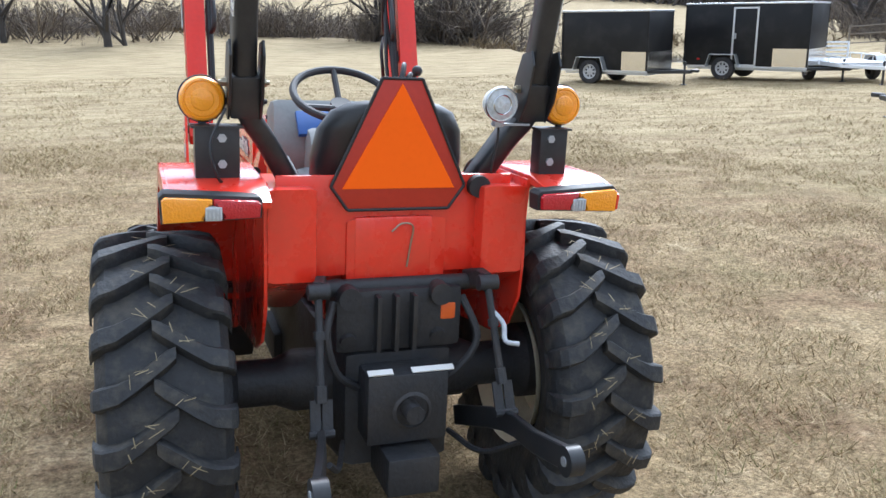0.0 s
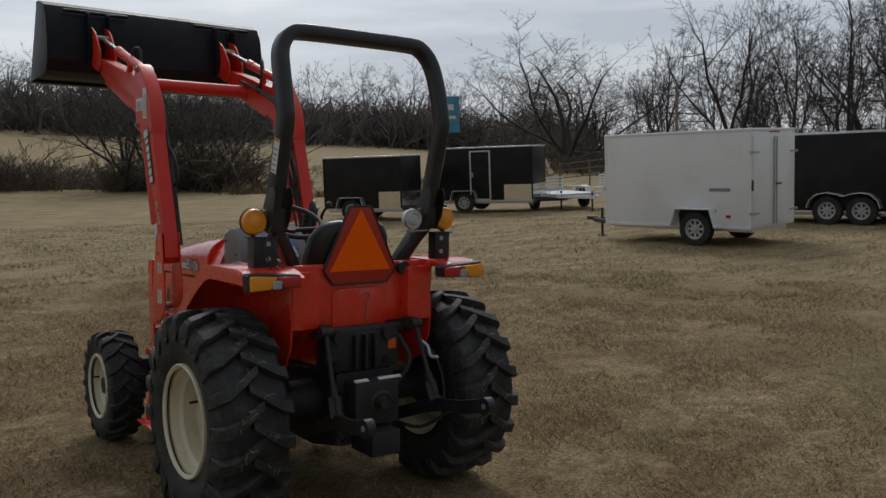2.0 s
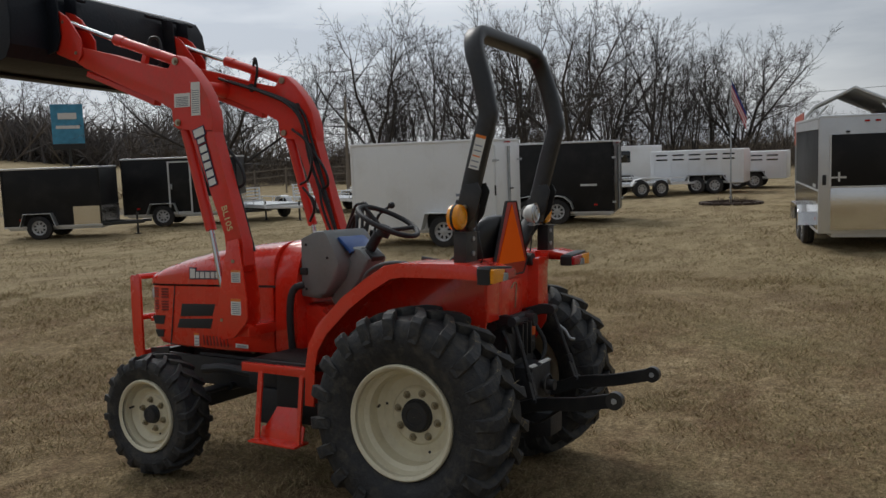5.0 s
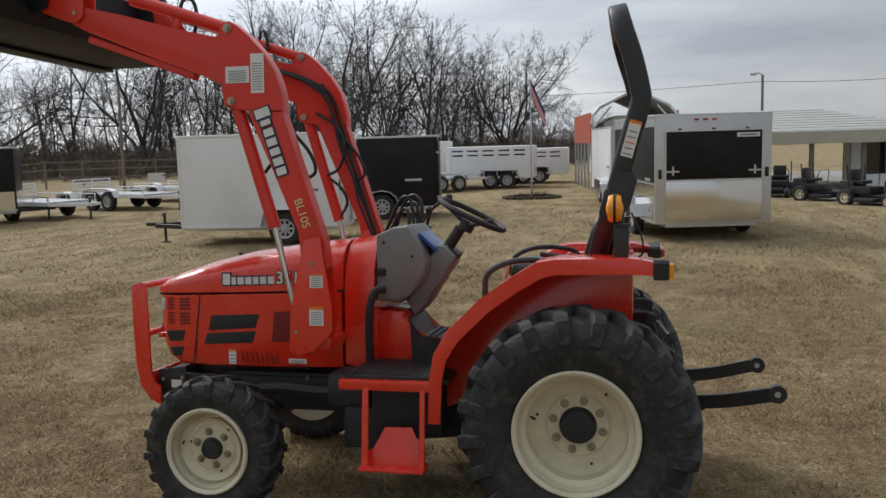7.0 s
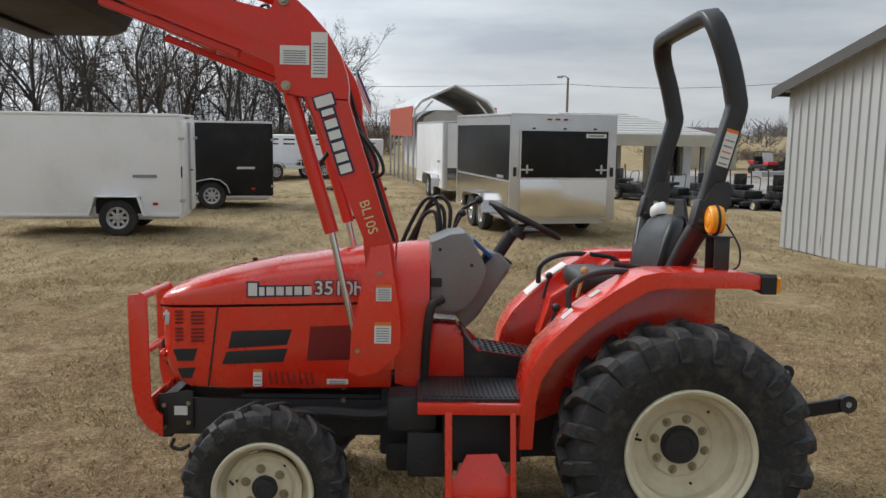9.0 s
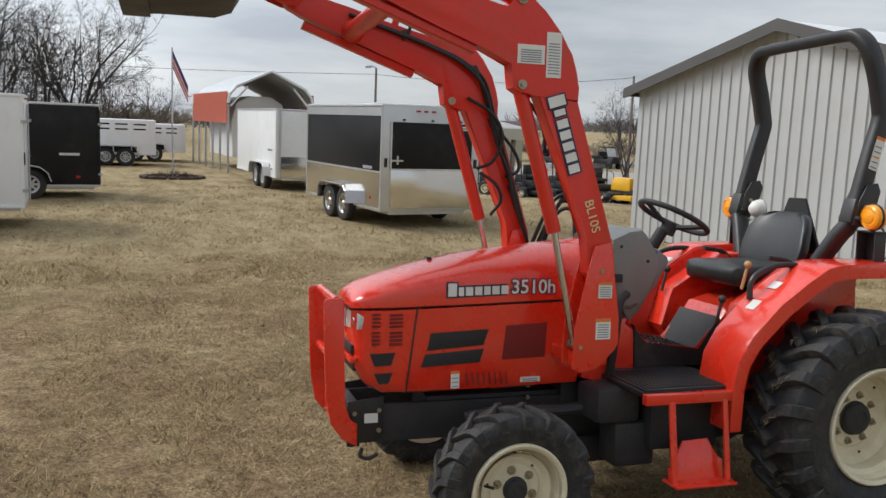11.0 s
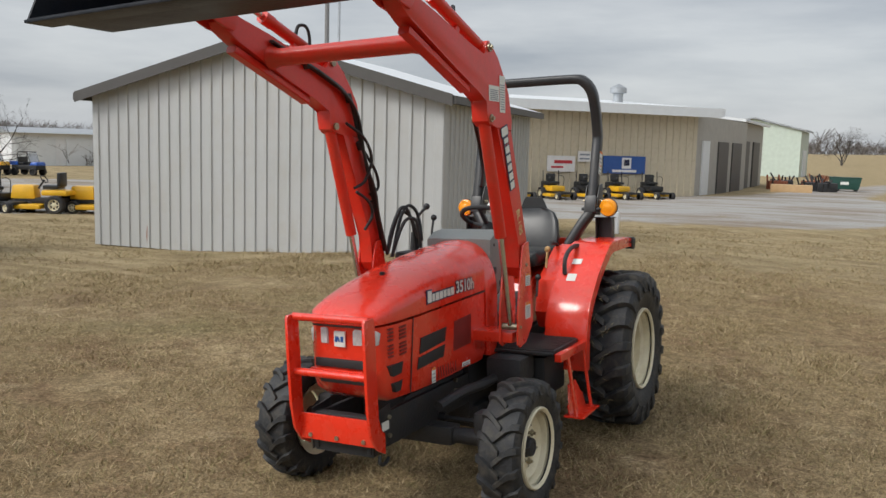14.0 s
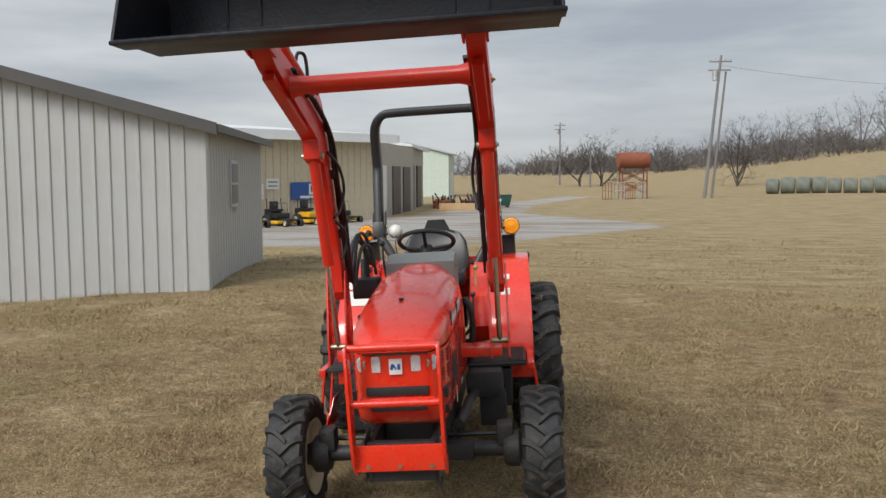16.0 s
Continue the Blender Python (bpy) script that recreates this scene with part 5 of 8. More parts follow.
# rear panel, emblem and seat
rear = part("rear_panel", prism(B(), [(-0.36, 1.228), (0.365, 1.228), (0.365, 1.08), (0.31, 1.0), (0.30, 0.925), (-0.295, 0.925), (-0.305, 1.0), (-0.36, 1.08)], -0.165, -0.15, axis="y", bevel=0.006), RED, tractor, "red rear body panel")
part("access_panel", box(B(), (-0.012, -0.17, 1.01), (0.24, 0.025, 0.19), bevel=0.008), RED, rear)
part("hitch_pin_wire", tube(B(), smooth_path([(-0.02, -0.186, 1.06), (0.01, -0.19, 1.085), (0.045, -0.188, 1.075), (0.04, -0.186, 1.02), (0.03, -0.186, 0.95)], 5), 0.003, 6), BOLT, rear)
bm = B()
cyl(bm, (0.252, -0.16, 1.192), (0.252, -0.195, 1.192), 0.034, 16)
part("fuel_cap", bm, MATTE, rear, "black round socket cap")
emblem = part("slow_vehicle_emblem", prism(B(), [(-0.155, 1.127), (0.155, 1.127), (0.205, 1.197), (0.06, 1.508), (-0.06, 1.508), (-0.205, 1.197)], -0.180, -0.174, axis="y", bevel=0.001), SMV_RED, tractor, "orange triangle slow vehicle emblem with red border")
part("emblem_triangle", prism(B(), [(-0.172, 1.190), (0.172, 1.190), (0.0, 1.495)], -0.184, -0.179, axis="y"), SMV_OR, emblem)
part("emblem_back", prism(B(), [(-0.157, 1.125), (0.157, 1.125), (0.207, 1.197), (0.062, 1.51), (-0.062, 1.51), (-0.207, 1.197)], -0.1735, -0.169, axis="y"), MATTE, emblem)
bm = B()
for a, b in (((-0.155, 1.127), (0.155, 1.127)), ((0.155, 1.127), (0.205, 1.197)), ((0.205, 1.197), (0.06, 1.508)), ((0.06, 1.508), (-0.06, 1.508)), ((-0.06, 1.508), (-0.205, 1.197)), ((-0.205, 1.197), (-0.155, 1.127))):
    tube(bm, [(a[0], -0.180, a[1]), (b[0], -0.180, b[1])], 0.005, 6)
part("emblem_edge", bm, MATTE, emblem)
seat = part("seat", box(B(), (0, 0.14, 1.12), (0.46, 0.42, 0.11), bevel=0.045), VINYL, tractor, "black vinyl tractor seat", angle=60)
rows = []
for z, w, d, y in ((1.08, 0.205, 0.05, -0.05), (1.16, 0.235, 0.06, -0.06), (1.26, 0.24, 0.055, -0.085), (1.35, 0.225, 0.05, -0.11), (1.405, 0.19, 0.04, -0.135), (1.43, 0.14, 0.028, -0.15), (1.438, 0.09, 0.015, -0.155)):
    rows.append([Vector((w * math.copysign(abs(math.cos(a)) ** 0.6, math.cos(a)), y + d * math.copysign(abs(math.sin(a)) ** 0.7, math.sin(a)) - 0.10 * abs(math.cos(a)) * 0 + 0.05 * (abs(math.cos(a)) ** 2), z)) for a in [2 * math.pi * k / 24 for k in range(24)]])
part("seat_back", loft(B(), rows), VINYL, seat, "black vinyl bucket backrest", angle=60)
for s in (-1, 1):
    bm = tube(B(), smooth_path([(s * 0.25, 0.02, 1.14), (s * 0.27, 0.08, 1.20), (s * 0.27, 0.2, 1.22)], 4), 0.012, 8)
    part("seat_belt_stalk", bm, MATTE, seat)
for x, y, z in ((-0.30, 0.34, 1.19), (0.31, 0.40, 1.10), (-0.28, 0.46, 1.02)):
    bm = tube(B(), [(x, y + 0.03, z - 0.12), (x, y, z)], 0.008, 8)
    bmesh.ops.create_icosphere(bm, subdivisions=2, radius=0.02, matrix=Matrix.Translation((x, y, z)))
    part("gear_lever", bm, mat("lever_knob_%s" % ("tan" if x < -0.29 else "black"), (0.5, 0.3, 0.12) if x < -0.29 else (0.03, 0.03, 0.03), 0.4), tractor, "small control lever")
WL = (0.31, -0.178, 1.440)
bm = B()
lathe(bm, [(0.001, 0.06), (0.025, 0.056), (0.045, 0.035), (0.054, 0.0), (0.054, -0.006), (0.050, -0.01), (0.046, -0.006)], WL, "y", 26)
work = part("work_lamp", bm, LABEL, tractor, "white round rear work lamp with a clear lens", angle=50)
bm = B()
lathe(bm, [(0.0475, -0.006), (0.04, -0.012), (0.02, -0.017), (0.001, -0.018)], WL, "y", 26)
part("lamp_lens", bm, CLEAR, work, angle=60)
bm = B()
lathe(bm, [(0.026, -0.0165), (0.028, -0.0185), (0.030, -0.0165)], WL, "y", 26)
lathe(bm, [(0.049, -0.009), (0.051, -0.013), (0.054, -0.008)], WL, "y", 26)
part("lens_ring", bm, CHROME, work)
part("lamp_stem", tube(B(), smooth_path([(0.31, -0.17, 1.388), (0.312, -0.165, 1.33), (0.30, -0.16, 1.24), (0.307, -0.15, 1.195)], 4), 0.004, 6), BLACK, work)
part("lamp_plate", box(B(), (0.357, -0.155, 1.378), (0.12, 0.025, 0.006)), GALV, work)
part("lamp_bolt", box(B(), (0.31, -0.165, 1.381), (0.03, 0.03, 0.02), bevel=0.004), GALV, work)

# three-point hitch
hitch = part("hitch_frame", box(B(), (0.0, -0.28, 0.56), (0.25, 0.14, 0.22), bevel=0.014), IRON, tractor, "black three-point hitch and power take-off guard")
part("drawbar_box", box(B(), (0.0, -0.33, 0.38), (0.16, 0.2, 0.12), bevel=0.01), IRON, hitch)
bm = B()
cyl(bm, (0.0, -0.36, 0.57), (0.0, -0.42, 0.57), 0.028, 14)
lathe(bm, [(0.05, -0.375), (0.06, -0.385), (0.05, -0.39)], (0, 0, 0.57), "y", 18)
part("pto_shaft", bm, IRON, hitch)
for x, w in ((-0.085, 0.075), (0.075, 0.13)):
    part("hitch_label", box(B(), (x, -0.335, 0.676), (w, 0.022, 0.004), Matrix.Rotation(radians(20), 4, "X")), LABEL, hitch, "white label")
for x in (-0.075, -0.02, 0.035):
    part("top_link_bracket", box(B(), (x, -0.255, 0.80), (0.014, 0.045, 0.17), bevel=0.003), BLACK, hitch)
part("rear_socket", box(B(), (0.15, -0.225, 0.82), (0.05, 0.04, 0.055), bevel=0.01), mat("orange_red_plastic", (0.7, 0.12, 0.015), 0.4), hitch)
bm = B()
box(bm, (0, -0.16, 0.80), (0.40, 0.16, 0.20), bevel=0.03)
for x in (-0.16, 0.12):
    cyl(bm, (x, -0.19, 0.88), (x, -0.265, 0.88), 0.034, 12)
    cyl(bm, (x, -0.19, 0.76), (x, -0.25, 0.74), 0.026, 10)
tube(bm, smooth_path([(-0.2, -0.22, 0.86), (-0.23, -0.27, 0.78), (-0.20, -0.27, 0.66), (-0.13, -0.25, 0.60)], 4), 0.012, 8)
tube(bm, smooth_path([(0.2, -0.22, 0.86), (0.24, -0.27, 0.74), (0.18, -0.27, 0.64), (0.13, -0.25, 0.60)], 4), 0.012, 8)
tube(bm, [(-0.27, -0.19, 0.895), (0.27, -0.19, 0.895)], 0.026, 12)
part("lift_housing", bm, IRON, hitch)
for s in (-1, 1):
    top, low, end = (Vector((-0.265, -0.31, 0.925)), Vector((-0.275, -0.43, 0.55)), -0.37) if s < 0 else (Vector((0.245, -0.31, 0.925)), Vector((0.275, -0.44, 0.56)), 0.27)
    part("lift_arm", tube(B(), [(s * 0.235, -0.17, 0.90), (s * 0.245, -0.25, 0.925), top], 0.03, rect=(0.03, 0.055)), IRON, hitch)
    bm = B()
    cyl(bm, top, top.lerp(low, 0.75), 0.011, 10)
    cyl(bm, top + Vector((0.03, 0, 0)), top - Vector((0.03, 0, 0)), 0.024, 12)
    cyl(bm, top.lerp(low, 0.28), top.lerp(low, 0.34), 0.017, 8)
    cyl(bm, top.lerp(low, 0.66), top.lerp(low, 0.78), 0.018, 8)
    for k in (-0.017, 0.017):
        tube(bm, [top.lerp(low, 0.76) + Vector((k, 0, 0)), low + Vector((k, 0, -0.01))], 0.006, rect=(0.008, 0.03))
    cyl(bm, low + Vector((0.035, 0, 0)), low - Vector((0.035, 0, 0)), 0.012, 8)
    part("lift_rod", bm, IRON, hitch, "dark steel lift rod with clevis")
    bm = B()
    tube(bm, smooth_path([(s * 0.23, -0.16, 0.43), (low.x, -0.43, 0.53), ((low.x + end) / 2, -0.64, 0.565), (end, -0.83, 0.612)], 3), 0.03, rect=(0.064, 0.022), up=(1, 0, 0))
    cyl(bm, (end - 0.02, -0.85, 0.615), (end + 0.02, -0.85, 0.615), 0.04, 16)
    link = part("lower_link", bm, BLACK, hitch, "black lower hitch link")
    bm = B()
    cyl(bm, (end - 0.023, -0.85, 0.615), (end + 0.023, -0.85, 0.615), 0.013, 12)
    part("ball_end", bm, GALV, link)
    part("check_chain", tube(B(), smooth_path([(s * 0.17, -0.24, 0.42), (s * 0.22, -0.40, 0.42), (low.x * 1.02, -0.55, 0.52)], 4), 0.009, 6), IRON, link)
bm = tube(B(), smooth_path([(0.26, -0.34, 0.84), (0.28, -0.37, 0.81), (0.275, -0.40, 0.77), (0.315, -0.41, 0.76)], 4), 0.008, 8)
part("crank_handle", bm, GALV, hitch)
bm = tube(B(), smooth_path([(-0.50, -0.22, 1.42), (-0.545, -0.26, 1.33), (-0.53, -0.27, 1.25), (-0.51, -0.24, 1.22)], 5), 0.004, 6)
part("lamp_wire", bm, HOSE, tractor)
part("exhaust_pipe", tube(B(), smooth_path([(-0.27, 1.05, 0.66), (-0.30, 1.04, 0.90), (-0.29, 1.02, 1.02), (-0.26, 0.97, 1.05)], 5), 0.02, 10), MATTE, tractor, "black side conduit")


# ---------------------------------------------------------------- trailers
def mesh_of(name, bm, material, smooth=True, angle=35):
    me = bpy.data.meshes.new(name)
    bmesh.ops.recalc_face_normals(bm, faces=bm.faces)
    bm.to_mesh(me)
    bm.free()
    me.materials.append(material)
    return finish(me, smooth, angle)


def small_wheel_meshes(r, w, rim_mat, spokes):
    bm = B()
    rr = r * 0.58
    lathe(bm, [(rr, -w * 0.42), (rr + 0.01, -w * 0.5), (r * 0.85, -w * 0.52), (r * 0.97, -w * 0.42), (r, -w * 0.25), (r, -w * 0.14), (r - 0.01, -w * 0.12), (r, -w * 0.10), (r, w * 0.10), (r - 0.01, w * 0.12), (r, w * 0.14), (r, w * 0.25), (r * 0.97, w * 0.42), (r * 0.85, w * 0.52), (rr + 0.01, w * 0.5), (rr, w * 0.42)], (0, 0, 0), "y", 28)
    tyre_me = mesh_of("tyre", bm, TYRE2)
    bm = B()
    lathe(bm, [(rr + 0.006, w * 0.44), (rr - 0.004, w * 0.47), (rr - 0.016, w * 0.44), (rr - 0.02, w * 0.30), (rr * 0.80, w * 0.27), (rr * 0.80, w * 0.20), (rr, w * 0.18)], (0, 0, 0), "y", 28, True)
    lathe(bm, [(0.001, w * 0.18), (rr * 0.44, w * 0.18), (rr * 0.44, w * 0.33), (rr * 0.34, w * 0.36), (rr * 0.30, w * 0.36), (rr * 0.22, w * 0.44), (0.001, w * 0.45)], (0, 0, 0), "y", 28)
    for k in range(spokes):
        a = 2 * math.pi * k / spokes
        box(bm, (rr * 0.62 * math.cos(a), w * 0.285, rr * 0.62 * math.sin(a)), (rr * 0.44, 0.024, rr * (0.24 if spokes > 5 else 0.30)), Matrix.Rotation(-a, 4, "Y"), 0.004)
    # dark backing disc paints the shade seen through the spoke openings
    lathe(bm, [(0.001, w * 0.10), (rr, w * 0.10), (rr, w * 0.08)], (0, 0, 0), "y", 28)
    rim_me = mesh_of("rim", bm, rim_mat)
    rim_me.materials.append(TYRE2)
    for p in rim_me.polygons:
        if abs(p.center.y - w * 0.10) < 0.004:
            p.material_index = 1
    return tyre_me, rim_me


WHITE_RIM = mat("silver_spoke_rim", (0.5, 0.5, 0.5), 0.4, 0.4, vary=0.15)
# near-black colour that stands in for the shade behind trailer wheels
WHEEL_SHADE = mat("painted_wheel_shade", (0.01, 0.01, 0.01), 0.8)
TRAILER_WHEEL = small_wheel_meshes(0.335, 0.2, WHITE_RIM, 8)
ALLOY_WHEEL = small_wheel_meshes(0.335, 0.2, ALU, 5)


def add_wheel(parent, at, side, meshes, scale=1.0):
    """side: +1 when the outer face looks along +y of its thing."""
    m = Matrix.Translation(at) @ Matrix.Rotation(0 if side > 0 else math.pi, 4, "Z") @ Matrix.Scale(scale, 4)
    rim = shared("wheel", meshes[1], parent, m)
    shared("tyre", meshes[0], rim)
    return rim


def place(x, y, heading, dz=0.0):
    return pose(x, y, gz(x, y) + dz, 0, 0, heading)


def jack(parent, x, zb=0.0):
    bm = B()
    cyl(bm, (x, 0.0, zb + 0.01), (x, 0.0, 0.62), 0.03, 10)
    box(bm, (x, 0, zb + 0.02), (0.14, 0.14, 0.02))
    tube(bm, [(x, 0, 0.60), (x, 0.12, 0.60), (x, 0.12, 0.55)], 0.01, 6)
    part("jack", bm, BLACK, parent, "black tongue jack")


def tongue(parent, x0, x1, w, z=0.36, material=BLACK):
    bm = B()
    for s in (-1, 1):
        tube(bm, [(x0 - 0.1, s * w, z), (x1 - 0.15, s * 0.05, z)], 0.03, rect=(0.05, 0.09))
    box(bm, (x1 - 0.05, 0, z + 0.03), (0.24, 0.09, 0.08), bevel=0.02)
    part("tongue", bm, material, parent, "steel A-frame tongue with coupler")


def cargo_trailer(name, m, length, width, z0, z1, skin, trim, label, axles, guard=0.0, door=None, rear=None, wheels=TRAILER_WHEEL, fender_mat=None, lower=None, nose=0.0):
    t = thing(name, m, label, "trailer")
    hl, hw = length / 2, width / 2
    bm = B()
    if nose:
        pts = [(-hl, -hw), (hl - nose, -hw), (hl, -hw * 0.25), (hl, hw * 0.25), (hl - nose, hw), (-hl, hw)]
        prism(bm, pts, z0, z1, axis="z", bevel=0.015)
    else:
        box(bm, (0, 0, (z0 + z1) / 2), (length, width, z1 - z0), bevel=0.02)
    body_ = part("body", bm, skin, t)
    bm = B()
    box(bm, (0, 0, z1 + 0.012), (length + 0.03, width + 0.03, 0.05), bevel=0.015)
    part("roof_cap", bm, trim, body_, "pale metal roof edge trim")
    bm = B()
    for s in (-1, 1):
        box(bm, (0, s * (hw + 0.004), z0 + 0.02), (length, 0.02, 0.05))
    box(bm, (0, 0, z0 - 0.04), (length * 0.96, width * 0.8, 0.07))
    part("frame_rail", bm, trim if skin is not TWHITE else TWHITE, body_)
    for s in (-1, 1):
        for x in (-hl + 0.02, hl - 0.02 - nose):
            part("corner_post", box(B(), (x, s * (hw + 0.004), (z0 + z1) / 2), (0.05, 0.015, z1 - z0 - 0.02)), skin if skin is TBLACK and not lower else trim, body_)
        n = int(length / 0.61)
        for i in range(1, n):
            x = -hl + length * i / n
            if skin is TWHITE:
                part("panel_seam", box(B(), (x, s * (hw + 0.0012), (z0 + z1) / 2), (0.012, 0.003, z1 - z0 - 0.12)), TWHITE, body_)
    for x in axles:
        for s in (-1, 1):
            add_wheel(t, (x, s * (hw + 0.02), 0.335), s, wheels)
    fm = fender_mat or trim
    xa, xb = min(axles), max(axles)
    for s in (-1, 1):
        bm = B()
        if len(axles) == 1:
            path_ = [(xa - 0.47, 0, 0.38), (xa - 0.36, 0, 0.72), (xa + 0.36, 0, 0.72), (xa + 0.47, 0, 0.38)]
        else:
            path_ = [(xa - 0.42, 0, 0.40), (xa - 0.36, 0, 0.58), (xa - 0.2, 0, 0.71), (xa, 0, 0.745), (xa + 0.22, 0, 0.71), ((xa + xb) / 2, 0, 0.665), (xb - 0.22, 0, 0.71), (xb, 0, 0.745), (xb + 0.2, 0, 0.71), (xb + 0.36, 0, 0.58), (xb + 0.42, 0, 0.40)]
            if skin is not TBLACK or lower is not None:
                path_ = [(xa - 0.42, 0, 0.38), (xa - 0.38, 0, 0.62), (xa - 0.22, 0, 0.73), (xb + 0.22, 0, 0.73), (xb + 0.38, 0, 0.62), (xb + 0.42, 0, 0.38)]
        path_ = [(p[0], s * (hw + 0.10), p[2]) for p in path_]
        tube(bm, path_, 0.02, rect=(0.24, 0.02), up=(0, 0, 1))
        part("fender", bm, fm, t, "wheel fender")
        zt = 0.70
        # flat black sheet on the body side, painting the shade under the fender
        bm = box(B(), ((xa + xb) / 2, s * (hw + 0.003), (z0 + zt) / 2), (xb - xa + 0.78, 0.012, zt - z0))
        part("wheel_recess", bm, WHEEL_SHADE, body_)
        part("side_marker", box(B(), (-hl + 0.45, s * (hw + 0.008), z0 + 0.22), (0.09, 0.012, 0.05)), TRED, body_, "red marker lamp")
        if guard:
            part("stone_guard", box(B(), (hl - nose - guard / 2, s * (hw + 0.006), z0 + 0.28), (guard, 0.01, 0.52)), ALU, body_, "bright aluminium stone guard")
    if guard:
        part("stone_guard", box(B(), (hl + 0.006, 0, z0 + 0.28), (0.01, width * (0.25 if nose else 1.0), 0.52)), ALU, body_)
    if lower:
        for s in (-1, 1):
            part("lower_skin", box(B(), (0, s * (hw + 0.006), z0 + lower / 2), (length - 0.1, 0.012, lower)), ALU, body_, "polished aluminium lower side")
            part("trim_strip", box(B(), (0, s * (hw + 0.010), z0 + lower), (length - 0.06, 0.016, 0.03)), ALUM, body_)
            part("trim_strip", box(B(), (0, s * (hw + 0.010), z1 - 0.10), (length - 0.06, 0.016, 0.16)), ALUM, body_)
    if door:
        x, s = door
        bm = B()
        for dx in (-0.33, 0.33):
            box(bm, (x + dx, s * (hw + 0.012), (z0 + z1) / 2 - 0.02), (0.05, 0.02, z1 - z0 - 0.16))
        for z in (z0 + 0.07, z1 - 0.11):
            box(bm, (x, s * (hw + 0.012), z), (0.70, 0.02, 0.045))
        fr = part("door_frame", bm, ALUM, t, "bright framed side door")
        part("door_latch", box(B(), (x - 0.26, s * (hw + 0.03), (z0 + z1) / 2), (0.05, 0.04, 0.16), bevel=0.006), GALV, fr)
    tongue(t, hl, hl + 1.05, hw * 0.75)
    jack(t, hl + 0.72)
    part("badge_strip", box(B(), (-hl + 0.62, (hw + 0.008), (z0 + z1) / 2 - 0.18), (0.42, 0.01, 0.055)), INK if skin is TWHITE else ALUM, body_, "maker name strip shown as a plain bar")
    if rear:
        rear(t, body_, hl, hw, z0, z1)
    return t


def barn_doors(t, body_, hl, hw, z0, z1):
    skin = body_.data.materials[0]
    for s, w in ((1, 0.62), (-1, 0.62)):
        y = s * hw * 0.5
        d = part("rear_door", box(B(), (-hl - 0.012, y * 0.98, (z0 + z1) / 2 - 0.02), (0.03, hw * 0.94, z1 - z0 - 0.16), bevel=0.006), skin, t, "rear barn door")
        bm = B()
        cyl(bm, (-hl - 0.045, s * 0.05, z0 + 0.05), (-hl - 0.045, s * 0.05, z1 - 0.12), 0.013, 8)
        part("lock_rod", bm, GALV, d)
        for z in (z0 + 0.28, z1 - 0.40):
            bm = B()
            box(bm, (-hl - 0.035, s * (hw - 0.1), z), (0.02, 0.24, 0.03))
            box(bm, (-hl - 0.02, s * (hw + 0.012), z), (0.09, 0.03, 0.05))
            part("hinge", bm, GALV, d)
        part("tail_light", box(B(), (-hl - 0.012, s * (hw - 0.02), (z0 + z1) / 2 - 0.1), (0.03, 0.05, 0.2), bevel=0.006), MATTE, t, "slim tail light")
    part("door_handle", box(B(), (-hl - 0.06, -0.1, (z0 + z1) / 2 - 0.1), (0.025, 0.2, 0.03)), BLACK, t)
    for y in (-0.14, 0, 0.14):
        part("marker_light", box(B(), (-hl - 0.02, y, z1 - 0.03), (0.02, 0.07, 0.025)), TRED, t)


def ramp_door(t, body_, hl, hw, z0, z1):
    zc = z0 + 0.78
    part("rear_frame", box(B(), (-hl - 0.006, 0, (z0 + z1) / 2), (0.02, 2 * hw, z1 - z0), bevel=0.004), ALUM, t, "aluminium rear door surround")
    d = part("ramp_door", box(B(), (-hl - 0.03, 0, (zc + z1 - 0.28) / 2), (0.035, 2 * hw - 0.36, z1 - 0.28 - zc), bevel=0.006), TBLACK, t, "black and aluminium rear ramp door")
    part("ramp_lower", box(B(), (-hl - 0.03, 0, (z0 + 0.06 + zc) / 2), (0.037, 2 * hw - 0.34, zc - z0 - 0.06), bevel=0.006), ALU, d, "polished aluminium lower ramp")
    part("ramp_rail", box(B(), (-hl - 0.045, 0, zc), (0.03, 2 * hw - 0.34, 0.03)), ALUM, d)
    for s in (-1, 1):
        part("ramp_rail", box(B(), (-hl - 0.04, s * (hw - 0.165), (zc + z1 - 0.28) / 2), (0.04, 0.03, z1 - 0.28 - zc)), ALUM, d)
        bm = B()
        box(bm, (-hl - 0.06, s * (hw - 0.28), zc + 0.16), (0.03, 0.26, 0.03))
        box(bm, (-hl - 0.055, s * (hw - 0.30), zc + 0.17), (0.03, 0.03, 0.16))
        part("ramp_latch", bm, ALUM, d)
        part("tail_light", box(B(), (-hl - 0.025, s * (hw - 0.075), zc + 0.12), (0.03, 0.06, 0.17), bevel=0.01), MATTE, t, "oval tail light")
    for y in (-0.6, 0, 0.6):
        bm = B()
        lathe(bm, [(0.001, 0.03), (0.03, 0.025), (0.035, 0.0)], (-hl - 0.02, y, z1 - 0.25), "z", 10)
        part("door_bumper", bm, MATTE, d)
    for y in (-0.16, 0, 0.16):
        part("marker_light", box(B(), (-hl - 0.025, y + 0.15, z1 - 0.07), (0.02, 0.08, 0.03)), TRED, t)
    part("maker_plate", box(B(), (-hl - 0.05, -hw + 0.42, z1 - 0.36), (0.01, 0.40, 0.075)), LABEL, d, "white maker plate shown plain")
    part("maker_bar", box(B(), (-hl - 0.056, -hw + 0.42, z1 - 0.36), (0.006, 0.30, 0.03)), INK, d)


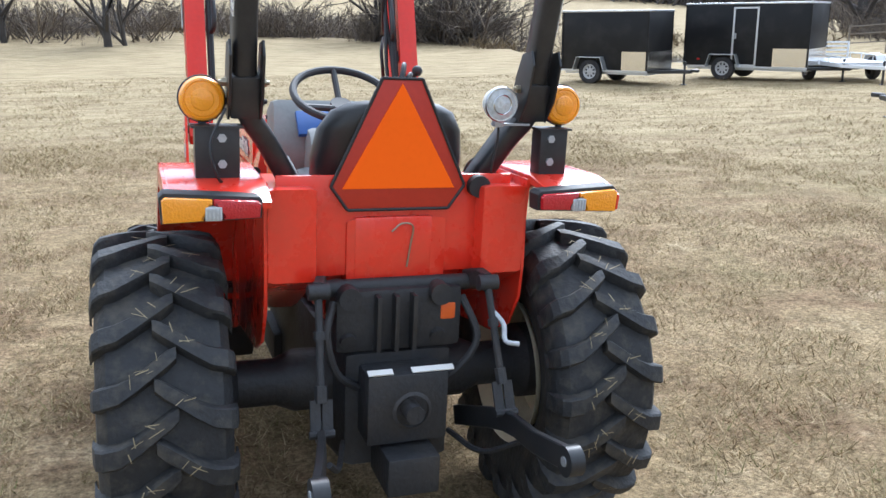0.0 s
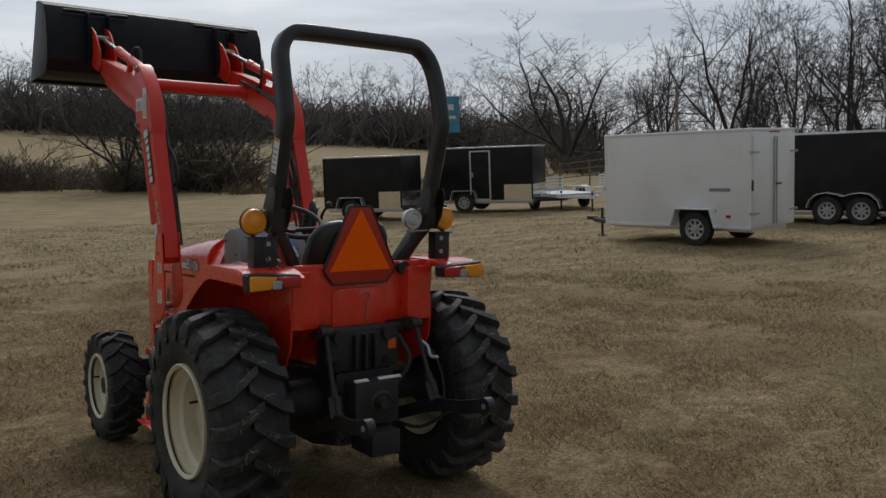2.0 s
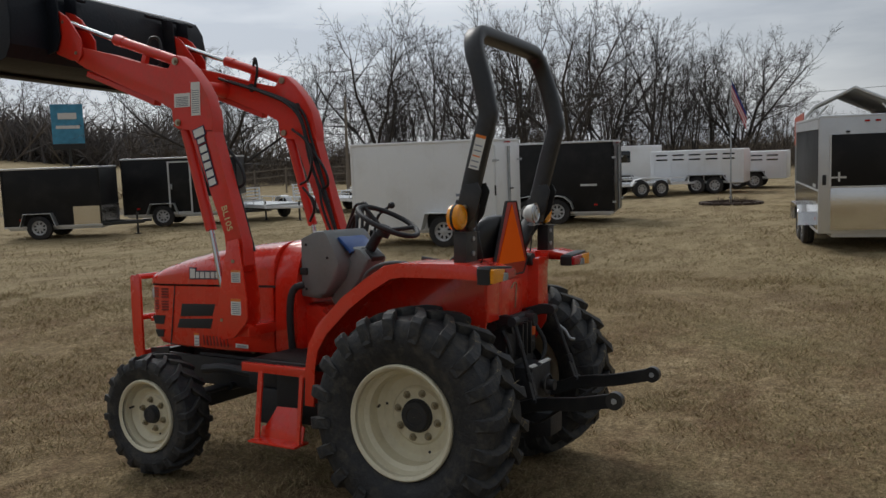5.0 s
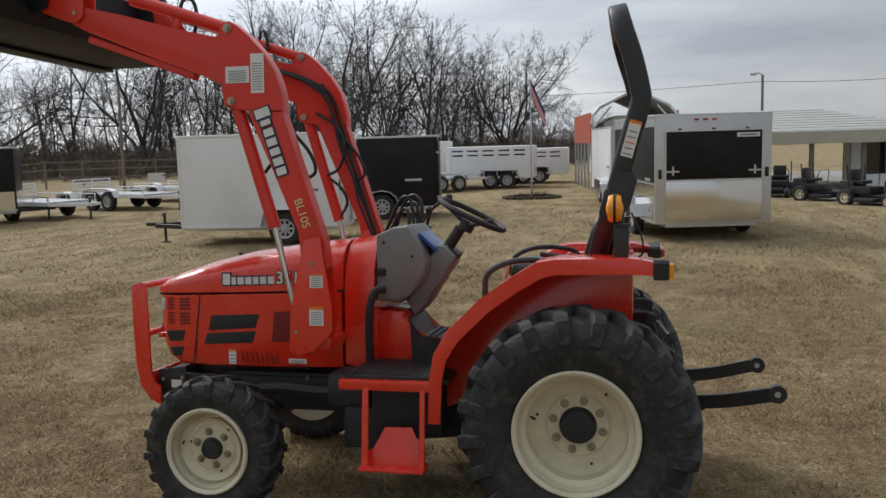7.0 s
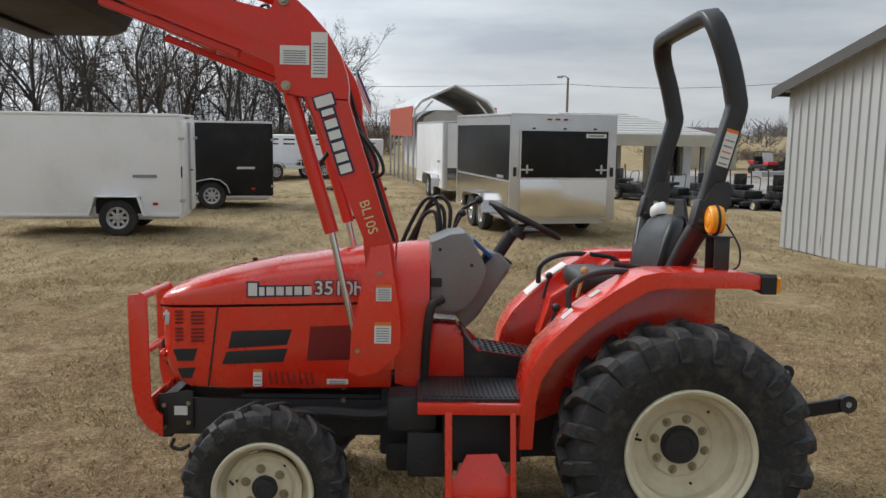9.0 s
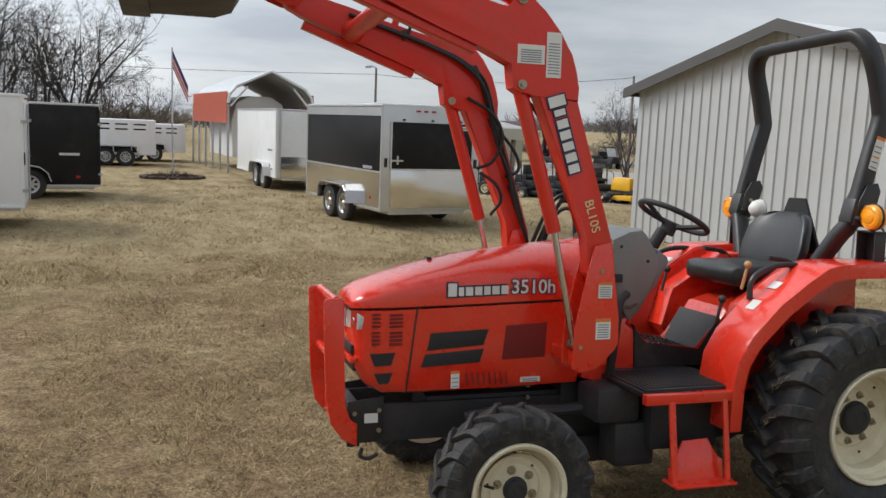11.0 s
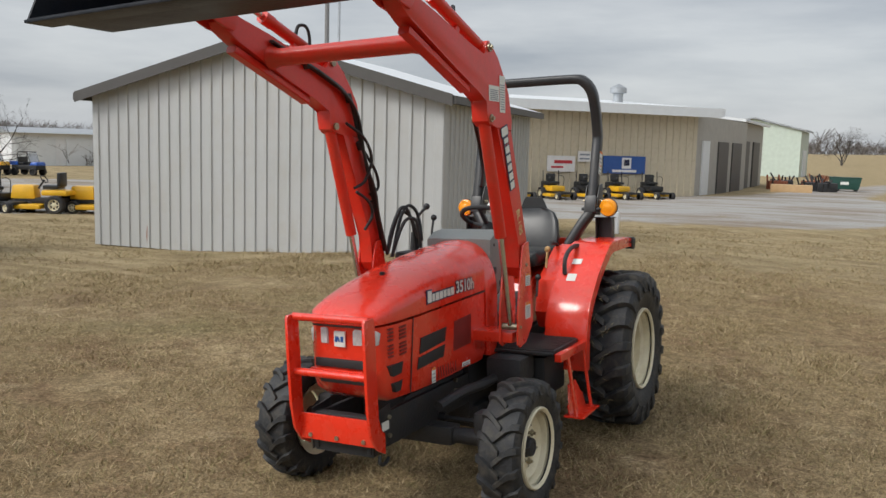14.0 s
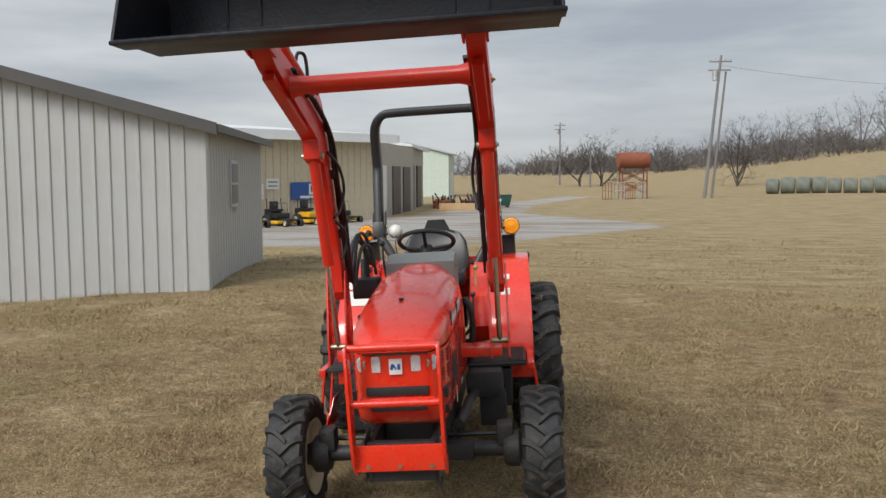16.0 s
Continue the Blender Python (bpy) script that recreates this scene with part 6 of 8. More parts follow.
def plain_rear(t, body_, hl, hw, z0, z1):
    part("end_panel", box(B(), (-hl - 0.01, 0, (z0 + z1) / 2), (0.02, 2 * hw - 0.2, z1 - z0 - 0.1), bevel=0.004), TWHITE, t, "flat white end panel")
    part("stone_guard", box(B(), (-hl - 0.02, 0, z0 + 0.3), (0.02, 2 * hw - 0.12, 0.56), bevel=0.004), ALU, t, "bright aluminium lower panel")
    for s in (-1, 1):
        part("corner_column", tube(B(), [(-hl - 0.01, s * (hw - 0.06), z0), (-hl - 0.01, s * (hw - 0.06), z1)], 0.07, 10), ALUM, t)


cargo_trailer("cargo_trailer", place(12.24, 6.98, 95.9), 3.22, 1.66, 0.36, 2.15, TWHITE, TWHITE, "white single axle cargo trailer with rear barn doors", [-0.52], rear=barn_doors, fender_mat=TWHITE)
cargo_trailer("cargo_trailer", place(17.55, 7.15, 101), 4.9, 1.85, 0.28, 2.08, TBLACK, ALUM, "black tandem axle cargo trailer with pale roof trim", [-1.02, -0.28], rear=barn_doors)
cargo_trailer("cargo_trailer", place(12.04, 18.84, -58), 2.6, 1.5, 0.34, 1.92, TBLACK, ALUM, "small black cargo trailer with aluminium stone guard", [-0.35], guard=0.75)
cargo_trailer("cargo_trailer", place(16.27, 18.35, -57.3), 3.5, 1.68, 0.36, 2.1, TBLACK, ALUM, "black cargo trailer with framed side door and stone guard", [-0.55], guard=0.95, door=(0.0, -1))
cargo_trailer("car_hauler_trailer", place(13.87, -1.28, 11.3), 4.0, 2.06, 0.34, 2.27, TBLACK, ALUM, "black and polished aluminium car hauler trailer", [-0.42, 0.33], rear=ramp_door, wheels=ALLOY_WHEEL, fender_mat=ALU, lower=0.72, guard=0.9)
cargo_trailer("cargo_trailer", place(22.5, -0.3, 9), 4.6, 1.95, 0.36, 2.2, TWHITE, ALUM, "white enclosed trailer with bright lower panel parked by the carport", [-1.3, -0.5], guard=0.0, rear=plain_rear)


def livestock_trailer(x, y, heading, length, label, windows, slats, wheels_at, z1=1.98):
    t = thing("livestock_trailer", place(x, y, heading), label, "trailer", "white stock trailers")
    hw, z0, hl = 0.95, 0.40, length / 2
    body_ = part("body", box(B(), (0, 0, (z0 + z1) / 2), (length, 2 * hw, z1 - z0), bevel=0.06), TWHITE, t)
    if slats:
        for s in (-1, 1):
            for z in (z1 - 0.36, z1 - 0.18):
                n = int(length / 0.62)
                for i in range(n):
                    part("vent_slot", box(B(), (-hl + 0.25 + (i + 0.5) * (length - 0.4) / n, s * (hw + 0.002), z), (0.44, 0.012, 0.055)), GLASSD, body_)
            for i in range(int(length / 0.62) + 1):
                part("side_rib", box(B(), (-hl + 0.22 + i * (length - 0.4) / int(length / 0.62), s * (hw + 0.01), (z0 + z1) / 2), (0.035, 0.02, z1 - z0 - 0.12)), TWHITE, body_)
            part("rub_rail", box(B(), (0, s * (hw + 0.015), z0 + 0.06), (length, 0.03, 0.08)), TWHITE, body_)
    for wx in windows:
        for s in (-1, 1):
            part("window", box(B(), (wx, s * (hw + 0.004), 1.52), (0.62, 0.012, 0.5), bevel=0.004), GLASSD, t, "dark window pane")
    for s in (-1, 1):
        xa, xb = min(wheels_at), max(wheels_at)
        pts = [(xa - 0.5, s * (hw + 0.1), 0.42), (xa - 0.3, s * (hw + 0.1), 0.74), (xb + 0.3, s * (hw + 0.1), 0.74), (xb + 0.5, s * (hw + 0.1), 0.42)]
        part("fender", tube(B(), pts, 0.02, rect=(0.24, 0.02), up=(0, 0, 1)), GALV, t)
        # shade behind the wheels, painted as a black sheet on the skin
        part("wheel_recess", box(B(), ((xa + xb) / 2, s * (hw + 0.003), 0.56), (xb - xa + 0.8, 0.012, 0.3)), WHEEL_SHADE, body_)
        for wx in wheels_at:
            add_wheel(t, (wx, s * (hw + 0.02), 0.335), s, TRAILER_WHEEL)
    tongue(t, hl, hl + 1.0, 0.6, material=TWHITE)
    return t


livestock_trailer(31.5, 5.43, 92, 3.6, "white slatted livestock trailer", [], True, [-0.72, -0.02], 1.72)
livestock_trailer(35.0, 4.26, 92, 3.5, "white slatted livestock trailer behind another", [], True, [-0.5, 0.22], 1.56)
livestock_trailer(33.3, 9.75, 92, 4.2, "white horse trailer with two dark windows", [-0.07, -0.85], False, [-0.9, -0.1])


def utility_trailer(x, y, heading, length, label, axles, ramp=True, high_ramp=False):
    t = thing("utility_trailer", place(x, y, heading), label, "trailer", "white open utility trailers")
    hl, hw = length / 2, 0.78
    bm = B()
    for s in (-1, 1):
        box(bm, (0, s * hw, 0.48), (length, 0.05, 0.10))
        tube(bm, [(-hl, s * hw, 0.70), (hl, s * hw, 0.70)], 0.02, 6)
        for i in range(5):
            cyl(bm, (-hl + 0.03 + i * (length - 0.06) / 4, s * hw, 0.5), (-hl + 0.03 + i * (length - 0.06) / 4, s * hw, 0.70), 0.016, 6)
    for x_ in (-hl, 0, hl):
        box(bm, (x_, 0, 0.46), (0.06, 2 * hw, 0.08))
    part("frame", bm, TWHITE, t, "white painted steel frame")
    for i in range(9):
        part("deck_board", box(B(), (0, -hw + 0.11 + i * (2 * hw - 0.22) / 8, 0.525), (length - 0.05, 0.15, 0.03)), GALV, t)
    for wx in axles:
        for s in (-1, 1):
            add_wheel(t, (wx, s * (hw + 0.14), 0.32), s, TRAILER_WHEEL, 0.95)
    for s in (-1, 1):
        xa, xb = min(axles), max(axles)
        pts = [(xa - 0.42, s * (hw + 0.14), 0.45), (xa - 0.3, s * (hw + 0.14), 0.66), (xa, s * (hw + 0.14), 0.73), (xb, s * (hw + 0.14), 0.73), (xb + 0.3, s * (hw + 0.14), 0.66), (xb + 0.42, s * (hw + 0.14), 0.45)]
        part("fender", tube(B(), pts, 0.02, rect=(0.24, 0.02), up=(0, 0, 1)), TWHITE, t)
    if ramp:
        bm = B()
        h = 1.45 if high_ramp else 0.95
        n = 7 if high_ramp else 5
        for i in range(n):
            for yc, wd in ((-hw + 0.22, 0.4), (hw - 0.22, 0.4)) if high_ramp else ((0, 2 * hw),):
                box(bm, (-hl - 0.05 - 0.02 * i, yc, 0.52 + (h - 0.5) * i / (n - 1) + 0.03), (0.03, wd, 0.045))
        for yc in (-hw + 0.03, -hw + 0.41, hw - 0.41, hw - 0.03) if high_ramp else (-hw + 0.03, 0, hw - 0.03):
            box(bm, (-hl - 0.08, yc, (0.5 + h) / 2 + 0.03), (0.04, 0.04, h - 0.42))
        part("ramp_gate", bm, TWHITE, t, "white raised ramp gate")
    tongue(t, hl, hl + 1.1, 0.6, 0.45, TWHITE)
    jack(t, hl + 0.75)
    return t


utility_trailer(18.25, 16.9, -108, 2.7, "white open utility trailer with raised ramp gate", [-0.2])
utility_trailer(21.7, 16.3, -108, 3.4, "white open utility trailer with tandem fenders", [-0.6, 0.2])
utility_trailer(25.6, 16.6, -112, 3.2, "white open utility trailer parked behind others", [-0.2], ramp=False)
utility_trailer(29.3, 7.2, -48, 3.2, "white flatbed trailer with tall ladder ramps", [-0.5, 0.3], high_ramp=True)

# flag pole with planter
t = thing("flag_pole", place(24.4, 3.0, 0), "thin metal flag pole with a drooping striped flag", "flag pole")
part("pole", tube(B(), [(0, 0, 0), (0, 0, 4.0)], [0.03, 0.018], 8), GALV, t)
for i in range(7):
    bm = B()
    rows = []
    for k in range(9):
        u = k / 8.0
        rows.append([Vector((0.02 + 0.06 * math.sin(u * 5 + i) * 0.4, -0.02 - 0.5 * u * 0.9 - 0.02 * i * 0, 3.9 - 1.1 * u * 0.95 - 0.075 * i)), Vector((0.02 + 0.06 * math.sin(u * 5 + i + 0.5) * 0.4, -0.02 - 0.5 * u * 0.9, 3.825 - 1.1 * u * 0.95 - 0.075 * i))])
    bm = B()
    vv = [[bm.verts.new(p + Vector((dx, 0, 0))) for dx in (0, 0.006) for p in r] for r in rows]
    for a, b in zip(vv, vv[1:]):
        for q in ((0, 1), (1, 3), (3, 2), (2, 0)):
            bm.faces.new((a[q[0]], a[q[1]], b[q[1]], b[q[0]]))
    part("flag_stripe", bm, FLAGB if i < 2 else (FLAGR if i % 2 == 0 else FLAGW), t)
t = thing("planter_ring", place(24.4, 3.0, 0), "low dark ring of landscape blocks round the flag pole", "planter")
blk = mesh_of("block", box(B(), (0, 0, 0.04), (0.26, 0.18, 0.09), bevel=0.03), MULCH)
for k in range(18):
    a = 2 * math.pi * k / 18
    shared("block", blk, t, pose(0.7 * math.cos(a), 0.9 * math.sin(a), 0, 0, 0, math.degrees(a) + 90))

rnd = random.Random(77)
t = thing("dead_plant_clump", place(24.4, 3.0, 0), "dark brown dead plants in the bed round the flag pole", "plants")
bm = B()
for k in range(420):
    a, q = rnd.uniform(0, 2 * math.pi), math.sqrt(rnd.random())
    p = Vector((0.6 * q * math.cos(a), 0.8 * q * math.sin(a), 0))
    lean = Vector((rnd.uniform(-0.14, 0.14), rnd.uniform(-0.14, 0.14), rnd.uniform(0.10, 0.34) * (1.1 - 0.6 * q)))
    side_ = Vector((rnd.uniform(-1, 1), rnd.uniform(-1, 1), 0)).normalized() * rnd.uniform(0.008, 0.02)
    base = [bm.verts.new(p + side_), bm.verts.new(p - side_), bm.verts.new(p + side_.cross(Vector((0, 0, 1))))]
    tip = bm.verts.new(p + lean)
    for e in range(3):
        bm.faces.new((base[e], base[(e + 1) % 3], tip))
part("stalks", bm, MULCH, t)

# ---------------------------------------------------------------- shed
SH = Vector((4.08, -6.34, 0))
shed_m = pose(SH.x, SH.y, -0.1, 0, 0, 8.5)  # x along the gable wall, y back along the side is negative
SW, SL, SE, SR = 6.7, 5.54, 2.72, 3.62
shed = thing("metal_shed", shed_m, "pale grey ribbed metal shed with low gable roof", "shed")
wall = part("gable_wall", prism(B(), [(0, 0), (SW, 0), (SW, SE), (SW / 2, SR), (0, SE)], -0.06, 0.0, axis="y"), SHED, shed, "pale ribbed steel gable wall")
bm = B()
box(bm, (0.03, -SL / 2 - 0.03, SE / 2), (0.06, SL - 0.06, SE))
side = part("side_wall", bm, SHED, shed, "ribbed steel side wall in shade")
bm = B()
box(bm, (SW - 0.03, -SL / 2 - 0.03, SE / 2), (0.06, SL - 0.06, SE))
part("side_wall", bm, SHED, shed)
part("gable_wall", prism(B(), [(0, 0), (SW, 0), (SW, SE), (SW / 2, SR), (0, SE)], -SL, -SL + 0.06, axis="y"), SHED, shed)


def rib_mesh(h):
    bm = B()
    prism(bm, [(-0.034, 0.0), (0.034, 0.0), (0.021, 0.026), (-0.021, 0.026)], 0, h, axis="z")
    return mesh_of("siding_rib", bm, SHED, smooth=False)


def gable_h(x):
    return SE + (SR - SE) * (1 - abs(x - SW / 2) / (SW / 2)) - 0.03


n = 31
for i in range(n):
    x = 0.115 + i * (SW - 0.2) / (n - 1) * 1.0
    shared("siding_rib", rib_mesh(gable_h(x)), wall, Matrix.Translation((x, 0.0, 0)))
rib = rib_mesh(SE - 0.05)
for i in range(25):
    shared("siding_rib", rib, side, Matrix.Translation((0.0, -0.12 - i * (SL - 0.2) / 24, 0)) @ Matrix.Rotation(math.pi / 2, 4, "Z"))
for x, w in ((0.05, 0.12), (SW - 0.05, 0.12)):
    part("corner_trim", box(B(), (x, 0.012, SE / 2), (w, 0.025, SE)), SHED, shed, "pale corner trim")
part("corner_trim", box(B(), (-0.012, -0.05, SE / 2), (0.025, 0.12, SE)), SHED, shed)
ov = 0.22
for s in (0, 1):
    pts = [(-ov, SE - ov * (SR - SE) / (SW / 2)), (SW / 2, SR), (SW / 2, SR + 0.07), (-ov, SE + 0.07 - ov * (SR - SE) / (SW / 2))]
    if s:
        pts = [(SW - x, z) for x, z in pts]
    rf = part("roof", prism(B(), pts, -SL - ov, ov, axis="y"), ROOFW, shed, "pale metal roof slope with dark edge trim")
    pts2 = [(x, z - 0.10 if k in (0, 1) else z + 0.012) for k, (x, z) in enumerate(pts)]
    part("barge_board", prism(B(), pts2, ov, ov + 0.025, axis="y"), TRIM, rf, "grey brown barge board")
    xe = -ov if not s else SW + ov
    part("gutter", box(B(), (xe, -SL / 2, SE - ov * (SR - SE) / (SW / 2)), (0.09, SL + 2 * ov, 0.12)), TRIM, rf)
win = part("window", box(B(), (-0.03, -2.08, 1.84), (0.06, 0.66, 0.80), bevel=0.004), SHED, shed, "sash window in pale frame")
for z in (1.66, 2.02):
    part("pane", box(B(), (-0.062, -2.08, z), (0.012, 0.54, 0.32)), PANE_SKY, win)
bm = tube(B(), smooth_path([(5.55, 0.012, 0.05), (5.56, 0.02, 0.25), (5.54, 0.012, 0.45)], 4), 0.012, 6)
part("damage_crease", bm, RUST, wall, "bent rusty seam at the wall foot")

# ---------------------------------------------------------------- tan workshop behind the gravel
P0, P1 = Vector((6.4, -36.4, 0)), Vector((20.6, -19.5, 0))
fw = (P1 - P0).length
ang = math.degrees(math.atan2(P1.y - P0.y, P1.x - P0.x))
shop = thing("workshop_building", pose(P0.x, P0.y, -0.6, 0, 0, ang), "long tan metal workshop with white roof edge", "building")
fwall = part("front_wall", box(B(), (fw / 2, -0.1, 2.1), (fw, 0.2, 4.2)), TAN, shop, "tan ribbed metal front wall")
rib = mesh_of("siding_rib", prism(B(), [(-0.05, 0), (0.05, 0), (0.03, 0.05), (-0.03, 0.05)], 0, 4.15, axis="z"), TAN, False)
for i in range(56):
    shared("siding_rib", rib, fwall, Matrix.Translation((0.2 + i * 0.39, 0, 0)))
part("roof_slab", prism(B(), [(0.9, 4.2), (0.9, 4.55), (-12, 5.6), (-12, 5.2)], -0.8, fw + 0.5, axis="x"), ROOFW, shop, "white metal roof")
part("fascia", box(B(), (fw / 2, 0.92, 4.36), (fw + 1.2, 0.06, 0.42)), ROOFW, shop)
back = math.radians(-ang)
dirx = Vector((math.cos(math.radians(-93) + back), math.sin(math.radians(-93) + back), 0))
sw = part("side_wall", prism(B(), [(0, 0), (dirx.x * 11, dirx.y * 11), (dirx.x * 11 + 0.3, dirx.y * 11), (0.3, -0.1)], 0, 4.3, axis="z"), GREYSIDE, shop, "weathered grey side wall")
for k, d in enumerate((1.6, 5.2, 8.4)):
    c_ = dirx * d
    part("side_door", box(B(), (c_.x - 0.04, c_.y, 1.6), (0.1, 1.3 if k == 0 else 2.2, 3.0), Matrix.Rotation(math.atan2(dirx.y, dirx.x) - math.pi / 2, 4, "Z")), ROOFW if k == 0 else TRIM, sw)
b2_ = thing("workshop_building", pose(6.3, -52.5, -0.6, 0, 0, -90), "grey weathered workshop annex", "building")
part("wall", box(B(), (0, 3.5, 2.2), (10.0, 7, 4.4)), GREYSIDE, b2_)
part("roof", prism(B(), [(-0.4, 4.38), (3.5, 4.85), (7.4, 4.38), (7.4, 4.55), (3.5, 5.0), (-0.4, 4.55)], -5.3, 5.3, axis="x"), ROOFW, b2_)
for x in (-2.5, 1.8):
    part("door", box(B(), (x, -0.05, 1.7), (2.6, 0.1, 3.2)), TRIM, b2_)
b3_ = thing("workshop_building", pose(7.6, -90.0, -0.6, 0, 0, -90), "pale green gabled metal building", "building")
part("wall", prism(B(), [(-1, 0), (8, 0), (8, 5.0), (3.5, 6.1), (-1, 5.0)], -4, 4, axis="x"), PALEGRN, b3_)
part("roof", prism(B(), [(-1.4, 4.95), (3.5, 6.15), (8.4, 4.95), (8.4, 5.1), (3.5, 6.3), (-1.4, 5.1)], -4.3, 4.3, axis="x"), GALV, b3_)
part("door", box(B(), (0, -1.05, 1.6), (3.0, 0.1, 3.0)), ROOFW, b3_)
bm = B()
lathe(bm, [(0.25, 0), (0.25, 0.9), (0.42, 0.95), (0.42, 1.2), (0.05, 1.4)], (1.9, -4.0, 4.45), "z", 14)
part("roof_vent", bm, GALV, shop, "round roof ventilator")


def wall_sign(x, z, w, h, material, label, bars=()):
    s_ = thing("wall_sign", shop_m @ Matrix.Translation((x, 0.10, z)), label, "sign")
    part("sign_board", box(B(), (0, 0, 0), (w, 0.05, h)), material, s_)
    for bx, bz, bw, bh, bmat in bars:
        part("sign_shape", box(B(), (bx, 0.03, bz), (bw, 0.012, bh)), bmat, s_)


shop_m = pose(P0.x, P0.y, -0.6, 0, 0, ang)
wall_sign(4.07, 1.86, 2.26, 0.80, BLUE, "blue banner with a white emblem", [(-0.1, 0.08, 0.5, 0.5, FLAGW), (-0.1, 0.1, 0.3, 0.28, NAVY), (0, -0.28, 1.3, 0.12, FLAGW)])
wall_sign(7.38, 1.86, 1.4, 0.70, FLAGW, "white banner with red marks", [(-0.1, 0.08, 0.9, 0.14, FLAGR), (0.2, -0.15, 0.6, 0.08, FLAGR)])
wall_sign(6.2, 2.2, 0.66, 0.47, FLAGW, "small white notice on tan siding", [(0, 0.08, 0.5, 0.07, INK), (0, -0.1, 0.5, 0.07, INK)])
wall_sign(11.9, 2.1, 1.3, 0.9, YELLOW, "yellow banner with dark marks", [(0, 0.1, 0.8, 0.15, NAVY)])

# ---------------------------------------------------------------- carport and pavilion
cp = thing("carport", pose(27.5, 1.15, gz(27.6, 1.8), 0, 0, 8.5), "open steel carport with red sides and rounded grey roof", "carport")
CPW, CPL = 3.05, 6.6
prof_o = [(0.06, 1.55), (0.0, 2.45), (-0.05, 2.75), (-0.3, 3.05), (-CPW / 2, 3.62), (-CPW + 0.3, 3.05), (-CPW + 0.05, 2.75), (-CPW, 2.45), (-CPW - 0.06, 1.75)]
prof_i = [(y * 0.985 - 0.03, z - 0.035) for y, z in prof_o][::-1]
part("roof", prism(B(), prof_o[1:-1] + [(y, z) for y, z in prof_i[1:-1]], 0, CPL, axis="x"), GALV, cp, "ribbed galvanised roof")
for i in range(24):
    part("roof_rib", tube(B(), [(0.15 + i * 0.29, y * 0.985 - 0.03, z - 0.06) for y, z in prof_o[1:-1]], 0.018, 6), GALV, cp)
for y in (0.03, -CPW - 0.03):
    part("side_panel", box(B(), (CPL / 2, y, 2.3), (CPL, 0.03, 1.1)), CPRED, cp, "red metal side sheet")
    for i in range(6):
        part("post", box(B(), (0.05 + i * 1.38, y - 0.05 * (1 if y > 0 else -1), 1.2), (0.07, 0.07, 2.4)), GALV, cp)
part("front_bow", tube(B(), [(-0.02, y, z) for y, z in prof_o[1:-1]], 0.05, 8), ROOFW, cp)
for y0, y1 in ((-0.1, -0.7), (-CPW + 0.1, -CPW + 0.7)):
    part("brace", tube(B(), [(0.02, y0, 2.35), (0.02, y1, 3.05)], 0.035, 8), ROOFW, cp)
cov = thing("camper", pose(29.2, -0.1, gz(30, 0), 0, 0, 8), "white round topped camper under the carport", "camper")
part("shell", prism(B(), [(-1.0, 0.5), (1.0, 0.5), (1.05, 1.8), (0.85, 2.5), (0.4, 2.75), (-0.4, 2.75), (-0.85, 2.5), (-1.05, 1.8)], 0, 4.5, axis="x", bevel=0.05), TWHITE, cov)

pav = thing("pavilion_building", pose(25.6, -2.75, gz(25, -5) - 0.1, 0, 0, -86), "pavilion with pale hipped shingle roof, open bays and windows", "building")
PL = 6.3  # along local x, towards -y of the world; local +y goes away
part("roof_hip", loft(B(), [[Vector(p) for p in ((-0.5, -0.5, 2.05), (PL + 0.5, -0.5, 2.05), (PL + 0.5, 6.5, 2.05), (-0.5, 6.5, 2.05))], [Vector(p) for p in ((1.6, 2.2, 2.82), (PL - 2.2, 2.2, 2.82), (PL - 2.2, 3.2, 2.82), (1.6, 3.2, 2.82))]]), SHINGLE, pav, "pale grey shingle roof")
for i in range(9):
    f_ = (i + 0.5) / 9.0
    part("shingle_course", box(B(), ((PL - 0.6 * f_) / 2, -0.5 + 2.7 * f_ - 0.01, 2.05 + f_ * 0.77 + 0.006), (PL + 0.86 - 4.8 * f_, 0.03, 0.012)), SHINGLE, pav)
part("fascia", box(B(), (PL / 2, -0.45, 1.86), (PL + 0.9, 0.10, 0.40)), mat("beige_fascia", (0.46, 0.43, 0.34), 0.6), pav, "beige eave board")
part("fascia", box(B(), (PL + 0.45, 3.0, 1.86), (0.10, 7.0, 0.40)), bpy.data.materials["beige_fascia"], pav)
for x in (0.0, 1.6, 3.2, 4.8, PL - 0.1):
    part("post", box(B(), (x, -0.2, 0.85), (0.13, 0.13, 1.75)), WOODP, pav)
part("low_wall", box(B(), ((4.8 + PL) / 2, 0.1, 0.3), (PL - 4.8, 0.15, 0.65)), TWHITE, pav, "white low wall")
part("back_wall", box(B(), ((4.6 + PL) / 2, 1.2, 0.9), (PL - 4.6, 0.15, 1.8)), TAN, pav)
for x, w, m_ in ((5.0, 0.4, TWHITE), (5.6, 0.6, GLASSD), (6.15, 0.3, TWHITE)):
    part("door", box(B(), (x, 1.08, 0.95), (w, 0.06, 1.5)), m_, pav)
lb = thing("low_building", pose(47.0, -15.5, gz(47, -15.5), 0, 0, -80), "low beige building with dark red roof", "building")
part("wall", box(B(), (1.2, 1.5, 1.0), (3.4, 3, 2.0)), bpy.data.materials["beige_fascia"], lb)
part("roof", prism(B(), [(-0.4, 2.0), (1.5, 2.5), (3.4, 2.0)], -0.9, 3.3, axis="x"), mat("maroon_roof", (0.06, 0.032, 0.03), 0.7), lb)
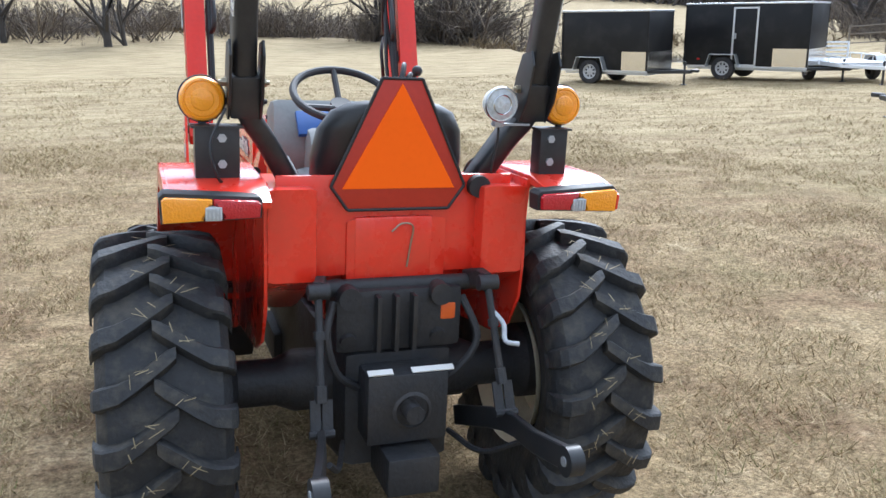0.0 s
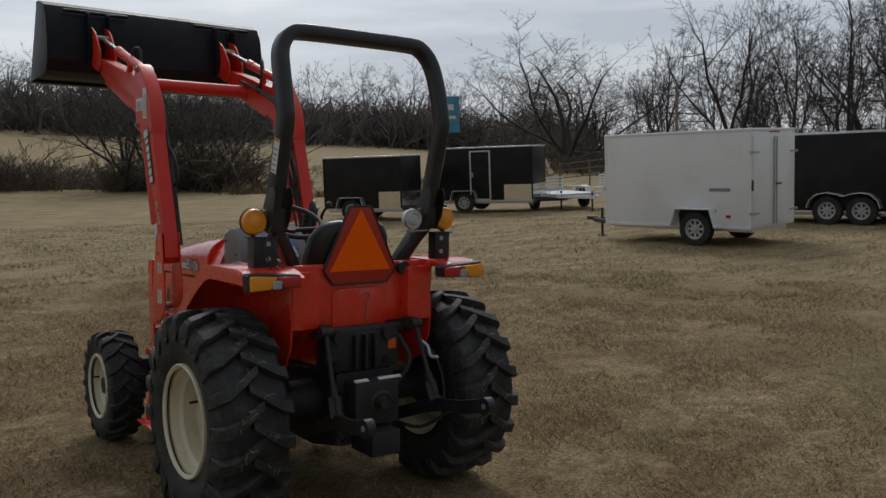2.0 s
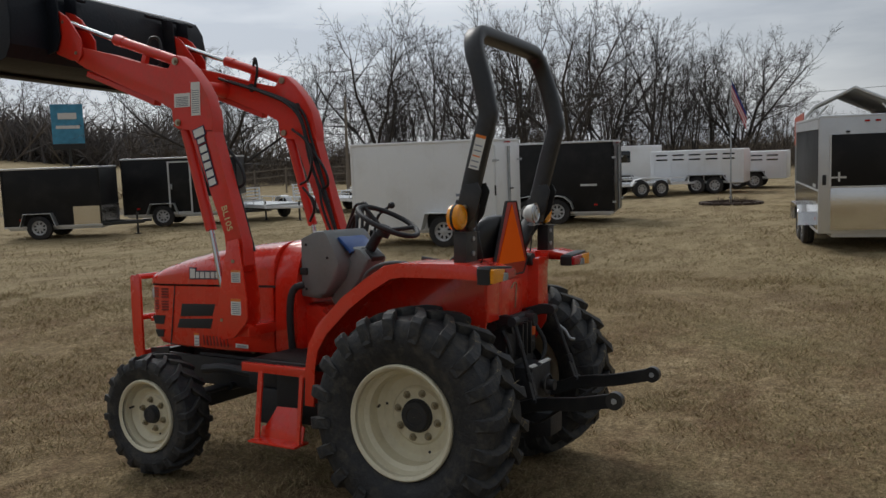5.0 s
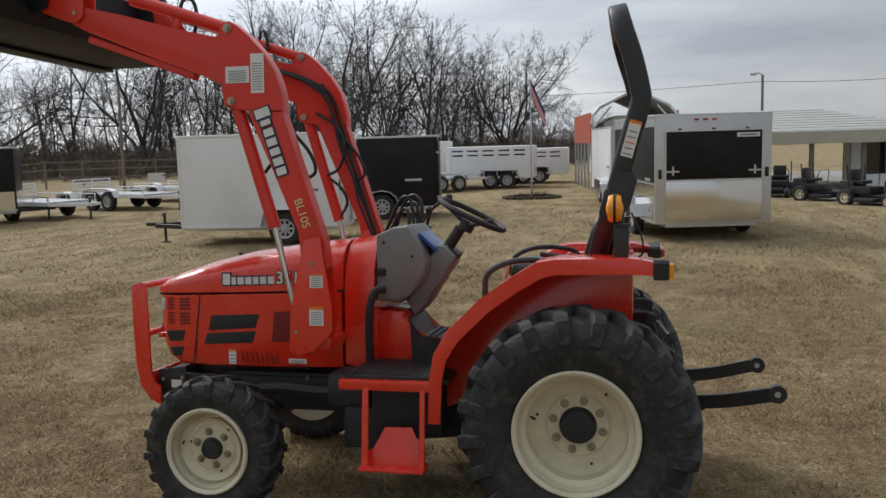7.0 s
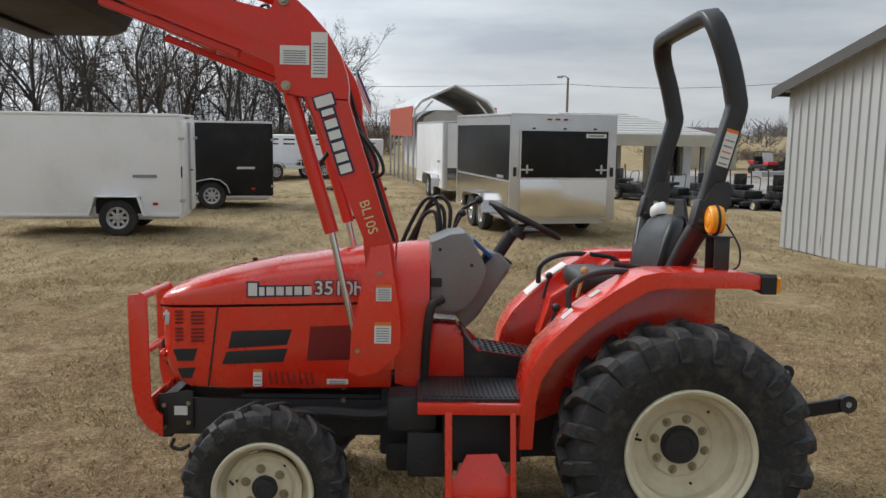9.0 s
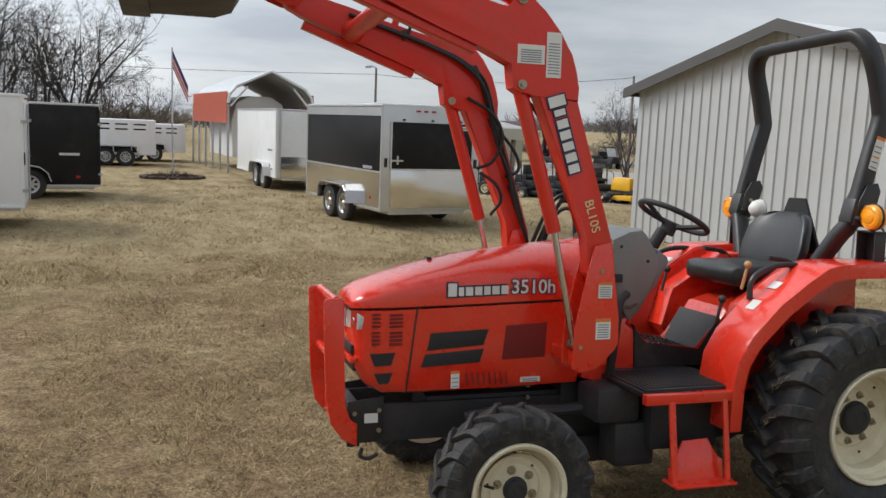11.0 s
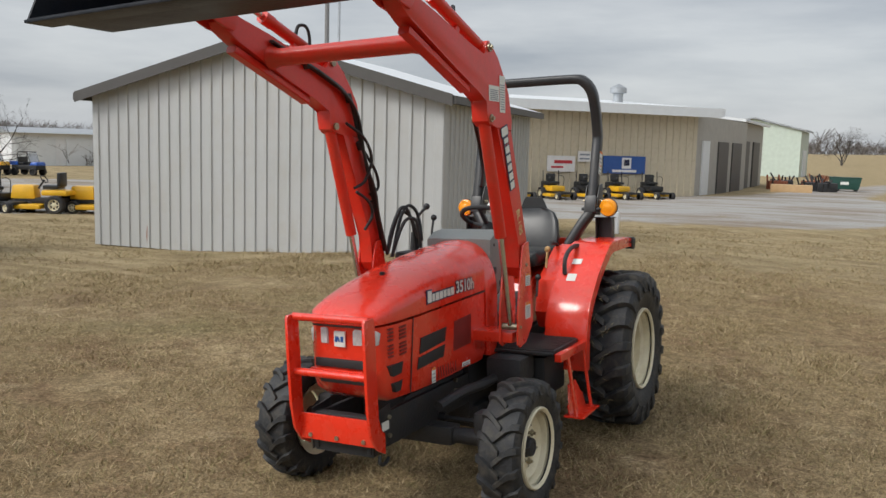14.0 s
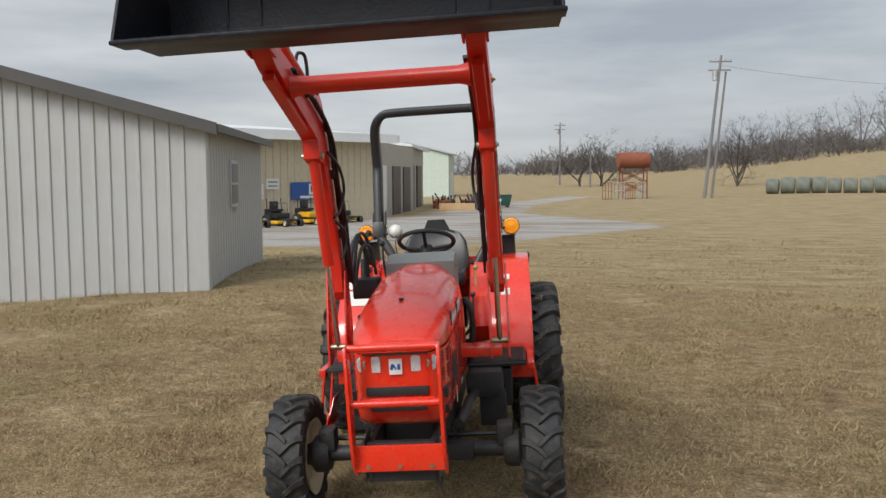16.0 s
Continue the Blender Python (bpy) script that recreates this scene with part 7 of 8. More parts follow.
fb = thing("storage_building", pose(48.9, -36.7, gz(48.9, -36.7) - 0.4, 0, 0, -110), "long white storage building with roll doors", "building")
part("wall", box(B(), (8, 2, 1.3), (26, 5, 2.6)), TWHITE, fb)
part("roof", prism(B(), [(-1.0, 2.6), (2, 3.0), (5, 2.6)], -5.2, 21.2, axis="x"), GALV, fb)
for i in range(7):
    part("roll_door", box(B(), (-3.5 + i * 3.3, -0.55, 1.15), (2.6, 0.1, 2.2)), ROOFW, fb)


# ---------------------------------------------------------------- mowers and side-by-sides
MOWER_WHEEL = small_wheel_meshes(0.28, 0.24, CREAM, 6)
UTV_WHEEL = small_wheel_meshes(0.32, 0.26, BLACK, 6)


def mower(x, y, heading, paint, seat_mat, label, garden=False, scale=1.0, deck=None):
    t = thing("riding_mower", place(x, y, heading) @ Matrix.Scale(scale, 4), label, "mower", "row of riding mowers")
    if garden:
        part("hood", box(B(), (0.55, 0, 0.62), (0.75, 0.46, 0.42), bevel=0.08, taper=(0.85, 0.85)), paint, t, "sloping bonnet")
        part("rear_fender", box(B(), (-0.45, 0, 0.62), (0.75, 0.85, 0.16), bevel=0.06), paint, t)
        part("frame", box(B(), (0.1, 0, 0.38), (1.5, 0.4, 0.16), bevel=0.03), MATTE, t)
        tube_ = [(0.18, 0, 0.72), (0.0, 0, 0.98)]
        part("steering_column", tube(B(), tube_, 0.03, 8), MATTE, t)
        ring_ = [(0.0 + 0.07 * math.cos(a), 0.17 * math.sin(a), 1.0 + 0.10 * math.cos(a)) for a in [2 * math.pi * k / 14 for k in range(15)]]
        part("steering_wheel", tube(B(), ring_, 0.015, 6, cap=False), MATTE, t)
    else:
        part("engine", box(B(), (-0.62, 0, 0.62), (0.55, 0.62, 0.42), bevel=0.06), MATTE, t, "black rear engine")
        part("body", box(B(), (-0.15, 0, 0.52), (0.9, 0.72, 0.26), bevel=0.06), paint, t)
        part("frame", box(B(), (0.3, 0, 0.34), (1.6, 0.55, 0.10), bevel=0.02), BLACK, t)
        for s in (-1, 1):
            part("lap_bar", tube(B(), smooth_path([(0.05, s * 0.38, 0.6), (0.10, s * 0.38, 1.0), (0.12, s * 0.25, 1.12), (0.12, s * 0.05, 1.12)], 4), 0.014, 6), BLACK, t)
            part("roll_post", tube(B(), [(-0.45, s * 0.42, 0.6), (-0.52, s * 0.42, 1.35)], 0.025, 6), BLACK, t)
    part("seat", box(B(), (-0.28, 0, 0.78), (0.46, 0.5, 0.12), bevel=0.04), seat_mat, t, "black padded seat")
    part("seat_back", box(B(), (-0.52, 0, 1.0), (0.12, 0.48, 0.42), bevel=0.05), seat_mat, t)
    part("mower_deck", box(B(), (0.25, 0, 0.22), (0.75, 1.25, 0.14), bevel=0.04), deck or paint, t, "wide cutting deck")
    for s in (-1, 1):
        add_wheel(t, (-0.5, s * 0.45, 0.28), s, MOWER_WHEEL)
        add_wheel(t, (1.0 if not garden else 0.75, s * 0.42, 0.2), s, MOWER_WHEEL, 0.7)
    return t


for i, (x, y) in enumerate(((23.4, -4.6), (21.4, -5.4), (19.6, -6.2), (19.2, -7.1), (18.8, -7.9), (18.3, -8.7))):
    mower(x, y, 205 + (i * 67) % 80 - 40, BLACK if i % 2 else MATTE, VINYL, "black zero-turn mower parked on gravel", scale=0.78)
mower(17.3, -9.3, 28, YELLOW, VINYL, "yellow lawn tractor with black seat", True, 0.88)
mower(16.3, -10.3, 32, YELLOW, VINYL, "yellow lawn tractor half hidden behind the shed", True, 0.88)
fdir = (P1 - P0).normalized()
nrm = Vector((-fdir.y, fdir.x, 0))
for i, d in enumerate((3.3, 5.07, 6.7, 8.34, 10.2, 12.0)):
    p = P0 + fdir * d + nrm * 1.4
    mower(p.x, p.y, ang + 90 + (i * 31) % 11 - 5, YELLOW if i % 2 else BLACK, VINYL, "yellow and black riding mower parked before the workshop wall", False, 0.9, YELLOW)


def utv(x, y, heading, paint, label):
    t = thing("side_by_side", place(x, y, heading) @ Matrix.Scale(0.64, 4), label, "vehicle", "row of side-by-side vehicles")
    part("body", box(B(), (0, 0, 0.66), (2.3, 1.2, 0.4), bevel=0.1), MATTE, t)
    part("hood", box(B(), (0.85, 0, 0.95), (0.75, 1.15, 0.3), bevel=0.1, taper=(0.8, 0.9)), paint, t, "coloured bonnet")
    part("bed", box(B(), (-0.95, 0, 0.98), (0.8, 1.2, 0.3), bevel=0.04), paint, t)
    part("bench_seat", box(B(), (-0.3, 0, 0.98), (0.5, 1.1, 0.2), bevel=0.05), VINYL, t)
    part("bench_back", box(B(), (-0.52, 0, 1.25), (0.14, 1.1, 0.5), bevel=0.05), VINYL, t)
    for s in (-1, 1):
        part("cage_tube", tube(B(), [(0.6, s * 0.56, 1.0), (0.28, s * 0.54, 1.85), (-0.55, s * 0.54, 1.88), (-0.65, s * 0.56, 1.05)], 0.028, 6), BLACK, t)
        for wx in (0.85, -0.85):
            add_wheel(t, (wx, s * 0.58, 0.32), s, UTV_WHEEL)
    part("roof_panel", box(B(), (-0.13, 0, 1.9), (0.9, 1.15, 0.05), bevel=0.02), MATTE, t)
    part("windscreen", box(B(), (0.44, 0, 1.45), (0.02, 1.05, 0.75), Matrix.Rotation(radians(-20), 4, "Y")), CLEAR, t)
    return t


for azu, paint, lb_ in ((116.3, UTVRED, "red side-by-side vehicle on the gravel"), (118.0, MATTE, "dark side-by-side vehicle with clear windscreen"), (120.0, MATTE, "dark side-by-side vehicle parked in a row"), (122.9, YELLOW, "yellow and black side-by-side vehicle"), (124.8, UTVBLUE, "blue side-by-side vehicle parked on gravel")):
    utv(-3.15 + 50 * math.sin(radians(azu)), 4.49 + 50 * math.cos(radians(azu)), 196, paint, lb_)
rk = thing("display_rack", place(40.6, -20.0, 28), "long low dark steel display rack", "rack")
part("frame", box(B(), (0, 0, 0.14), (0.6, 9.0, 0.28)), GALV, rk)

# ---------------------------------------------------------------- yard clutter, poles, tank
bin_ = thing("dumpster", place(0.6, -50.5, 8) @ Matrix.Scale(0.55, 4), "dark green steel dumpster at the yard edge", "dumpster")
part("body", prism(B(), [(-1.3, 0.25), (1.3, 0.25), (1.55, 1.45), (-1.55, 1.45)], -0.9, 0.9, axis="y", bevel=0.02), DUMP, bin_)
part("lid", box(B(), (0, 0, 1.5), (3.1, 1.9, 0.08), bevel=0.02), DUMP, bin_)
part("plate", box(B(), (0.1, 0.92, 0.9), (0.8, 0.03, 0.3)), LABEL, bin_)
for x in (-1.1, 1.1):
    part("skid", box(B(), (x, 0, 0.12), (0.2, 1.8, 0.26)), MATTE, bin_)
cr = thing("lumber_crate", place(2.9, -44.5, 5) @ Matrix.Scale(0.75, 4), "low pale lumber crate", "crate")
part("side", box(B(), (0, 0, 0.3), (2.8, 1.2, 0.6), bevel=0.02), PINE, cr)
rnd = random.Random(4)
for k in range(9):
    x, y = rnd.uniform(1.2, 4.6), rnd.uniform(-52, -46.5)
    jt = thing("machine_part", place(x, y, rnd.uniform(0, 180)), "dark rusty implement part in the scrap row", "scrap", "scrap row")
    bm = B()
    for j in range(6):
        a = Vector((rnd.uniform(-0.6, 0.6), rnd.uniform(-0.5, 0.5), 0.0))
        tube(bm, [a, a + Vector((rnd.uniform(-0.5, 0.5), rnd.uniform(-0.5, 0.5), rnd.uniform(0.4, 1.0)))], 0.05, 6)
    box(bm, (0, 0, 0.3), (1.1, 0.5, 0.5), bevel=0.05)
    part("frame", bm, RUST if k % 3 == 0 else IRON, jt)


def utility_pole(x, y, h, lean, label, arms=True, lamp=False, r=0.14, wood=WOODP):
    t = thing("utility_pole", place(x, y, 0), label, "pole")
    top = Vector((lean[0] * h, lean[1] * h, h))
    part("pole", tube(B(), [Vector((0, 0, -0.3)), top], [r, r * 0.65], 10), wood, t)
    if arms:
        for d in (0.5, 1.2):
            part("cross_arm", box(B(), top * (1 - d / h), (1.8, 0.1, 0.1)), WOODP, t)
        for dx in (-0.8, -0.4, 0.4, 0.8):
            part("insulator", cyl(B(), top * (1 - 0.5 / h) + Vector((dx, 0, 0.05)), top * (1 - 0.5 / h) + Vector((dx, 0, 0.25)), 0.05, 8), GALV, t)
        part("transformer", cyl(B(), top * 0.86 + Vector((0.3, 0, -0.4)), top * 0.86 + Vector((0.3, 0, 0.4)), 0.22, 12), GALV, t)
    if lamp:
        part("lamp_arm", tube(B(), [top, top + Vector((0, 0.15, 0.08)), top + Vector((0, 0.32, 0.08))], 0.03, 6), GALV, t)
        part("lamp_head", box(B(), top + Vector((0, 0.36, 0.04)), (0.16, 0.26, 0.1), bevel=0.03), GALV, t)
    return t


utility_pole(-16.1, -66.5, 11.7, (-0.11, -0.057), "pale leaning utility pole with transformer and crossarms", True, False, 0.15, POLEG)
utility_pole(-16.75, -66.8, 10.4, (-0.105, -0.055), "pale leaning brace pole beside a utility pole", False, False, 0.12, POLEG)
utility_pole(-8.0, -140, 10.5, (0, 0), "distant pale utility pole with crossarms", True, False, 0.16, POLEG)
utility_pole(-11.8, -125, 6.5, (0, 0), "distant short pale utility pole", False, False, 0.16, POLEG)
utility_pole(34.1, -5.6, 4.35, (0, 0), "dark pole with a street lamp arm", False, True, 0.075)
utility_pole(29.8, -16.0, 4.5, (0.01, 0), "slender wooden pole in the equipment yard", False, False, 0.07)
utility_pole(25.4, -32.9, 13.5, (0, 0), "tall pale pole standing behind the workshop", False, False, 0.16, POLEG)
utility_pole(24.9, -33.3, 13.0, (0, 0), "thin pale steel mast beside a tall pole", False, False, 0.09, GALV)
utility_pole(32, 23, 5.0, (0.02, 0.0), "leaning wooden pole by the fence", False, False, 0.09)
for a, b, sag in (((34.1, -5.6, 3.95), (44, 40, 6.0), 0.9), ((34.1, -5.6, 3.95), (29.8, -16.0, 4.2), 0.3), ((-17.35, -67.15, 11.0), (-60, -90, 11.5), 1.0)):
    bm = B()
    pts = [Vector(a).lerp(Vector(b), k / 12) - Vector((0, 0, sag * 4 * (k / 12) * (1 - k / 12))) for k in range(13)]
    tube(bm, pts, 0.009, 4)
    tagged(part("overhead_cable", bm, HOSE, None), "thin black overhead cable between poles", "cable")

tk = thing("fuel_tank_stand", place(-10.9, -71.0, 10), "rusty red fuel tank on a lattice stand", "tank")
bm = B()
lathe(bm, [(0.001, -1.45), (0.62, -1.4), (0.7, -1.3), (0.7, 1.3), (0.62, 1.4), (0.001, 1.45)], (0, 0, 3.35), "x", 20)
part("tank", bm, RUST, tk, "horizontal rust red tank")
for sx in (-1.1, 1.1):
    for sy in (-0.55, 0.55):
        part("leg", cyl(B(), (sx, sy, 0), (sx, sy * 0.8, 2.75), 0.06, 6), RUST, tk)
for sy in (-0.55, 0.55):
    for z in (0.5, 1.5):
        part("brace", tube(B(), [(-1.1, sy, z), (1.1, sy, z + 1.0)], 0.04, 5), RUST, tk)
        part("brace", tube(B(), [(1.1, sy, z), (-1.1, sy, z + 1.0)], 0.04, 5), RUST, tk)
for k in range(4):
    cgt = thing("wire_cage", place(-8.6 - k * 0.9, -69.5 + 0.3 * k, 15 * k), "pale rusty wire cage panel", "cage", "cages by the tank stand")
    bm = B()
    for i in range(5):
        cyl(bm, (-0.5 + i * 0.25, 0, 0), (-0.5 + i * 0.25, 0, 1.5), 0.025, 5)
    for z in (0.05, 0.75, 1.45):
        cyl(bm, (-0.5, 0, z), (0.5, 0, z), 0.025, 5)
    part("panel", bm, GALV if k % 2 else RUST, cgt)

bale_rnd = random.Random(41)
bm = lathe(B(), [(0.001, -0.60), (0.55, -0.61), (0.70, -0.57), (0.765, -0.44), (0.75, -0.3), (0.78, -0.12), (0.76, 0.08), (0.785, 0.28), (0.765, 0.44), (0.70, 0.57), (0.55, 0.61), (0.001, 0.60)], (0, 0, 0.74), "x", 22)
bale_me = mesh_of("bale", bm, BALE)
for k in range(14):
    azb = radians(196.4 + k * 0.95)
    r_ = 77 + bale_rnd.uniform(-0.25, 0.25)
    x, y = -2 + r_ * math.sin(azb), r_ * math.cos(azb)
    bt_ = thing("hay_bale", place(x, y, -math.degrees(azb) + bale_rnd.uniform(-9, 9)), "round hay bale in faded green net wrap", "hay bale", "row of round bales")
    shared("bale", bale_me, bt_, Matrix.Scale(bale_rnd.uniform(0.88, 1.04), 4))
bp_ = thing("bollard_post", place(3.4, -13.6, 0), "short white marker post in the grass", "post")
part("post", box(B(), (0, 0, 0.25), (0.12, 0.12, 0.55), bevel=0.02), TWHITE, bp_)

# road sign and billboard beyond the pond
bb = thing("billboard", pose(-2 + 118 * math.sin(radians(38.1)), 118 * math.cos(radians(38.1)), gz(71, 93), 0, 0, -38), "blue roadside billboard on a dark post", "billboard")
part("panel", box(B(), (0, 0, 6.0), (3.8, 0.3, 5.0)), SCREEN, bb, "blue printed panel")
part("sign_shape", box(B(), (0, -0.2, 7.0), (2.2, 0.05, 0.8)), FLAGW, bb)
part("sign_shape", box(B(), (0, -0.2, 5.6), (2.8, 0.05, 0.4)), FLAGW, bb)
part("base_panel", box(B(), (0, 0, 3.1), (3.8, 0.3, 0.7)), MATTE, bb)
part("post", cyl(B(), (0, 0, -0.5), (0, 0, 3.5), 0.18, 8), MATTE, bb)

# fence along the wood
fn = thing("pipe_fence", pose(0, 0, 0), "weathered pipe fence along the wood edge", "fence")
fa, fb2 = Vector((-4.2 + 52 * math.sin(radians(49)), 52 * math.cos(radians(49)), 0)), Vector((-4.2 + 50 * math.sin(radians(66)), 50 * math.cos(radians(66)), 0))
for k in range(9):
    p = fa.lerp(fb2, k / 8)
    zg = gz(p.x, p.y)
    part("post", cyl(B(), (p.x, p.y, zg - 0.2), (p.x, p.y, zg + 1.5), 0.05, 6), WOODP, fn)
    if k < 8:
        q = fa.lerp(fb2, (k + 1) / 8)
        for h in (0.55, 1.0, 1.4):
            part("rail", cyl(B(), (p.x, p.y, zg + h), (q.x, q.y, gz(q.x, q.y) + h), 0.03, 5), WOODP, fn)
part("notice", box(B(), fa.lerp(fb2, 0.62) + Vector((0, -0.1, gz(30, 30) + 1.25)), (0.9, 0.05, 0.45), Matrix.Rotation(radians(-55), 4, "Z")), FLAGW, fn)


# ---------------------------------------------------------------- pond
def pond():
    vs, fs = [], []
    n = 40
    for k in range(n + 1):
        az = -25 + 70 * k / n
        pr = float(np.interp(az % 360, POND_AZ, POND_R))
        for r in (pr + 2.2, pr + 16):
            x, y = -2 + r * math.sin(radians(az)), r * math.cos(radians(az))
            vs.append((x, y, -0.62))
    for k in range(n):
        fs.append((2 * k, 2 * k + 1, 2 * k + 3, 2 * k + 2))
    me = bpy.data.meshes.new("water")
    me.from_pydata(vs, [], fs)
    me.materials.append(WATER)
    tagged(new("water", me), "dark still pond below the bank", "pond", kind="structure")


pond()


# ---------------------------------------------------------------- trees
def limb(vs, fs, pts, r0, r1, sides):
    """A tapered limb through pts."""
    n, base = len(pts) - 1, len(vs)
    for i, q in enumerate(pts):
        dd = (pts[min(i + 1, n)] - pts[max(i - 1, 0)]).normalized()
        u = dd.orthogonal().normalized()
        w = dd.cross(u)
        rr = r0 + (r1 - r0) * i / n
        for k in range(sides):
            a = 2 * math.pi * k / sides
            vs.append(tuple(q + (u * math.cos(a) + w * math.sin(a)) * rr))
    for i in range(n):
        a = base + i * sides
        for k in range(sides):
            fs.append((a + k, a + (k + 1) % sides, a + sides + (k + 1) % sides, a + sides + k))


def grow(rnd, p, d, length, n, wander, lift):
    pts, d = [p], d.normalized()
    for i in range(n):
        d = (d + Vector((rnd.gauss(0, wander), rnd.gauss(0, wander), rnd.gauss(0, wander * 0.6) + lift))).normalized()
        p = p + d * length / n
        pts.append(p)
    return pts


def fork(rnd, d, ang):
    ax = Vector((rnd.gauss(0, 1), rnd.gauss(0, 1), rnd.gauss(0, 1)))
    side = (ax - d * ax.dot(d)).normalized()
    return (d * math.cos(ang) + side * math.sin(ang)).normalized()


def tree_data(seed, h, limbs, kids, bole, spread, thin, girth=0.016):
    """A bare tree: bole, rising limbs that fork again and again, fine twigs. Gives the wood and the twigs apart."""
    rnd = random.Random(seed)
    wood, twigs = ([], []), ([], [])
    r = h * girth
    trunk = grow(rnd, Vector((0, 0, -0.4)), Vector((rnd.uniform(-0.06, 0.06), rnd.uniform(-0.06, 0.06), 1)), h * bole, 4, 0.05, 0.04)
    limb(*wood, trunk, r * 1.15, r * 0.8, 7)

    def branch(p, d, length, rad, level):
        n = (5, 3, 1, 1)[level]
        pts = grow(rnd, p, d, length, n, (0.13, 0.16, 0.2, 0.2)[level], (0.05, 0.03, 0.02, 0.0)[level])
        limb(*(wood if level == 0 else twigs), pts, rad, max(rad * 0.35, thin * 0.6), (5, 3, 3, 3)[level])
        if level >= len(kids):
            return
        for j in range(kids[level]):
            t = 1.0 if j == 0 else rnd.uniform(0.22, 1.0)
            k = min(n - 1, int(t * n))
            q = pts[k].lerp(pts[k + 1], min(1.0, t * n - k))
            dd = (pts[k + 1] - pts[k]).normalized()
            ang = rnd.uniform(0.05, 0.25) if j == 0 else rnd.uniform(0.5, 1.0) * spread
            branch(q, fork(rnd, dd, ang), length * (1.05 - 0.45 * t) * rnd.uniform(0.42, 0.66), max(rad * (1 - 0.6 * t) * rnd.uniform(0.4, 0.62), thin), level + 1)

    for j in range(limbs):
        t = 1.0 if j < 2 else rnd.uniform(0.55, 1.0)
        q = trunk[3].lerp(trunk[4], 1.0) if j < 2 else trunk[int(t * 4) - 1].lerp(trunk[min(4, int(t * 4))], rnd.random())
        a = 2 * math.pi * (j + rnd.uniform(-0.25, 0.25)) / limbs
        lean = rnd.uniform(0.12, 0.3) if j == 0 else rnd.uniform(0.3, 0.75) * spread
        d = Vector((math.cos(a) * math.sin(lean), math.sin(a) * math.sin(lean), math.cos(lean)))
        branch(q, d, h * (1 - bole) * rnd.uniform(0.72, 1.0) * (1.0 if j == 0 else 0.9), r * rnd.uniform(0.5, 0.68), 0)
    return wood, twigs


def tree_meshes(seed, h, limbs, kids, bole, spread, thin, material, girth=0.016):
    both = tree_data(seed, h, limbs, kids, bole, spread, thin, girth)
    k = h / max(v[2] for vs, fs in both for v in vs)
    out = []
    for nm, (vs, fs) in zip(("trunk", "crown"), both):
        me = bpy.data.meshes.new(nm)
        me.from_pydata([(x * k, y * k, z * k) for x, y, z in vs], [], fs)
        me.materials.append(material)
        out.append(finish(me, True, 80))
    return out


NEAR_TREES = [tree_meshes(11 + i, 11.0, (4, 5, 3, 6)[i], (10, 7, 5), (0.26, 0.2, 0.32, 0.2)[i], (1.0, 1.1, 0.9, 1.25)[i], 0.010, BARK, (0.016, 0.019, 0.015, 0.018)[i]) for i in range(4)]
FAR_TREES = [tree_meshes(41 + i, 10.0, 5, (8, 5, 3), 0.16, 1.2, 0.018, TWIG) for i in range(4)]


def plant(meshes, az, r, h, base_h, label, group="", eye=(-2.5, -1.0), wide=1.0, turn=0.0):
    x, y = eye[0] + r * math.sin(radians(az)), eye[1] + r * math.cos(radians(az))
    t = thing("tree", pose(x, y, gz(x, y) - 0.1, 0, 0, turn) @ Matrix.Diagonal((h / base_h * wide, h / base_h * wide, h / base_h, 1)), label, "tree", group)
    shared("trunk", meshes[0], t)
    shared("crown", meshes[1], t)


rnd = random.Random(21)
for az, r, h, w, k in ((46.4, 72, 10.6, 1.75, 3), (48.5, 78, 10.2, 0.8, 0), (53.5, 70, 9.4, 0.85, 2), (57.3, 66, 11.4, 0.95, 1), (61.0, 64, 10.6, 0.75, 2), (64.3, 62, 13.2, 0.95, 0), (67.5, 60, 11.2, 0.8, 2), (70.4, 58, 10.8, 0.9, 1), (73.0, 60, 10.6, 0.8, 0),
                       (75.6, 62, 10.4, 0.85, 2), (78.4, 66, 9.0, 0.9, 0), (80.8, 72, 8.6, 0.9, 1), (83.2, 84, 7.0, 0.9, 0), (1.0, 46, 7.6, 1.1, 1), (2.0, 46.6, 7.0, 0.9, 3), (17.6, 51, 7.2, 1.25, 3), (19.6, 52, 6.6, 1.2, 1), (21.8, 51, 6.4, 1.25, 3), (24.0, 52, 5.6, 1.2, 1), (-5.0, 50, 8.0, 1.0, 3), (52.0, 88, 9.0, 0.9, 2), (59.2, 74, 10.0, 0.8, 0), (66.0, 70, 11.0, 0.8, 2), (71.8, 70, 10.6, 0.8, 0), (77.0, 74, 9.6, 0.85, 1),
                       (194.0, 108, 9.6, 1.1, 3), (185.0, 128, 9.0, 1.35, 3), (183.6, 131, 8.0, 1.2, 1), (176.6, 150, 6.6, 1.3, 1), (114.7, 35.3, 4.3, 0.8, 1), (86.5, 100, 5.5, 1.0, 1), (45.4, 86, 8.0, 0.9, 2)):
    plant(NEAR_TREES[k], az, r, h * (1.22 if az < 90 else 1.0), 11.0, "tall bare deciduous tree with grey bark", "bare trees", wide=w, turn=rnd.uniform(0, 360))
for k in range(12):
    plant(NEAR_TREES[(k * 3) % 4], 58.5 + 2.05 * k + rnd.uniform(-0.7, 0.7), rnd.uniform(64, 84), rnd.uniform(10.5, 13.5) * (1.0 if k < 8 else 0.85), 11.0, "tall bare deciduous tree with grey bark", "bare trees", wide=rnd.uniform(0.75, 1.0), turn=rnd.uniform(0, 360))
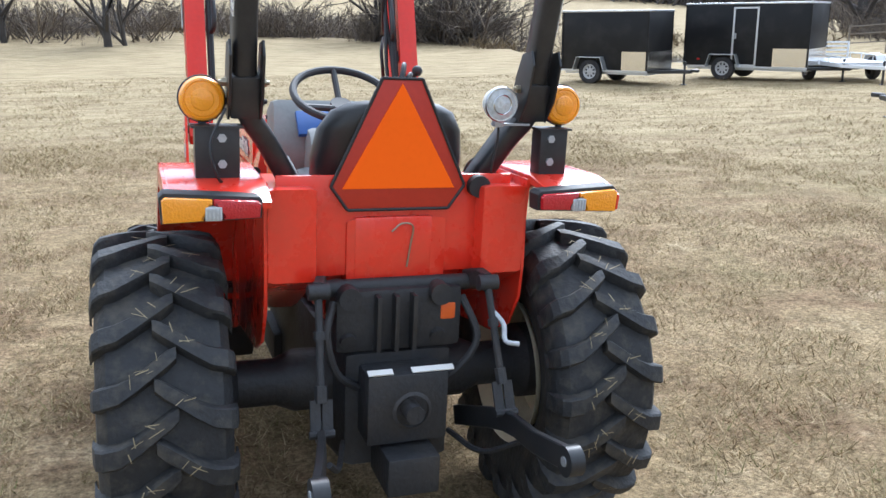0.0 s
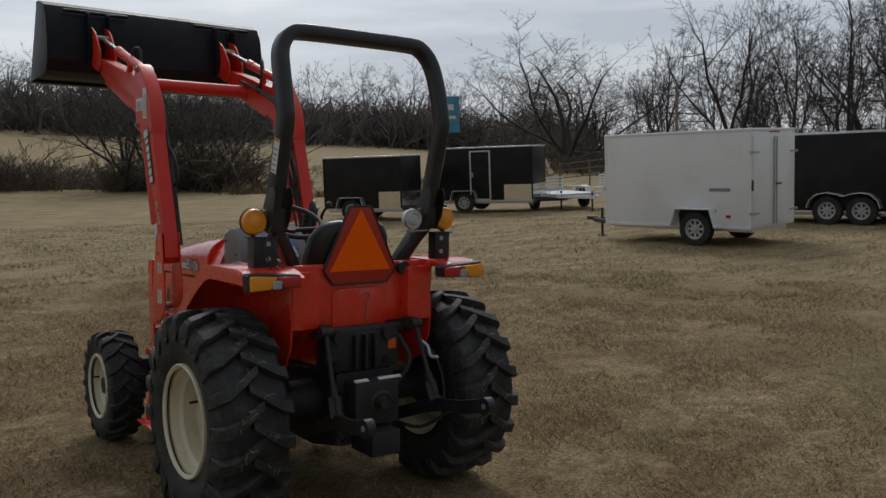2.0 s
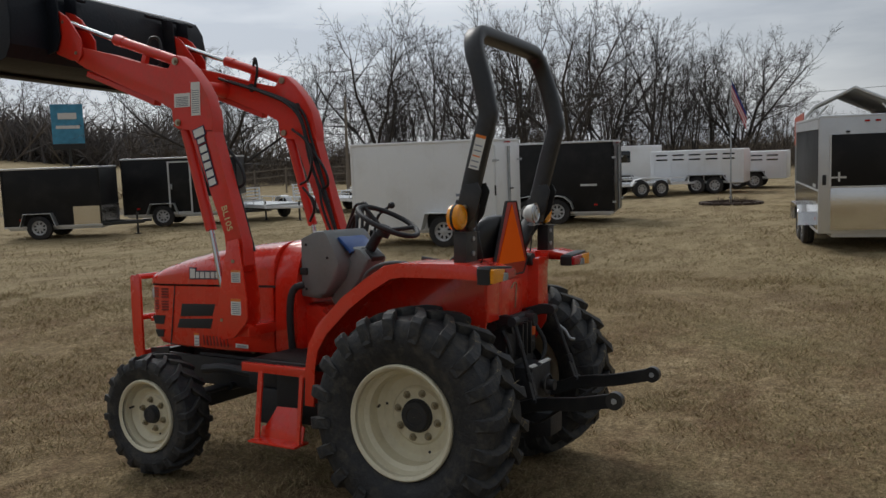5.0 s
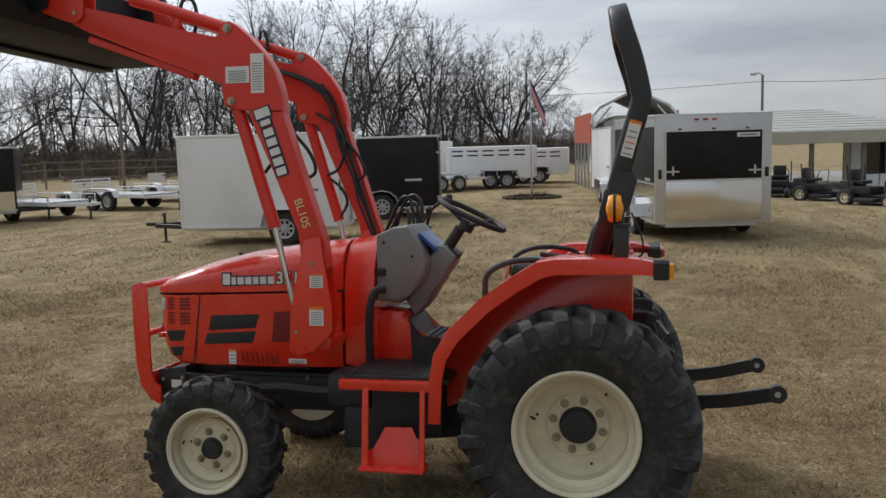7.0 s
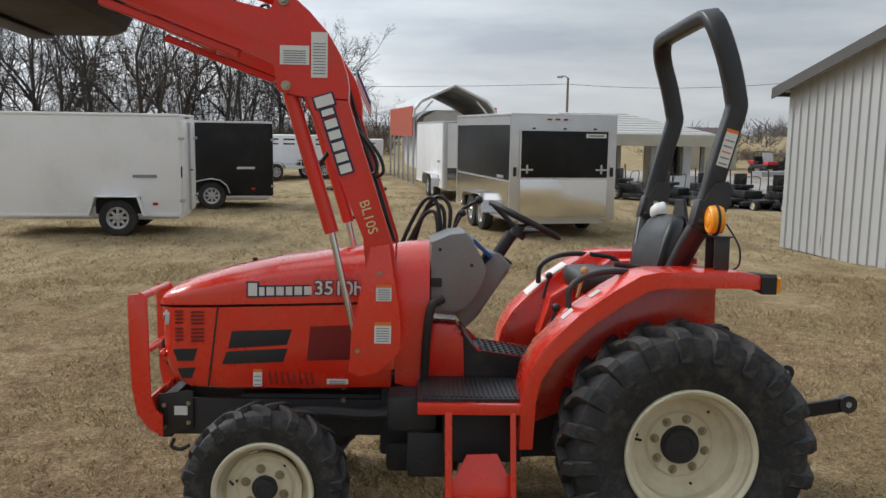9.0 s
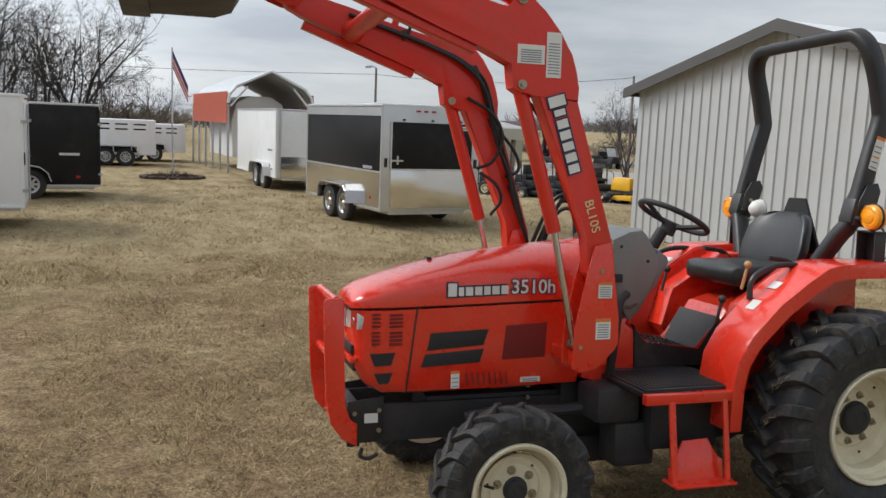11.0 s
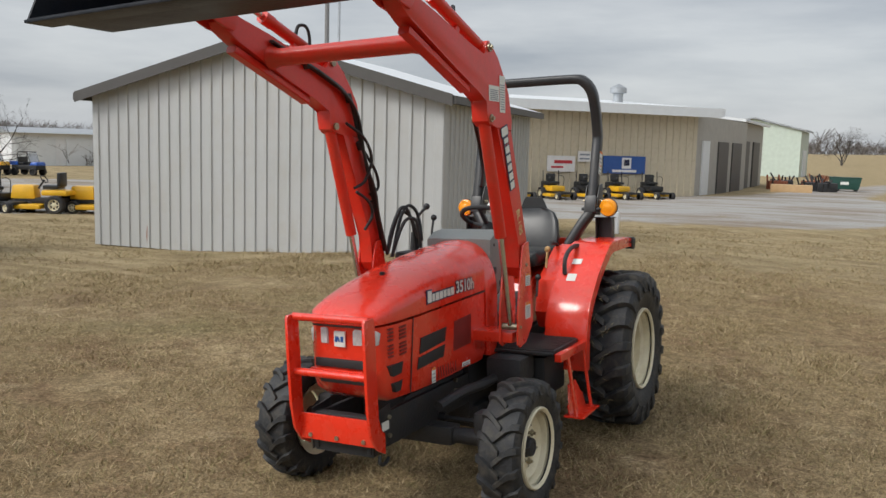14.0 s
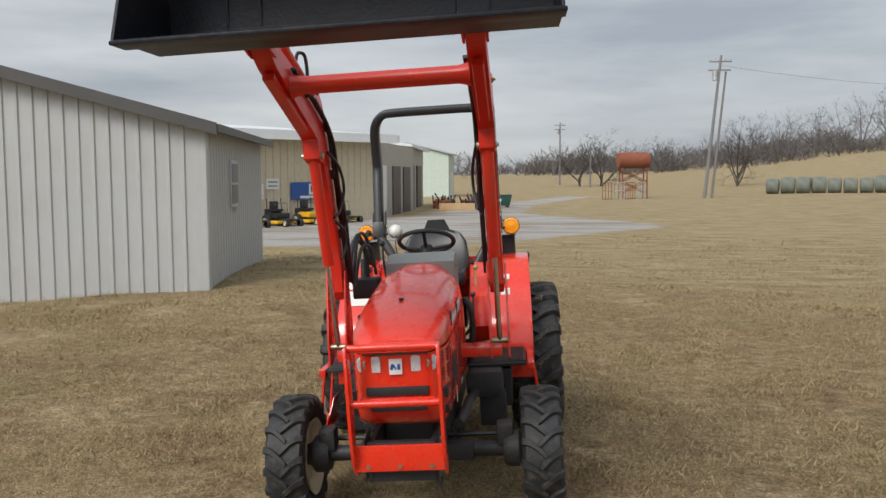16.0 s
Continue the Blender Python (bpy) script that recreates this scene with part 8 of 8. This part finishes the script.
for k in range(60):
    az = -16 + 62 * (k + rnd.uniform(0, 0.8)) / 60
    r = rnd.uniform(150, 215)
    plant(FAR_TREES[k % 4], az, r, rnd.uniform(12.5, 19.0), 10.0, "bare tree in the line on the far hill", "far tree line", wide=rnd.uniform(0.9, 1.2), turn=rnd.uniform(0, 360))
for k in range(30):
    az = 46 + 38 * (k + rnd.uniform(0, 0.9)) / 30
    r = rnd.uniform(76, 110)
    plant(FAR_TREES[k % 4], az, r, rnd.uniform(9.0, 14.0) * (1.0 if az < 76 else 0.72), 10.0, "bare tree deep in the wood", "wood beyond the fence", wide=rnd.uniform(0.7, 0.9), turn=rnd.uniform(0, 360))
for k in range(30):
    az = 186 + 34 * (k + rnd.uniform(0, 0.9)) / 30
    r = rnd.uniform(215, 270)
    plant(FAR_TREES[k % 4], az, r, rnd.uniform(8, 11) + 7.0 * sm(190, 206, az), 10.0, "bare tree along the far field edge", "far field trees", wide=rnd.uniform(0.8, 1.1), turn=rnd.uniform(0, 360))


def thicket(name, spans, seed, label, material, kinds):
    """Uncountable brush: many-stemmed bare shrubs, joined into one."""
    rs = np.random.RandomState(seed)
    allv, allf, base = [], [], 0
    for (a0, a1, r0, r1, h0, h1, count) in spans:
        for k in range(count):
            az, r = radians(rs.uniform(a0, a1)), rs.uniform(r0, r1)
            x, y = -2.5 + r * math.sin(az), -1.0 + r * math.cos(az)
            clump = 0.75 + 0.5 * noise.noise((x * 0.12, y * 0.12, seed))
            h, a = rs.uniform(h0, h1) * clump, rs.uniform(0, 6.28)
            v, f = kinds[k % len(kinds)]
            c, si = math.cos(a), math.sin(a)
            w = h * rs.uniform(1.2, 2.0)
            vv = np.stack([(v[:, 0] * c - v[:, 1] * si) * w + x, (v[:, 0] * si + v[:, 1] * c) * w + y, v[:, 2] * h + gz(x, y) - 0.2], 1)
            allv.append(vv)
            allf.append(f + base)
            base += len(v)
    v, f = np.concatenate(allv), np.concatenate(allf)
    me = bpy.data.meshes.new(name)
    me.vertices.add(len(v))
    me.vertices.foreach_set("co", v.reshape(-1))
    me.loops.add(f.size)
    me.loops.foreach_set("vertex_index", f.reshape(-1))
    me.polygons.add(len(f))
    me.polygons.foreach_set("loop_start", np.arange(len(f)) * 4)
    me.polygons.foreach_set("loop_total", np.full(len(f), 4))
    me.update(calc_edges=True)
    me.materials.append(material)
    return tagged(new(name, me), label, "brush", kind="stuff")


def shrub(seed, stems, kids, thin):
    """Many thin stems from one stool, a metre high."""
    rnd = random.Random(seed)
    vs, fs = [], []

    def shoot(p, d, length, rad, level):
        n = 2 if level < 1 else 1
        pts = grow(rnd, p, d, length, n, 0.16, 0.08)
        limb(vs, fs, pts, rad, max(rad * 0.5, thin * 0.6), 3)
        if level < len(kids):
            for j in range(kids[level]):
                t = rnd.uniform(0.3, 1.0)
                k = min(n - 1, int(t * n))
                shoot(pts[k].lerp(pts[k + 1], min(1.0, t * n - k)), fork(rnd, (pts[k + 1] - pts[k]).normalized(), rnd.uniform(0.25, 0.8)), length * rnd.uniform(0.4, 0.62), max(rad * 0.6, thin), level + 1)
    for k in range(stems):
        d = Vector((rnd.gauss(0, 0.5), rnd.gauss(0, 0.5), 1))
        shoot(Vector((rnd.gauss(0, 0.16), rnd.gauss(0, 0.16), -0.05)), d, rnd.uniform(0.4, 0.7), thin * 2.2, 0)
    zt = max(v[2] for v in vs)
    return np.array(vs) / zt, np.array(fs)


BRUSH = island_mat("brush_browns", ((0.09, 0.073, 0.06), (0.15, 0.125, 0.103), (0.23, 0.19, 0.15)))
# far brush colours greyed to carry the haze of distance
HAZY = island_mat("hazed_brush_greys", ((0.115, 0.103, 0.099), (0.165, 0.148, 0.14), (0.22, 0.196, 0.182)))
REED = island_mat("reed_browns", ((0.12, 0.09, 0.055), (0.18, 0.135, 0.08), (0.24, 0.18, 0.105)))
SHRUBS = [shrub(70 + i, 9, (4, 3), 0.004) for i in range(5)]
COARSE = [shrub(80 + i, 8, (6,), 0.006) for i in range(4)]
TUFTS = [shrub(90 + i, 16, (2,), 0.008) for i in range(3)]
thicket("brush", ((46, 87, 66, 86, 2.5, 5.5, 210), (4, 20, 53, 66, 2.0, 4.6, 90), (16.5, 25, 50, 55, 2.5, 5.0, 36), (-18, 4, 50, 60, 1.8, 4.2, 80), (22, 40, 58, 75, 1.0, 2.2, 40), (47, 84, 60, 70, 1.6, 3.4, 120), (104, 130, 62, 80, 1.4, 2.6, 120)), 5, "dense bare grey brown undergrowth", BRUSH, SHRUBS)
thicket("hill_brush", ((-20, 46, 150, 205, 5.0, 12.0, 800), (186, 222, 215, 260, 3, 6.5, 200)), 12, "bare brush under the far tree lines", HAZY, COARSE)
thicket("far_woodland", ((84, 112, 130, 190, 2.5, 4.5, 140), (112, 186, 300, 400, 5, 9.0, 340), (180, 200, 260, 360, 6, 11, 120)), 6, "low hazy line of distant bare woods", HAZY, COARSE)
thicket("reeds", ((-20, 26, 56, 70, 0.9, 2.0, 260), (24, 46, 44, 58, 0.7, 1.5, 160)), 8, "dry tan reeds round the pond", REED, TUFTS)


# ---------------------------------------------------------------- grass blades near the tractor
def grass(name, count, seed, r0, r1, height, width, power, label):
    """Short blades strewn over the ring from r0 to r1 round the tractor, thinning outwards."""
    rs = np.random.RandomState(seed)
    r = r0 + (r1 - r0) * rs.rand(count) ** power
    a = rs.rand(count) * 2 * np.pi
    x, y = -0.5 + r * np.sin(a), 1.0 + r * np.cos(a)
    keep = np.array([noise.noise((px * 1.1, py * 1.1, 2)) + 0.6 * noise.noise((px * 4, py * 4, 7)) > -0.35 for px, py in zip(x, y)])
    x, y, r = x[keep], y[keep], r[keep]
    n = len(x)
    z = np.array([gz(px, py) + (0.022 * noise.noise((px * 0.9, py * 0.9, 0)) + 0.05 * noise.noise((px * 0.13, py * 0.13, 3)) * sm(6, 15, pr)) * (0.3 + 0.7 * sm(1.0, 4.0, pr)) for px, py, pr in zip(x, y, r)]) - 0.004
    lush = np.array([0.75 + 0.9 * noise.noise((px * 0.8, py * 0.8, 4)) + 0.5 * noise.noise((px * 3.1, py * 3.1, 6)) for px, py in zip(x, y)])
    h = (0.3 + 0.7 * rs.rand(n) ** 1.6) * height * np.clip(lush, 0.35, 1.7)
    w = width * (0.35 + 0.65 * rs.rand(n))
    th = rs.rand(n) * 2 * np.pi
    ln = h * (0.5 + 1.6 * rs.rand(n))
    la = rs.rand(n) * 2 * np.pi
    v = np.empty((n, 3, 3))
    v[:, 0] = np.stack([x - w * np.cos(th), y - w * np.sin(th), z], 1)
    v[:, 1] = np.stack([x + w * np.cos(th), y + w * np.sin(th), z], 1)
    v[:, 2] = np.stack([x + ln * np.cos(la), y + ln * np.sin(la), z + h], 1)
    me = bpy.data.meshes.new(name)
    me.vertices.add(3 * n)
    me.vertices.foreach_set("co", v.reshape(-1))
    me.loops.add(3 * n)
    me.loops.foreach_set("vertex_index", np.arange(3 * n))
    me.polygons.add(n)
    me.polygons.foreach_set("loop_start", np.arange(n) * 3)
    me.polygons.foreach_set("loop_total", np.full(n, 3))
    me.update(calc_edges=True)
    me.materials.append(BLADES)
    return tagged(new(name, me), label, "grass", kind="stuff")


BLADES = island_mat("dry_grass_blades", ((0.13, 0.09, 0.05), (0.29, 0.21, 0.112), (0.52, 0.41, 0.245), (0.21, 0.155, 0.08), (0.36, 0.275, 0.15), (0.15, 0.155, 0.055)))
grass("grass", 480000, 3, 0.0, 9.5, 0.075, 0.0040, 0.62, "short dormant tan grass blades")
grass("yard_grass", 330000, 7, 7.0, 24.0, 0.085, 0.0085, 0.8, "sparse dormant grass over the trodden yard")
